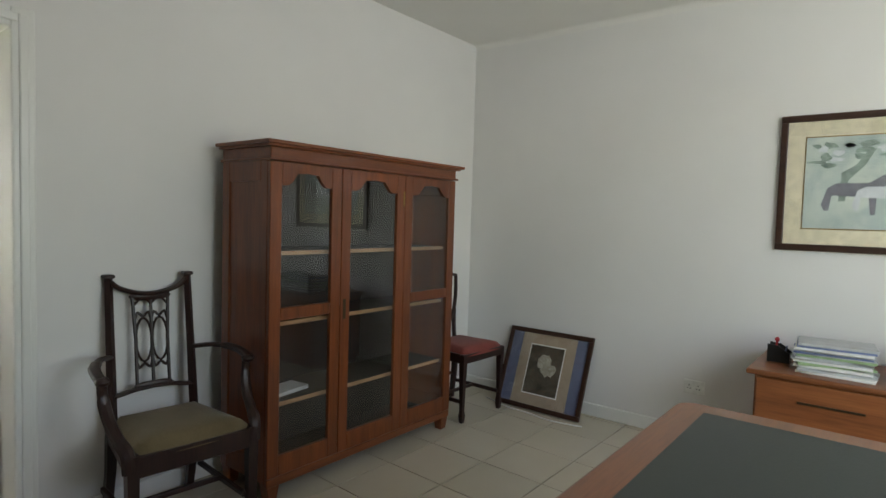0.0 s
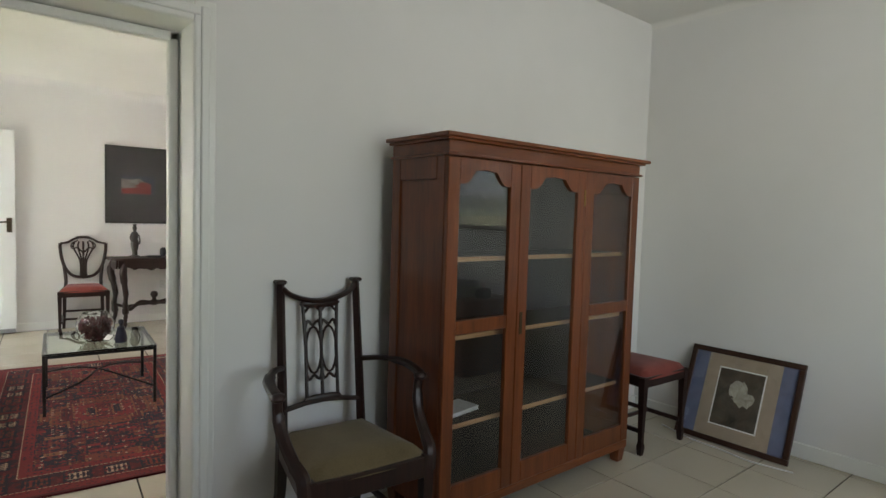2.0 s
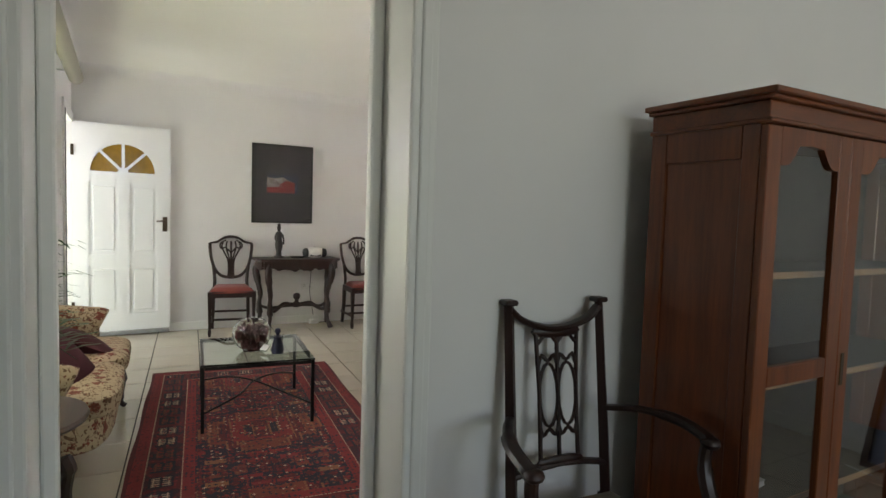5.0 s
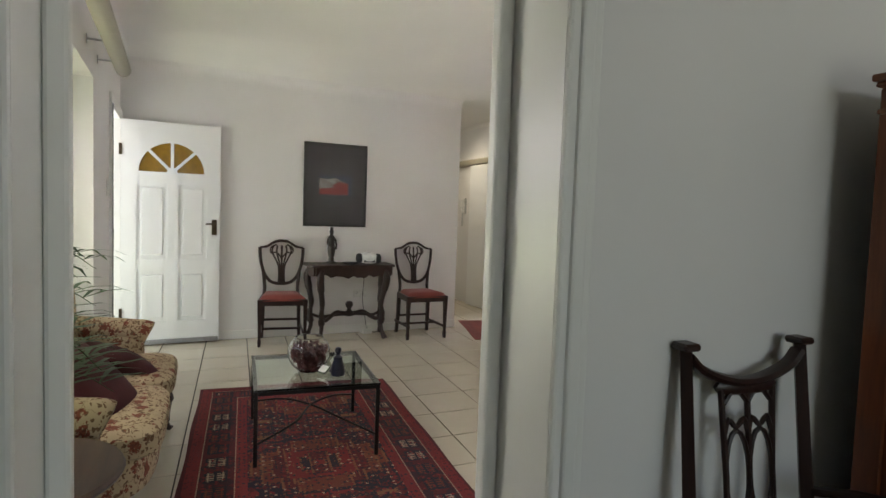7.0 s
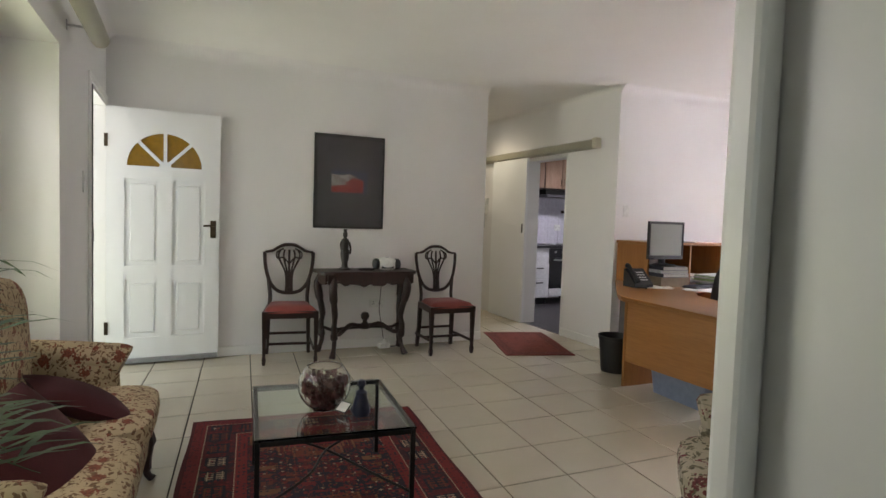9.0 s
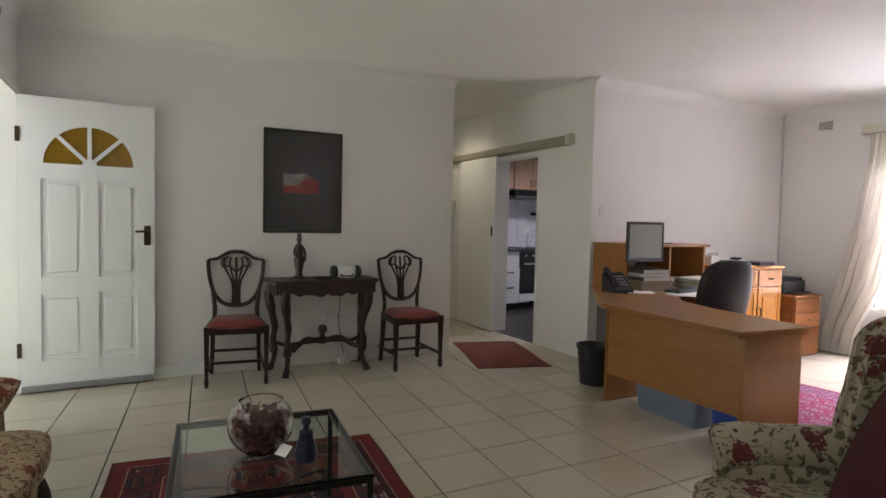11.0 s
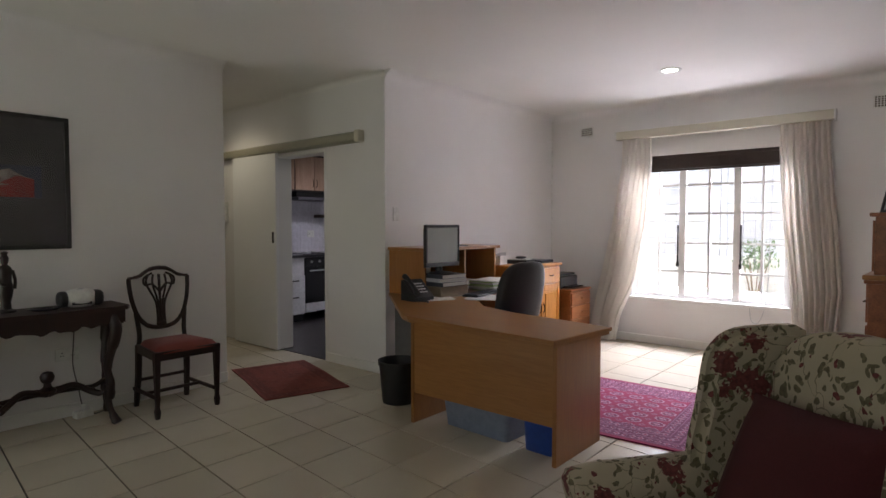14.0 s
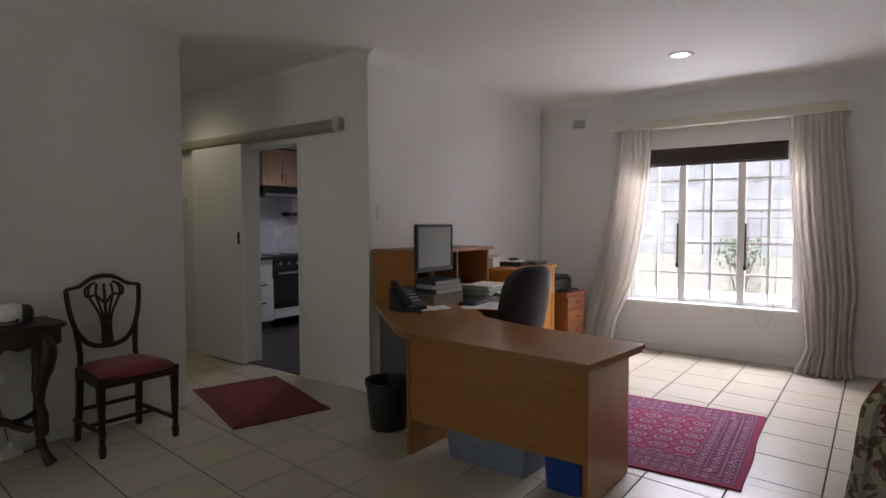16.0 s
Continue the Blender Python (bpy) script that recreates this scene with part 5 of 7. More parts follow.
tube(bm, spline([(0.01, -0.036, 0.25), (0.02, -0.045, 0.20), (0.04, -0.025, 0.17), (0.045, 0.0, 0.165)], 4), 0.009, 6)
tube(bm, spline([(0.01, 0.036, 0.25), (0.015, 0.047, 0.19), (0.02, 0.042, 0.14)], 4), 0.009, 6)
st = part("carved_statue", bm, EBONY, None, "", True)
st.location = (-7.60, 1.672, 0.758)
tagged(st, "tall dark carved wooden statue on the console table", "statue")

rd = thing("portable_radio", pose(-7.53, 2.045, 0.758, 0, 0, -8), "white and black portable radio on the console table", "radio")
bm = bmesh.new()
blob(bm, -0.075, 0.075, -0.085, 0.085, 0.0, 0.115, 3.5, 24, 12)
part("body", bm, WHITEPLASTIC, rd, "white plastic body", True)
for s in (-1, 1):
    bm = bmesh.new()
    blob(bm, -0.065, 0.07, s * 0.095 - 0.035, s * 0.095 + 0.035, 0.004, 0.105, 2.6, 20, 10)
    part("speaker", bm, BLACKPLASTIC, rd, "black rounded speaker", True)
bm = bmesh.new()
lathe(bm, [(0, 0.0), (0.03, 0.0), (0.028, 0.006), (0, 0.008)], 18, Matrix.Translation((0.035, 0.0, 0.098)) @ Matrix.Rotation(radians(38), 4, "Y"))
part("dial", bm, PALEGREY, rd, "", True)
bm = bmesh.new()
box(bm, 0.066, 0.072, -0.055, 0.055, 0.02, 0.038)
part("display", bm, BLACKPLASTIC, rd)
tr = thing("glass_dish", pose(-7.48, 1.84, 0.758), "small dark dish lying on the console table", "dish")
bm = bmesh.new()
lathe(bm, [(0, 0.004), (0.05, 0.004), (0.075, 0.016), (0.078, 0.02), (0.072, 0.02), (0.05, 0.009), (0, 0.008)], 20)
bmesh.ops.scale(bm, vec=(0.7, 1.2, 1), verts=bm.verts)
part("dish", bm, plain("smoked_glass_dish", (0.05, 0.05, 0.06), 0.2), tr, "", True)
bm = bmesh.new()
tube(bm, spline([(-7.70, 2.06, 0.75), (-7.735, 2.07, 0.62), (-7.73, 2.06, 0.48), (-7.715, 2.05, 0.35), (-7.69, 2.07, 0.2), (-7.70, 2.10, 0.06), (-7.66, 2.15, 0.012), (-7.68, 2.22, 0.012)], 6), 0.0035, 6)
tagged(part("radio_cable", bm, BLACKPLASTIC, None, "", True), "thin dark power cable behind the console table", "cable")
ad = thing("power_adapter", pose(-7.675, 2.09, 0.0, 0, 0, 12), "white multi plug power adapter on the floor", "adapter")
boxpart("block", (-0.03, 0.03, -0.055, 0.055, 0, 0.045), WHITEPLASTIC, ad, 0.006)
boxpart("plug", (-0.02, 0.02, 0.0, 0.04, 0.045, 0.085), WHITEPLASTIC, ad, 0.006)

# ---- persian rug and coffee table ----
rug_l, rug_w = 2.52, 1.30
PERSIAN = persian(rug_w, rug_l)


def rug(name, m, w, l, t, mat, label, wave=0.003):
    """A woven rug: local x across, y along; its edges ripple a little."""
    r = thing(name, m, label, "rug")
    bm = bmesh.new()
    nx, ny = 16, 30
    top, bot = [], []
    for i in range(nx + 1):
        rt, rb = [], []
        for j in range(ny + 1):
            x, y = (i / nx - 0.5) * w, (j / ny - 0.5) * l
            x += 0.004 * math.sin(y * 7 + 1) * (abs(i / nx - 0.5) * 2) ** 4
            y += 0.005 * math.sin(x * 9) * (abs(j / ny - 0.5) * 2) ** 4
            h = wave * (0.5 + 0.5 * noise.noise(Vector((x * 2.2, y * 2.2, 3.0))))
            rt.append(bm.verts.new((x, y, t + h)))
            rb.append(bm.verts.new((x, y, 0.0005)))
        top.append(rt)
        bot.append(rb)
    for i in range(nx):
        for j in range(ny):
            bm.faces.new((top[i][j], top[i + 1][j], top[i + 1][j + 1], top[i][j + 1]))
    for i in range(nx):
        for j in (0, ny):
            bm.faces.new((top[i][j], top[i + 1][j], bot[i + 1][j], bot[i][j]))
    for j in range(ny):
        for i in (0, nx):
            bm.faces.new((top[i][j], top[i][j + 1], bot[i][j + 1], bot[i][j]))
    part("woven_top", bm, mat, r, "", True)
    return r


rug("persian_rug", pose(-4.80, 0.914, 0, 0, 0, 84), rug_w, rug_l, 0.009, PERSIAN, "dark red and navy patterned persian rug on the tiles")

tb = thing("coffee_table", pose(-5.045, 0.93, 0, 0, 0, -5.8), "glass topped coffee table with dark steel frame", "coffee table")
TL, TW, TH = 0.345, 0.305, 0.40
for sx in (-1, 1):
    for sy in (-1, 1):
        boxpart("leg", (sx * TL - 0.0095, sx * TL + 0.0095, sy * TW - 0.0095, sy * TW + 0.0095, 0.011, TH - 0.012), DARKSTEEL, tb, 0.002)
for s in (-1, 1):
    boxpart("rail", (-TL + 0.01, TL - 0.01, s * TW - 0.0095, s * TW + 0.0095, TH - 0.032, TH - 0.012), DARKSTEEL, tb, 0.002)
    boxpart("rail", (s * TL - 0.0095, s * TL + 0.0095, -TW + 0.01, TW - 0.01, TH - 0.032, TH - 0.012), DARKSTEEL, tb, 0.002)
    bm = bmesh.new()
    tube(bm, spline([(s * TL, s * -TW, 0.12), (s * 0.2, s * -0.10, 0.17), (0, 0, 0.19), (-s * 0.2, s * 0.16, 0.17), (-s * TL, s * TW, 0.12)] if s > 0 else [(TL, TW, 0.12), (0.2, 0.14, 0.17), (0, 0, 0.19), (-0.2, -0.14, 0.17), (-TL, -TW, 0.12)], 5), 0.006, 8)
    part("cross_brace", bm, DARKSTEEL, tb, "thin curved cross brace", True)
gl = boxpart("glass_top", (-TL - 0.012, TL + 0.012, -TW - 0.012, TW + 0.012, TH - 0.012, TH - 0.002), TABLEGLASS, tb, 0.002, "greenish clear glass top")
gl.visible_shadow = False

bw = thing("glass_bowl", pose(-5.00, 0.905, TH - 0.002), "round glass bowl filled with dark potpourri on the coffee table", "bowl")
bm = bmesh.new()
R = 0.116
prof = [(0, 0.0), (0.05, 0.0)] + [(R * math.sin(a), 0.105 - R * 0.94 * math.cos(a)) for a in [radians(q) for q in range(30, 146, 10)]]
inner = [(max(0, r - 0.004), z + 0.002) for r, z in prof[::-1]]
lathe(bm, prof + [(prof[-1][0] + 0.003, prof[-1][1] + 0.004)] + inner[:-1] + [(0, 0.005)], 32)
g = part("bowl", bm, CLEARGLASS, bw, "clear glass bowl", True)
g.visible_shadow = False
POT = plain("dried_petals", (0.075, 0.018, 0.018), 0.8, 0, 0.6, 30)
r_p = random.Random(11)
bm = bmesh.new()
for k in range(620):
    a, h = r_p.uniform(0, 2 * math.pi), r_p.uniform(0.012, 0.150)
    rad = math.sqrt(max(0.0, 1 - ((h - 0.105) / (R * 0.9)) ** 2)) * (R - 0.017) * math.sqrt(r_p.random())
    s = r_p.uniform(0.008, 0.017)
    mm = Matrix.Translation((rad * math.cos(a), rad * math.sin(a), max(0.012, h))) @ Euler((r_p.uniform(0, 6), r_p.uniform(0, 6), 0)).to_matrix().to_4x4()
    vs = [bm.verts.new(mm @ Vector(q)) for q in ((-s, -s * 0.6, 0), (0, -s * 0.7, s * 0.3), (s, 0, 0), (0.2 * s, s * 0.7, s * 0.3), (-s, s * 0.5, 0))]
    bm.faces.new(vs)
pp = part("potpourri", bm, POT, bw, "dark red dried petals")
pp["kind"] = "stuff"
NAVYPAINT = plain("dark_navy_glaze", (0.010, 0.012, 0.03), 0.3)
bm = bmesh.new()
lathe(bm, [(0, 0), (0.035, 0), (0.04, 0.02), (0.032, 0.06), (0.024, 0.085), (0.026, 0.10), (0.01, 0.112), (0.012, 0.122), (0.019, 0.132), (0.015, 0.15), (0, 0.156)], 14)
blob(bm, -0.01, 0.05, -0.035, 0.035, 0.0, 0.04, 2.2, 12, 6)
fg = part("figurine", bm, NAVYPAINT, None, "", True)
fg.matrix_world = pose(-4.87, 1.035, TH - 0.002, 0, 0, 200)
tagged(fg, "small dark blue seated figurine on the coffee table", "figurine")
cd = thing("card", pose(-4.90, 0.965, TH - 0.002 + 0.02, 0, 0, 30), "small white card propped beside the figurine", "card")
boxpart("sheet", (-0.026, 0.026, -0.022, 0.022, 0.0, 0.002), PAPER, cd, 0, "", pose(0, 0, 0.012, 38, 0, 0))
boxpart("edge", (-0.030, 0.030, -0.026, 0.026, -0.0025, 0.0), BLACKPLASTIC, cd, 0, "", pose(0, 0, 0.012, 38, 0, 0))


# ---- settee ----
def cabriole(bm, x, y, z1, ox, oy):
    tube(bm, spline([(x, y, z1), (x + ox * 0.5, y + oy * 0.5, z1 * 0.72), (x + ox * 0.25, y + oy * 0.25, z1 * 0.36), (x + ox * 0.4, y + oy * 0.4, z1 * 0.12), (x + ox, y + oy, 0)], 5), [0.034] * 6 + [0.024] * 8 + [0.016] * 5 + [0.02] * 2, 8)


se = thing("settee", pose(-4.80, -0.06, 0, 0, 0, -3), "two-seat settee in cream floral linen on dark legs", "settee")
SL, SR = -0.70, 0.74
bm = bmesh.new()
blob(bm, SL + 0.02, SR - 0.02, -0.30, 0.255, 0.20, 0.40, 5, 32, 12)
part("seat_base", bm, FLORAL2, se, "", True)
for x0, x1 in ((SL + 0.06, -0.01), (-0.01, SR - 0.06)):
    bm = bmesh.new()
    blob(bm, x0, x1, -0.24, 0.285, 0.345, 0.475, 4.5, 32, 12)
    part("seat_cushion", bm, FLORAL2, se, "", True)
bm = bmesh.new()
vs = blob(bm, SL + 0.10, SR - 0.10, -0.36, -0.17, 0.36, 0.985, 4.5, 32, 16)
for v in vs:
    v.co.y -= (v.co.z - 0.4) * 0.05
part("backrest", bm, FLORAL2, se, "", True)
for s, x in ((-1, SL), (1, SR)):
    bm = bmesh.new()
    blob(bm, x - 0.07, x + 0.07, -0.32, 0.10, 0.26, 0.60, 3.6, 24, 14)
    tube(bm, spline([(x, -0.30, 0.60), (x + s * 0.005, -0.08, 0.58), (x + s * 0.008, 0.08, 0.56), (x + s * 0.008, 0.12, 0.545)], 4), [0.072] * 8 + [0.075] * 4 + [0.06], 12)
    part("arm", bm, FLORAL2, se, "", True)
    for yy, oy in ((0.20 if s < 0 else 0.08, 0.04), (-0.24, -0.04)):
        bm = bmesh.new()
        cabriole(bm, x - s * 0.04, yy, 0.24, -s * 0.01, oy)
        part("leg", bm, MAHOGANY, se, "dark cabriole leg", True)


def cushion(name, m, size, mat, label):
    c = thing(name, m, label, "cushion")
    bm = bmesh.new()
    n_g = 14
    for side in (1, -1):
        rows = []
        for i in range(n_g + 1):
            row = []
            for j in range(n_g + 1):
                u, v = i / n_g * 2 - 1, j / n_g * 2 - 1
                h = ((1 - u * u) * (1 - v * v)) ** 0.45
                pull = 1 - 0.07 * ((1 - u * u) + (1 - v * v)) / 2
                row.append(bm.verts.new((u * size / 2 * pull if abs(v) < 0.999 else u * size / 2, v * size / 2 * (1 - 0.06 * (1 - u * u)), side * (h * size * 0.17))))
            rows.append(row)
        for a, b in zip(rows, rows[1:]):
            for k in range(n_g):
                bm.faces.new((a[k], a[k + 1], b[k + 1], b[k]))
    bmesh.ops.remove_doubles(bm, verts=bm.verts, dist=0.0008)
    part("cover", bm, mat, c, "", True)
    return c


cushion("cushion", pose(-5.05, -0.02, 0.515, 28, 0, 200), 0.36, MAROON, "dark maroon cushion on the settee")
cushion("cushion", pose(-4.50, -0.06, 0.55, 48, 0, 165), 0.38, MAROON, "dark maroon cushion at the settee end")

# ---- round side table and potted palm ----
sd = thing("side_table", pose(-3.655, -0.165, 0), "round dark wooden side table on a carved leg", "side table")
SIDEWOOD = wood("brown_side_table_wood", (0.045, 0.022, 0.012), (0.105, 0.056, 0.032), 0.42, 0)
bm = bmesh.new()
lathe(bm, [(0, 0.52), (0.20, 0.52), (0.235, 0.528), (0.262, 0.54), (0.268, 0.55), (0.262, 0.562), (0, 0.564)], 40)
part("tabletop", bm, SIDEWOOD, sd, "", True)
bm = bmesh.new()
lathe(bm, [(0, 0.10), (0.05, 0.10), (0.055, 0.14), (0.035, 0.18), (0.03, 0.24), (0.05, 0.30), (0.058, 0.34), (0.04, 0.40), (0.03, 0.44), (0.05, 0.48), (0.09, 0.52), (0, 0.52)], 20)
part("column", bm, MAHOGANY, sd, "", True)
for k in range(3):
    a = radians(40 + 120 * k)
    bm = bmesh.new()
    tube(bm, spline([(0.03 * math.cos(a), 0.03 * math.sin(a), 0.16), (0.12 * math.cos(a), 0.12 * math.sin(a), 0.13), (0.19 * math.cos(a), 0.19 * math.sin(a), 0.06), (0.235 * math.cos(a), 0.235 * math.sin(a), 0.012)], 4), [0.026] * 5 + [0.02] * 5 + [0.017] * 3, 8)
    part("leg", bm, MAHOGANY, sd, "", True)

pl = thing("potted_palm", pose(-3.70, -0.185, 0.564), "potted palm with long arching green leaves", "potted plant")
bm = bmesh.new()
lathe(bm, [(0, 0), (0.075, 0), (0.10, 0.15), (0.108, 0.155), (0.108, 0.175), (0.098, 0.175), (0.094, 0.15), (0, 0.15)], 24)
part("pot", bm, plain("terracotta_pot", (0.25, 0.10, 0.05), 0.8), pl, "", True)


def frond(bm, az, reach, rise, drop, r):
    """One arching palm leaf with narrow leaflets."""
    d = Vector((math.cos(az), math.sin(az), 0))
    side = Vector((-d.y, d.x, 0))
    spine = spline([Vector((0, 0, 0.15)), d * reach * 0.25 + Vector((0, 0, 0.15 + rise * 0.7)), d * reach * 0.62 + Vector((0, 0, 0.15 + rise)), d * reach + Vector((0, 0, 0.15 + rise - drop))], 7)
    tube(bm, spine, [0.0045 - 0.0035 * k / (len(spine) - 1) for k in range(len(spine))], 5)
    for k in range(6, len(spine) - 1, 3):
        u = (k - 6) / (len(spine) - 7)
        ln = reach * (0.72 - 0.25 * u) * r.uniform(0.85, 1.1)
        for s in (-1, 1):
            way = (side * s * r.uniform(0.3, 0.5) + d + Vector((0, 0, r.uniform(0, 0.12)))).normalized()
            p0, wd = spine[k], 0.009
            pts = [p0, p0 + way * ln * 0.4 + Vector((0, 0, 0.008)), p0 + way * ln * 0.75, p0 + way * ln - Vector((0, 0, 0.022))]
            wv = way.cross(Vector((0, 0, 1))).normalized()
            lft = [bm.verts.new(p + wv * w) for p, w in zip(pts, (0.002, wd, wd * 0.8, 0.0006))]
            rgt = [bm.verts.new(p - wv * w) for p, w in zip(pts, (0.002, wd, wd * 0.8, 0.0006))]
            for q in range(3):
                bm.faces.new((lft[q], lft[q + 1], rgt[q + 1], rgt[q]))


r_f = random.Random(5)
for k, (az, reach, rise, drop) in enumerate([(150, 0.40, 0.30, 0.06), (138, 0.32, 0.42, 0.05), (158, 0.42, 0.22, 0.08), (166, 0.42, 0.06, 0.10), (146, 0.46, 0.04, 0.10), (154, 0.44, 0.10, 0.08), (128, 0.30, 0.16, 0.10), (215, 0.30, 0.5, 0.1), (80, 0.18, 0.45, 0.12), (40, 0.22, 0.40, 0.15), (-30, 0.2, 0.45, 0.12)]):
    bm = bmesh.new()
    frond(bm, radians(az), reach * 0.88, rise, drop, r_f)
    part("frond", bm, LEAF, pl, "", True)


# ---- wing armchair ----
wc = thing("wing_armchair", pose(-3.73, 2.19, 0, 0, 0, 226), "wing armchair in cream floral linen", "armchair")
bm = bmesh.new()
blob(bm, -0.30, 0.33, -0.28, 0.28, 0.18, 0.38, 5, 28, 12)
part("seat_base", bm, FLORAL, wc, "", True)
bm = bmesh.new()
blob(bm, -0.22, 0.36, -0.255, 0.255, 0.33, 0.465, 4.5, 28, 12)
part("seat_cushion", bm, FLORAL, wc, "", True)
bm = bmesh.new()
vs = blob(bm, -0.36, -0.20, -0.30, 0.30, 0.34, 0.99, 4.2, 28, 18)
for v in vs:
    v.co.x -= (v.co.z - 0.4) * 0.16
    if v.co.z > 0.85:
        v.co.z += 0.02 * math.cos(v.co.y * 5)
part("backrest", bm, FLORAL, wc, "", True)
for s in (-1, 1):
    bm = bmesh.new()
    blob(bm, -0.32, 0.27, s * 0.335 - 0.065, s * 0.335 + 0.065, 0.20, 0.53, 4, 24, 14)
    tube(bm, spline([(-0.30, s * 0.335, 0.56), (-0.05, s * 0.34, 0.535), (0.16, s * 0.345, 0.515), (0.265, s * 0.345, 0.49)], 5), [0.076] * 10 + [0.082] * 5 + [0.064], 14)
    part("arm", bm, FLORAL, wc, "", True)
    bm = bmesh.new()
    wing = [(-0.30, 0.52), (-0.10, 0.55), (-0.075, 0.63), (-0.10, 0.76), (-0.115, 0.86), (-0.13, 0.92), (-0.19, 0.975), (-0.29, 0.99), (-0.42, 0.975), (-0.40, 0.8)]
    prism(bm, [(p.x, p.y) for p in spline([(x, z, 0) for x, z in wing], 3)], 0.085, Matrix(((1, 0, 0, 0), (0, 0, 1, s * 0.315 - 0.0425), (0, 1, 0, 0), (0, 0, 0, 1))))
    bmesh.ops.bevel(bm, geom=[e for e in bm.edges if abs((e.verts[0].co - e.verts[1].co).normalized().y) < 0.5], offset=0.028, segments=3, affect="EDGES")
    part("wing", bm, FLORAL, wc, "", True)
    for xx, ox in ((0.27, 0.04), (-0.29, -0.06)):
        bm = bmesh.new()
        cabriole(bm, xx, s * 0.27, 0.22, ox, s * 0.01)
        part("leg", bm, MAHOGANY, wc, "dark cabriole leg", True)
cushion("cushion", pose(-3.73, 2.19, 0, 0, 0, 226) @ pose(-0.10, 0.075, 0.65, 0, 66, 0) @ pose(0, 0, 0, 0, 0, 6), 0.46, MAROON, "dark maroon cushion on the wing armchair")

# ---- north window, blind, curtains ----
wf = thing("window_1", pose(0, 0, 0), "white steel casement window with small panes", "window", "", "structure")
WY0, WY1 = 7.04, 7.085
bm = bmesh.new()
for x0, x1 in ((WIN_L, WIN_L + 0.05), (WIN_R - 0.05, WIN_R), (-5.435, -5.365), (-4.905, -4.835)):
    box(bm, x0, x1, WY0, WY1, WIN_B, WIN_T, 0.004)
for x0, x1 in ((WIN_L + 0.05, -5.435), (-5.365, -4.905), (-4.835, WIN_R - 0.05)):
    box(bm, x0, x1, WY0, WY1, WIN_B, WIN_B + 0.045, 0.004)
    box(bm, x0, x1, WY0, WY1, WIN_T - 0.045, WIN_T, 0.004)
part("window_frame", bm, GLOSS, wf)
for x0, x1 in ((WIN_L + 0.05, -5.435), (-5.365, -4.905), (-4.835, WIN_R - 0.05)):
    bm = bmesh.new()
    xm = (x0 + x1) / 2
    zs = [WIN_B + 0.045, 0.79, 1.09, 1.40, 1.70, WIN_T - 0.045]
    for z in zs[1:-1]:
        box(bm, x0, x1, WY0 + 0.008, WY1 - 0.008, z - 0.011, z + 0.011)
    box(bm, xm - 0.012, xm + 0.012, WY0 + 0.006, WY1 - 0.006, zs[0], zs[-1])
    part("glazing_bars", bm, GLOSS, wf)
    for xa, xb in ((x0, xm - 0.008), (xm + 0.008, x1)):
        for za, zb in zip(zs, zs[1:]):
            g = boxpart("pane", (xa, xb, 7.062, 7.065, za + 0.008, zb - 0.008), CLEARGLASS, wf, 0)
            g.visible_shadow = False
for x in (-5.44, -4.83):
    bm = bmesh.new()
    box(bm, x - 0.007, x + 0.007, WY0 - 0.022, WY0, 0.86, 1.28, 0.003)
    box(bm, x - 0.012, x + 0.012, WY0 - 0.03, WY0, 0.84, 0.89, 0.003)
    part("window_stay", bm, DARKSTEEL, wf, "dark casement stay")
    s = 1 if x < -5 else -1
    bm = bmesh.new()
    tube(bm, [(x - s * 0.02, WY0 - 0.012, 0.9), (x - s * 0.02, WY0 - 0.012, 1.42), (x - s * 0.13, WY0 - 0.012, 1.42), (x - s * 0.13, WY0 - 0.012, 0.9)], 0.004, 6)
    part("burglar_bar", bm, PALEGREY, wf)
boxpart("window_sill", (WIN_L - 0.03, WIN_R + 0.03, NORTH - 0.035, WY0, WIN_B - 0.03, WIN_B + 0.002), GLOSS, wf, 0.005)

bl = thing("venetian_blind", pose(0, 0, 0), "dark wooden venetian blind drawn up to the top", "blind")
boxpart("head_rail", (-5.80, -4.49, 6.975, 7.03, 1.985, 2.02), BLIND, bl, 0.003)
for k in range(9):
    boxpart("slat", (-5.795, -4.495, 6.978, 7.027, 1.872 + k * 0.0125, 1.8838 + k * 0.0125), BLIND, bl, 0)
boxpart("bottom_rail", (-5.797, -4.493, 6.977, 7.028, 1.850, 1.868), BLIND, bl, 0.003)
bm = bmesh.new()
tube(bm, spline([(-4.55, 6.99, 1.86), (-4.56, 6.97, 1.2), (-4.57, 6.94, 0.62), (-4.60, 6.92, 0.42), (-4.65, 6.92, 0.33), (-4.70, 6.92, 0.36), (-4.72, 6.93, 0.5)], 5), 0.003, 6)
part("cord", bm, PALEGREY, bl, "thin looped blind cord", True)

pm = thing("curtain_rail", pose(0, 0, 0), "cream painted curtain rail board above the window", "curtain rail")
boxpart("board", (-6.04, -4.06, 6.80, 6.90, 2.205, 2.29), PELMETPAINT, pm, 0.006)
for x in (-5.9, -5.05, -4.2):
    boxpart("bracket", (x - 0.012, x + 0.012, 6.90, NORTH, 2.235, 2.255), PALEGREY, pm, 0.002)
for x in (-6.046, -4.054):
    boxpart("end_cap", (x - 0.008, x + 0.008, 6.795, 6.905, 2.20, 2.295), WHITEPLASTIC, pm, 0.003)


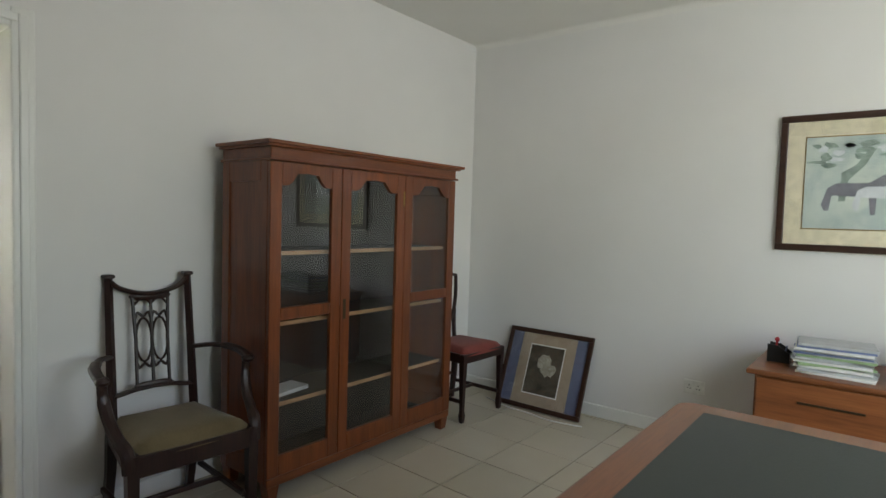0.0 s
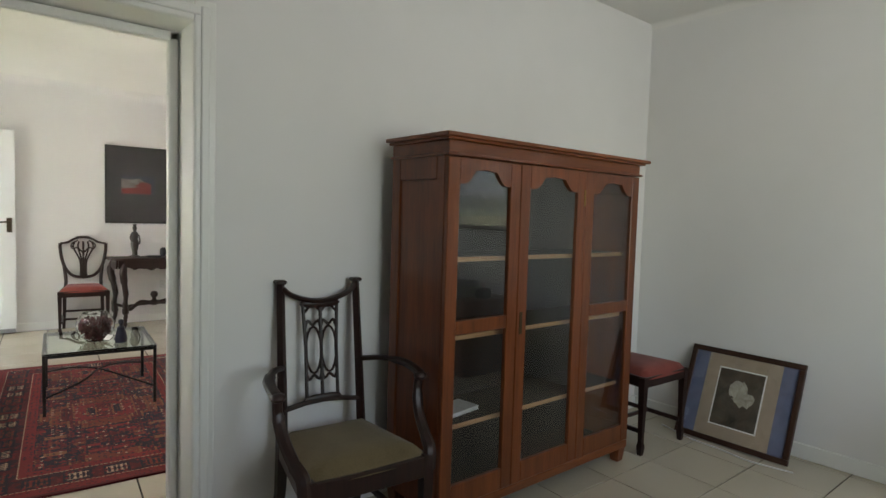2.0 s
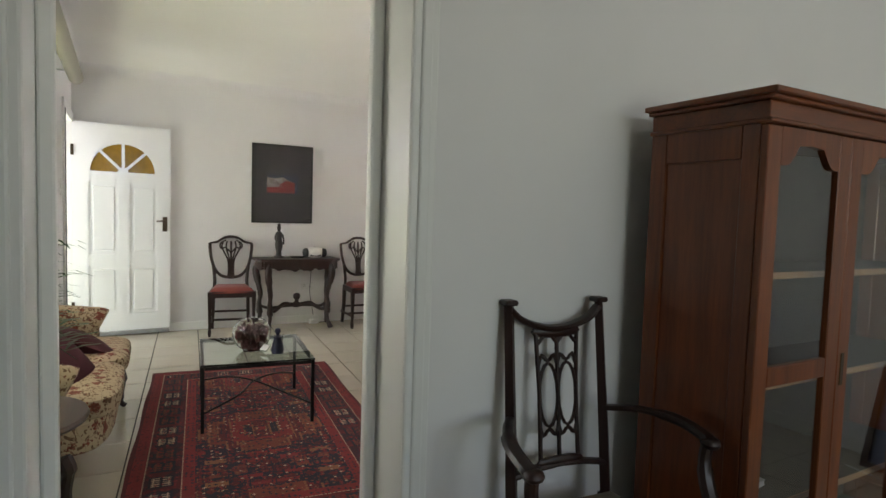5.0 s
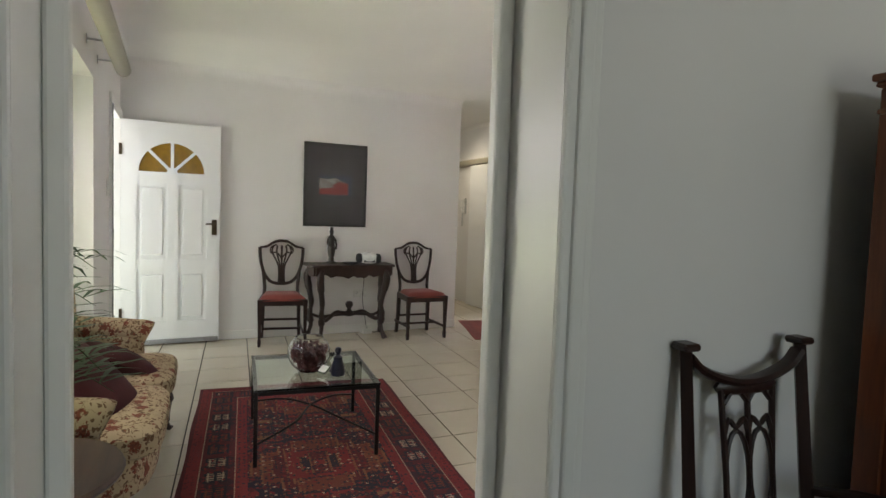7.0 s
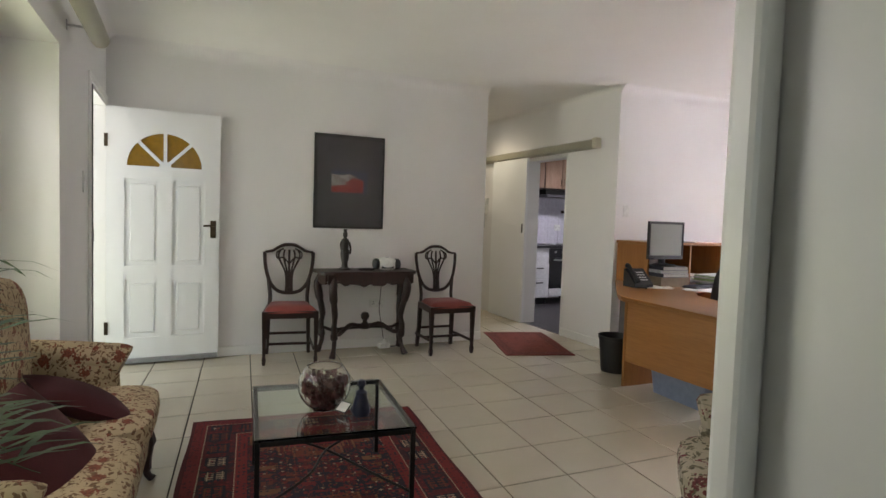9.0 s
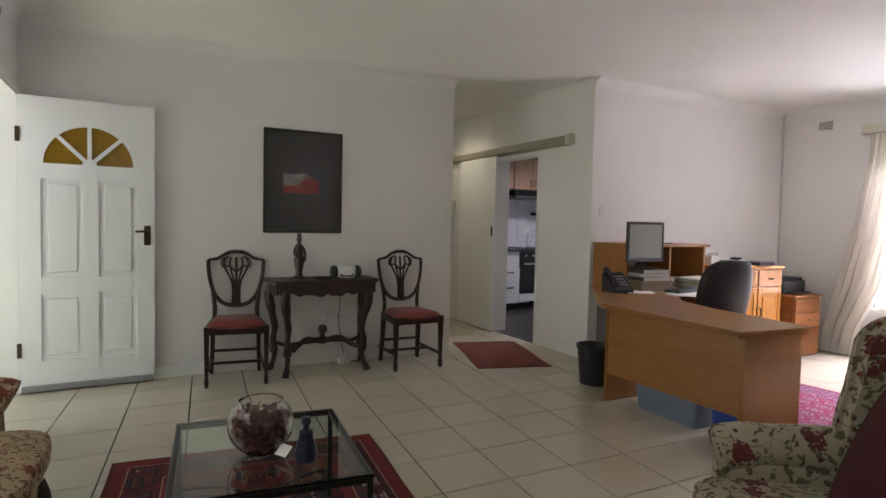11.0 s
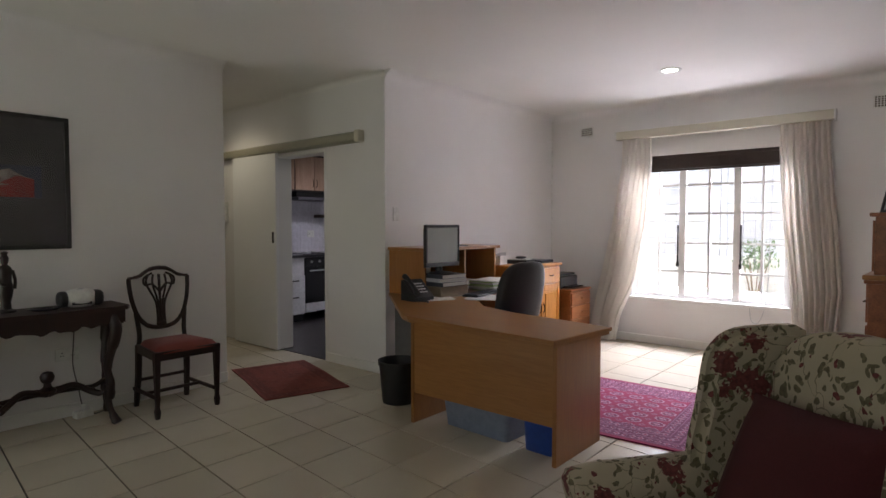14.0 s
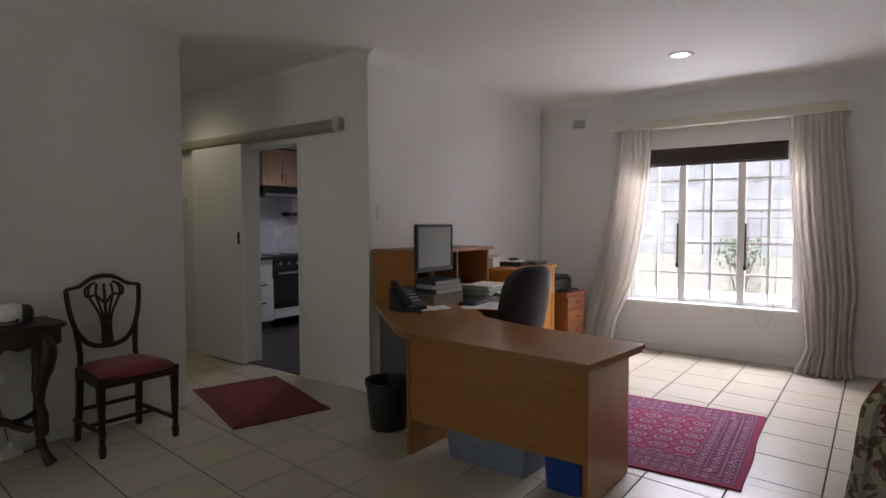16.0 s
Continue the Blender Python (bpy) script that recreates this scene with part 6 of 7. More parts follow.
def curtain(name, edges, folds, label, seed):
    """A hanging curtain: rows of (z, x_left, x_right, depth of fold, y)."""
    r = random.Random(seed)
    c = thing(name, pose(0, 0, 0), label, "curtain", "pair of curtains")
    bm = bmesh.new()
    n_u = folds * 8
    ph = [r.uniform(-0.5, 0.5) for _ in range(folds + 1)]
    rows = []
    n_z = 44
    for i in range(n_z + 1):
        t = i / n_z
        f = t * (len(edges) - 1)
        k = min(int(f), len(edges) - 2)
        u = f - k
        u = u * u * (3 - 2 * u)
        z, xl, xr, amp, y = (a + (b - a) * u for a, b in zip(edges[k], edges[k + 1]))
        row = []
        for j in range(n_u + 1):
            v = j / n_u
            w = v * folds
            p = ph[min(int(w), folds)] * (1 - abs(w % 1 - 0.5) * 2)
            yy = y + amp * math.sin(2 * math.pi * (w + 0.25 * p)) * (0.75 + 0.35 * math.sin(3.1 * w + 2 * t)) + 0.012 * math.sin(9 * v + 5 * t)
            xx = xl + (xr - xl) * (v + 0.16 / folds * math.sin(4 * math.pi * w + 1.2 * t))
            row.append(bm.verts.new((xx, yy, z)))
        rows.append(row)
    for a, b in zip(rows, rows[1:]):
        for k in range(n_u):
            bm.faces.new((a[k], a[k + 1], b[k + 1], b[k]))
    ob = part("cloth", bm, CURTAIN, c, "", True)
    md = ob.modifiers.new("thick", "SOLIDIFY")
    md.thickness = 0.003
    return c


curtain("curtain", [(2.215, -5.99, -5.67, 0.022, 6.85), (1.95, -6.00, -5.66, 0.03, 6.85), (1.30, -6.10, -5.70, 0.04, 6.84), (0.70, -6.22, -5.80, 0.045, 6.82), (0.28, -6.30, -5.98, 0.045, 6.80), (0.012, -6.33, -6.02, 0.05, 6.78)], 7, "cream linen curtain pulled to the window edge", 1)
curtain("curtain", [(2.215, -4.48, -4.09, 0.022, 6.85), (1.95, -4.48, -4.08, 0.03, 6.85), (1.30, -4.44, -4.02, 0.04, 6.84), (0.70, -4.37, -3.97, 0.045, 6.82), (0.22, -4.32, -4.00, 0.05, 6.78), (0.012, -4.40, -3.97, 0.075, 6.70)], 9, "cream linen curtain hanging to the floor", 2)


def vent(m, w, h, nx, nz):
    v = thing("air_vent", m, "white plaster air vent with small square holes", "air vent")
    boxpart("plate", (-w / 2, w / 2, -0.01, 0, -h / 2, h / 2), WHITEPLASTIC, v, 0.002)
    for i in range(nx):
        for k in range(nz):
            x, z = (i + 0.5) / nx * w * 0.9 - w * 0.45, (k + 0.5) / nz * h * 0.86 - h * 0.43
            sx, sz = w * 0.9 / nx * 0.32, h * 0.86 / nz * 0.32
            boxpart("hole", (x - sx, x + sx, -0.0112, -0.0098, z - sz, z + sz), DULLBRONZE, v, 0)


vent(pose(-6.455, NORTH - 0.001, 2.352), 0.15, 0.10, 7, 4)
vent(pose(-3.70, NORTH - 0.001, 2.335), 0.20, 0.11, 8, 5)
bm = bmesh.new()
tube(bm, [(COL_X + 0.012, NORTH - 0.02, 2.53), (COL_X + 0.012, NORTH - 0.012, 1.6), (COL_X + 0.012, NORTH - 0.012, 0.1)], 0.008, 6)
tagged(part("corner_cable", bm, WHITEPLASTIC, None, "", True), "thin white cable trunking down the wall corner", "cable")

# ---- reception desk ----
rdk = thing("reception_desk", pose(0, 0, 0), "honey oak reception desk with angled top and raised shelf", "desk")
DZ = 0.705
top = [(-6.89, 4.165), (-6.02, 3.43), (-5.90, 3.365), (-5.40, 3.315), (-4.80, 3.27), (-4.745, 3.83), (-5.45, 3.93), (-5.80, 4.05), (-6.15, 4.40), (-6.22, 4.60), (-6.22, 5.19), (-6.89, 5.19)]
bm = bmesh.new()
prism(bm, top, 0.020, Matrix.Translation((0, 0, DZ - 0.020)), 0.005)
inner = [(-6.885, 4.175), (-6.02, 3.442), (-5.90, 3.377), (-5.40, 3.327), (-4.808, 3.282), (-4.757, 3.82), (-5.45, 3.92), (-5.80, 4.04), (-6.14, 4.39), (-6.21, 4.60), (-6.21, 5.18), (-6.885, 5.18)]
prism(bm, inner, 0.017, Matrix.Translation((0, 0, DZ - 0.040)), 0.004)
part("desktop", bm, DESKWOOD_X, rdk, "glossy angled desk top")
boxpart("modesty_panel", (-5.905, -4.885, 3.435, 3.453, 0.20, DZ - 0.04), DESKWOOD_X, rdk, 0.002)
boxpart("end_panel", (-4.882, -4.857, 3.405, 3.93, 0.0, DZ - 0.04), DESKWOOD, rdk, 0.003)
boxpart("end_panel", (-5.932, -5.908, 3.432, 3.86, 0.0, DZ - 0.04), DESKWOOD, rdk, 0.003)
boxpart("angled_panel", (-6.15, -5.934, 3.72, 3.738, 0.0, DZ - 0.04), DESKWOOD, rdk, 0.003)
# dark grey panel added for the wall's shade under the desk
boxpart("side_panel", (-6.88, -6.40, 4.23, 4.25, 0.0, DZ - 0.04), plain("shaded_wall_grey", (0.12, 0.12, 0.125), 0.5), rdk, 0.003, "dark grey panel standing in for the shaded wall")
boxpart("end_panel", (-6.88, -6.24, 5.15, 5.172, 0.0, DZ - 0.04), DESKWOOD, rdk, 0.003)
for y0, y1 in ((4.18, 4.202), (4.70, 4.72), (5.15, 5.172)):
    boxpart("shelf_upright", (-6.895, -6.49, y0, y1, DZ, 1.068), DESKWOOD, rdk, 0.002)
boxpart("raised_shelf", (-6.895, -6.455, 4.163, 5.195, 1.068, 1.094), DESKWOOD_X, rdk, 0.004)
boxpart("shelf_back", (-6.897, -6.885, 4.202, 5.15, DZ, 1.068), WHITEPLASTIC, rdk, 0)

mo = thing("monitor", pose(-6.40, 4.29, 0.885, 0, 0, -1), "black flat computer monitor standing on books", "monitor")
bm = bmesh.new()
for y0, y1, z0, z1 in ((-0.205, 0.205, 0.375, 0.397), (-0.205, 0.205, 0.06, 0.095), (-0.205, -0.185, 0.095, 0.375), (0.185, 0.205, 0.095, 0.375)):
    box(bm, -0.012, 0.018, y0, y1, z0, z1, 0.004)
box(bm, -0.036, -0.005, -0.19, 0.19, 0.08, 0.38, 0.012)
part("case", bm, BLACKPLASTIC, mo)
# the grey base colour stands in for the room reflected in the screen
boxpart("screen", (-0.006, 0.012, -0.186, 0.186, 0.094, 0.376), plain("screen_reflection_grey", (0.27, 0.285, 0.26), 0.25, 0, 0.04, 3.0), mo, 0, "switched off screen with its grey reflection in the colour")
bm = bmesh.new()
lathe(bm, [(0, 0.0), (0.105, 0.0), (0.11, 0.008), (0.09, 0.016), (0.03, 0.024), (0, 0.024)], 28)
tube(bm, [(-0.03, 0, 0.02), (-0.035, 0, 0.09)], 0.03, 10)
part("stand", bm, BLACKPLASTIC, mo, "", True)


PAGES = plain("book_pages", (0.48, 0.47, 0.43), 0.85, 0, 0.15, 90)


def book_stack(name, m, sizes, label):
    b = thing(name, m, label, "books")
    z = 0.0
    for w, d, t, rz, mat in sizes:
        mm = pose(0, 0, 0, 0, 0, rz)
        boxpart("page_block", (-w / 2 + 0.004, w / 2 - 0.004, -d / 2 + 0.004, d / 2 - 0.004, z + 0.003, z + t - 0.003), mat if t > 0.08 else PAGES, b, 0, "", mm)
        boxpart("cover", (-w / 2, w / 2, -d / 2, d / 2, z, z + 0.003), mat, b, 0.001, "", mm)
        boxpart("cover", (-w / 2, w / 2, -d / 2, d / 2, z + t - 0.003, z + t), mat, b, 0.001, "", mm)
        boxpart("spine", (-w / 2, w / 2, -d / 2 - 0.001, -d / 2 + 0.003, z + 0.003, z + t - 0.003), mat, b, 0, "", mm)
        z += t
    return b


BOXCARD = plain("brown_card", (0.22, 0.17, 0.115), 0.8)
DARKCOVER = plain("dark_book_cover", (0.03, 0.035, 0.05), 0.4)
book_stack("book_stack", pose(-6.42, 4.345, DZ, 0, 0, -8), [(0.26, 0.30, 0.085, 0, BOXCARD), (0.25, 0.29, 0.034, 4, DARKCOVER), (0.24, 0.28, 0.028, -3, PALEGREY), (0.24, 0.27, 0.033, 2, DARKCOVER)], "stack of thick books under the monitor")
kb = thing("keyboard", pose(-6.19, 4.56, DZ + 0.003, 0, 0, 8), "black computer keyboard on the desk", "keyboard")
boxpart("base", (-0.07, 0.07, -0.21, 0.21, 0.0, 0.016), BLACKPLASTIC, kb, 0.005)
for rr in range(5):
    bm = bmesh.new()
    for cc in range(15):
        box(bm, -0.058 + rr * 0.0235, -0.038 + rr * 0.0235, -0.20 + cc * 0.0268, -0.177 + cc * 0.0268, 0.016, 0.023)
    part("key_row", bm, plain("dark_keys", (0.03, 0.032, 0.045), 0.5) if rr == 0 else bpy.data.materials["dark_keys"], kb)
ms = thing("computer_mouse", pose(-6.245, 4.86, DZ + 0.004, 0, 0, 10), "black computer mouse on the desk", "mouse")
bm = bmesh.new()
blob(bm, -0.055, 0.055, -0.031, 0.031, -0.012, 0.036, 2.6, 18, 10)
bmesh.ops.bisect_plane(bm, geom=bm.verts[:] + bm.edges[:] + bm.faces[:], plane_co=(0, 0, 0), plane_no=(0, 0, -1), clear_outer=True)
part("shell", bm, BLACKPLASTIC, ms, "", True)
tel = thing("desk_telephone", pose(-6.38, 3.98, DZ, 0, 0, -8), "black desk telephone with coiled cord", "telephone")
bm = bmesh.new()
prism(bm, [(-0.085, 0), (0.085, 0), (0.085, 0.03), (-0.07, 0.155), (-0.085, 0.15)], 0.19, Matrix(((1, 0, 0, 0), (0, 0, 1, -0.095), (0, 1, 0, 0), (0, 0, 0, 1))), 0.004)
part("base", bm, BLACKPLASTIC, tel)
bm = bmesh.new()
tube(bm, spline([(-0.080, -0.068, 0.182), (-0.03, -0.068, 0.162), (0.04, -0.068, 0.102), (0.092, -0.068, 0.055)], 4), [0.022, 0.024, 0.022, 0.018, 0.016, 0.016, 0.016, 0.016, 0.016, 0.018, 0.022, 0.024, 0.02], 10)
part("handset", bm, BLACKPLASTIC, tel, "", True)
for rr in range(4):
    for cc in range(3):
        x, y = -0.03 + rr * 0.024, 0.0 + cc * 0.026
        zz = 0.03 + (0.085 - x) / 0.155 * 0.125
        boxpart("key", (x - 0.007, x + 0.007, y - 0.009, y + 0.009, zz - 0.004, zz + 0.005), PALEGREY, tel, 0)
bm = bmesh.new()
tube(bm, [Vector((0.09 + 0.10 * k / 90, -0.06 + 0.03 * math.sin(k / 30), 0.009)) + Vector((0, 0.007 * math.cos(k * 1.1), 0.007 * math.sin(k * 1.1))) for k in range(91)], 0.0022, 5)
part("coiled_cord", bm, BLACKPLASTIC, tel)
paper_stack("desk_papers", pose(-6.08, 4.42, DZ, 0, 0, 32), 0.24, 0.33, 2, "loose white papers on the desk", 21, [PAPER], 0.002)
paper_stack("desk_papers", pose(-6.35, 4.17, DZ, 0, 0, 50), 0.21, 0.30, 2, "loose white papers by the telephone", 22, [PAPER], 0.002)
paper_stack("desk_papers", pose(-6.36, 4.93, DZ, 0, 0, 5), 0.25, 0.33, 9, "pile of green folders and papers on the desk", 23, [PAPER, GREENCARD, GREENCARD, PALEGREY], 0.010)
paper_stack("desk_papers", pose(-6.70, 4.95, DZ, 0, 0, 2), 0.22, 0.30, 5, "papers inside the raised desk shelf", 25, [PAPER, PALEGREY], 0.012)
tn = thing("shelf_tray", pose(-6.60, 4.68, 1.094), "thin dark tray on the raised shelf", "tray")
boxpart("tray", (-0.05, 0.09, -0.10, 0.10, 0, 0.008), MAHOGANY, tn, 0.002)
bm = bmesh.new()
lathe(bm, [(0, 0.008), (0.03, 0.008), (0.033, 0.045), (0.030, 0.045), (0.027, 0.012), (0, 0.012)], 16)
part("tumbler", bm, CLEARGLASS, tn, "small clear tumbler", True)


def bin_tub(name, m, r0, r1, h, mat, label, ribs=0, square=None):
    b = thing(name, m, label, "bin")
    bm = bmesh.new()
    if square:
        sx, sy = square
        def ring(z, g):
            pts = []
            for cx, cy, a0 in ((1, 1, 0), (-1, 1, 90), (-1, -1, 180), (1, -1, 270)):
                for q in range(4):
                    a = radians(a0 + q * 30)
                    pts.append(bm.verts.new((cx * (sx * g - 0.03) + 0.03 * math.cos(a), cy * (sy * g - 0.03) + 0.03 * math.sin(a), z)))
            return pts
        rings = [ring(0, 0.9), ring(h - 0.02, 1.0), ring(h - 0.02, 1.06), ring(h, 1.06), ring(h, 0.97), ring(0.006, 0.87)]
        for a, c in zip(rings, rings[1:]):
            for k in range(16):
                bm.faces.new((a[k], a[(k + 1) % 16], c[(k + 1) % 16], c[k]))
        bm.faces.new(rings[0][::-1])
        bm.faces.new(rings[-1])
    else:
        lathe(bm, [(0, 0), (r0, 0), (r0 + 0.002, 0.01), (r1 - 0.004, h - 0.03), (r1 + 0.004, h - 0.028), (r1 + 0.006, h), (r1 - 0.002, h), (r0 - 0.006, 0.012), (0, 0.01)], 32)
    part("tub", bm, mat, b, "", True)
    return b


bin_tub("waste_bin", pose(-6.31, 3.70, 0), 0.115, 0.145, 0.305, BLACKPLASTIC, "black plastic waste bin beside the desk")
gb = bin_tub("storage_box", pose(-5.49, 3.69, 0, 0, 0, -3), 0, 0, 0.235, GREYPLASTIC, "blue-grey plastic storage box under the desk", 0, (0.27, 0.16))
boxpart("lid", (-0.285, 0.285, -0.175, 0.175, 0.235, 0.255), GREYPLASTIC, gb, 0.008)
bin_tub("paper_bin", pose(-5.035, 3.60, 0, 0, 0, -2), 0, 0, 0.235, BLUEPLASTIC, "bright blue plastic bin under the desk", 0, (0.105, 0.085))

# ---- office chair ----
oc = thing("office_chair", pose(-6.0, 4.50, 0, 0, 0, 166), "black leather office chair behind the desk", "office chair")
bm = bmesh.new()
blob(bm, -0.22, 0.25, -0.24, 0.24, 0.40, 0.50, 3.6, 24, 10)
part("seat", bm, LEATHER, oc, "", True)
bm = bmesh.new()
vs = blob(bm, -0.30, -0.20, -0.225, 0.225, 0.46, 1.01, 3.4, 24, 18)
for v in vs:
    v.co.x -= (v.co.z - 0.46) * 0.20 + 0.05 * (v.co.y / 0.225) ** 2 * -1
    v.co.y *= 1 - 0.12 * max(0, v.co.z - 0.75)
part("backrest", bm, LEATHER, oc, "padded black leather back", True)
bm = bmesh.new()
lathe(bm, [(0, 0.10), (0.035, 0.10), (0.035, 0.25), (0.022, 0.25), (0.022, 0.40), (0.09, 0.40), (0.09, 0.415), (0, 0.415)], 16)
part("column", bm, BLACKPLASTIC, oc, "", True)
for k in range(5):
    a = 2 * math.pi * k / 5
    bm = bmesh.new()
    tube(bm, [(0, 0, 0.12), (0.15 * math.cos(a), 0.15 * math.sin(a), 0.10), (0.28 * math.cos(a), 0.28 * math.sin(a), 0.07)], [0.03, 0.022, 0.018], 8)
    lg = part("leg", bm, BLACKPLASTIC, oc, "", True)
    bm = bmesh.new()
    lathe(bm, [(0, -0.012), (0.026, -0.012), (0.028, 0), (0.026, 0.012), (0, 0.012)], 14, Matrix.Translation((0.285 * math.cos(a), 0.285 * math.sin(a), 0.028)) @ Matrix.Rotation(math.pi / 2, 4, "X"))
    part("castor", bm, BLACKPLASTIC, lg, "", True)

# ---- pine cabinet, drawer unit and the things on them ----
pc = thing("pine_cabinet", pose(-6.60, 5.70, 0), "orange pine cabinet with drawers above panelled doors", "cabinet")
PX, PW = 0.275, 0.385
boxpart("body", (-0.29, PX, -PW, PW, 0.05, 0.865), PINE, pc, 0.003)
boxpart("top", (-0.30, PX + 0.025, -PW - 0.02, PW + 0.02, 0.865, 0.892), PINE, pc, 0.008)
boxpart("plinth", (-0.28, PX - 0.02, -PW + 0.01, PW - 0.01, 0, 0.05), PINE, pc, 0.002)
for y0, y1 in ((-PW + 0.02, -0.008), (0.008, PW - 0.02)):
    dr = boxpart("drawer", (PX, PX + 0.018, y0, y1, 0.70, 0.85), PINE, pc, 0.004)
    bm = bmesh.new()
    tube(bm, spline([(PX + 0.018, (y0 + y1) / 2 - 0.03, 0.775), (PX + 0.036, (y0 + y1) / 2 - 0.02, 0.77), (PX + 0.036, (y0 + y1) / 2 + 0.02, 0.77), (PX + 0.018, (y0 + y1) / 2 + 0.03, 0.775)], 4), 0.005, 6)
    part("handle", bm, DULLBRONZE, dr, "", True)
    bm = bmesh.new()
    for a, b, c2, d2 in ((y0, y0 + 0.05, 0.08, 0.685), (y1 - 0.05, y1, 0.08, 0.685), (y0 + 0.05, y1 - 0.05, 0.08, 0.14), (y0 + 0.05, y1 - 0.05, 0.625, 0.685)):
        box(bm, PX, PX + 0.018, a, b, c2, d2, 0.003)
    box(bm, PX, PX + 0.010, y0 + 0.05, y1 - 0.05, 0.14, 0.625)
    box(bm, PX + 0.008, PX + 0.016, y0 + 0.075, y1 - 0.075, 0.165, 0.60, 0.006)
    do = part("door", bm, PINE, pc)
    yk = y1 - 0.025 if y0 < -0.1 else y0 + 0.025
    bm = bmesh.new()
    tube(bm, spline([(PX + 0.018, yk, 0.50), (PX + 0.035, yk, 0.48), (PX + 0.035, yk, 0.43), (PX + 0.018, yk, 0.41)], 4), 0.005, 6)
    part("handle", bm, DULLBRONZE, do, "", True)
DRAWERWOOD = wood("brown_drawer_wood", (0.20, 0.065, 0.018), (0.34, 0.125, 0.036), 0.4, 1, 0.9)
du = thing("drawer_unit", pose(-6.47, 6.345, 0), "small pine drawer unit under the printer", "drawer unit")
boxpart("body", (-0.26, 0.25, -0.215, 0.215, 0.0, 0.585), DRAWERWOOD, du, 0.003)
boxpart("top", (-0.27, 0.268, -0.228, 0.228, 0.585, 0.607), DRAWERWOOD, du, 0.006)
for k in range(4):
    dr = boxpart("drawer", (0.25, 0.266, -0.205, 0.205, 0.02 + k * 0.14, 0.15 + k * 0.14), DRAWERWOOD, du, 0.004)
    bm = bmesh.new()
    blob(bm, 0.266, 0.288, -0.013, 0.013, 0.075 + k * 0.14, 0.10 + k * 0.14, 2, 10, 6)
    part("knob", bm, DRAWERWOOD, dr, "", True)
pr = thing("printer", pose(-6.49, 6.33, 0.607), "black desktop printer with raised paper tray", "printer")
boxpart("body", (-0.17, 0.15, -0.19, 0.19, 0.0, 0.13), BLACKPLASTIC, pr, 0.015)
boxpart("lid", (-0.17, 0.12, -0.185, 0.185, 0.132, 0.155), BLACKPLASTIC, pr, 0.008)
boxpart("paper_tray", (-0.20, -0.03, -0.13, 0.13, 0.0, 0.008), DARKCOVER, pr, 0.002, "raised tilted paper tray", pose(-0.02, 0, 0.15, 0, -52, 0))
boxpart("output_tray", (0.15, 0.25, -0.13, 0.13, 0.015, 0.025), BLACKPLASTIC, pr, 0.003)
ft = thing("fax_machine", pose(-6.55, 5.96, 0.892), "flat dark grey machine on the pine cabinet", "machine")
boxpart("body", (-0.16, 0.16, -0.12, 0.12, 0, 0.03), DARKCOVER, ft, 0.01)
lf = thing("letter_rack", pose(-6.62, 5.44, 0.892), "white card box holding papers on the pine cabinet", "letter rack")
boxpart("box", (-0.04, 0.04, -0.06, 0.06, 0, 0.085), PAPER, lf, 0.003)
bm = bmesh.new()
for k in range(4):
    box(bm, -0.03 + 0.018 * k, -0.027 + 0.018 * k, -0.05, 0.055, 0.03, 0.10 + 0.006 * k)
part("envelope", bm, PALEGREY, lf)
of = thing("office_tray", pose(-6.55, 5.68, 0.892, 0, 0, 6), "black desk tray with papers on the pine cabinet", "tray")
boxpart("tray", (-0.12, 0.12, -0.10, 0.10, 0, 0.04), BLACKPLASTIC, of, 0.006)
boxpart("paper", (-0.10, 0.10, -0.085, 0.085, 0.04, 0.048), PAPER, of, 0.001, "", pose(0, 0, 0, 0, 0, 7))
bm = bmesh.new()
blob(bm, -0.05, 0.05, -0.04, 0.09, 0.045, 0.075, 2.4, 14, 8)
part("stapler", bm, BLACKPLASTIC, of, "", True)

# ---- rugs ----
BOKHARA = bokhara(1.26, 1.85)
rug("magenta_rug", pose(-5.30, 4.62, 0, 0, 0, 93), 1.26, 1.85, 0.007, BOKHARA, "magenta patterned rug with pale medallions on the tiles")
MATMAT = rust_mat(0.66, 1.06)
rug("door_mat", pose(-7.46, 3.545, 0, 0, 0, 73), 0.66, 1.06, 0.006, MATMAT, "faded rust red mat before the kitchen door")

# ---- bureau with photographs ----
bu = thing("bureau", pose(-3.43, 5.75, 0, 0, 0, -92), "red-brown wooden bureau with stepped upper drawers", "bureau")
boxpart("lower_body", (-0.46, 0.46, -0.24, 0.30, 0.06, 0.905), REDOAK, bu, 0.004)
boxpart("ledge", (-0.485, 0.485, -0.27, 0.30, 0.93, 0.962), DESKWOOD_X, bu, 0.008, "paler projecting ledge")
boxpart("upper_body", (-0.42, 0.42, -0.215, 0.30, 0.962, 1.335), REDOAK, bu, 0.004)
boxpart("upper_top", (-0.445, 0.445, -0.245, 0.30, 1.335, 1.36), REDOAK, bu, 0.006)
boxpart("lower_top", (-0.475, 0.475, -0.262, 0.30, 0.905, 0.93), REDOAK, bu, 0.008)
boxpart("plinth", (-0.45, 0.45, -0.22, 0.30, 0.0, 0.06), REDOAK, bu, 0.003)
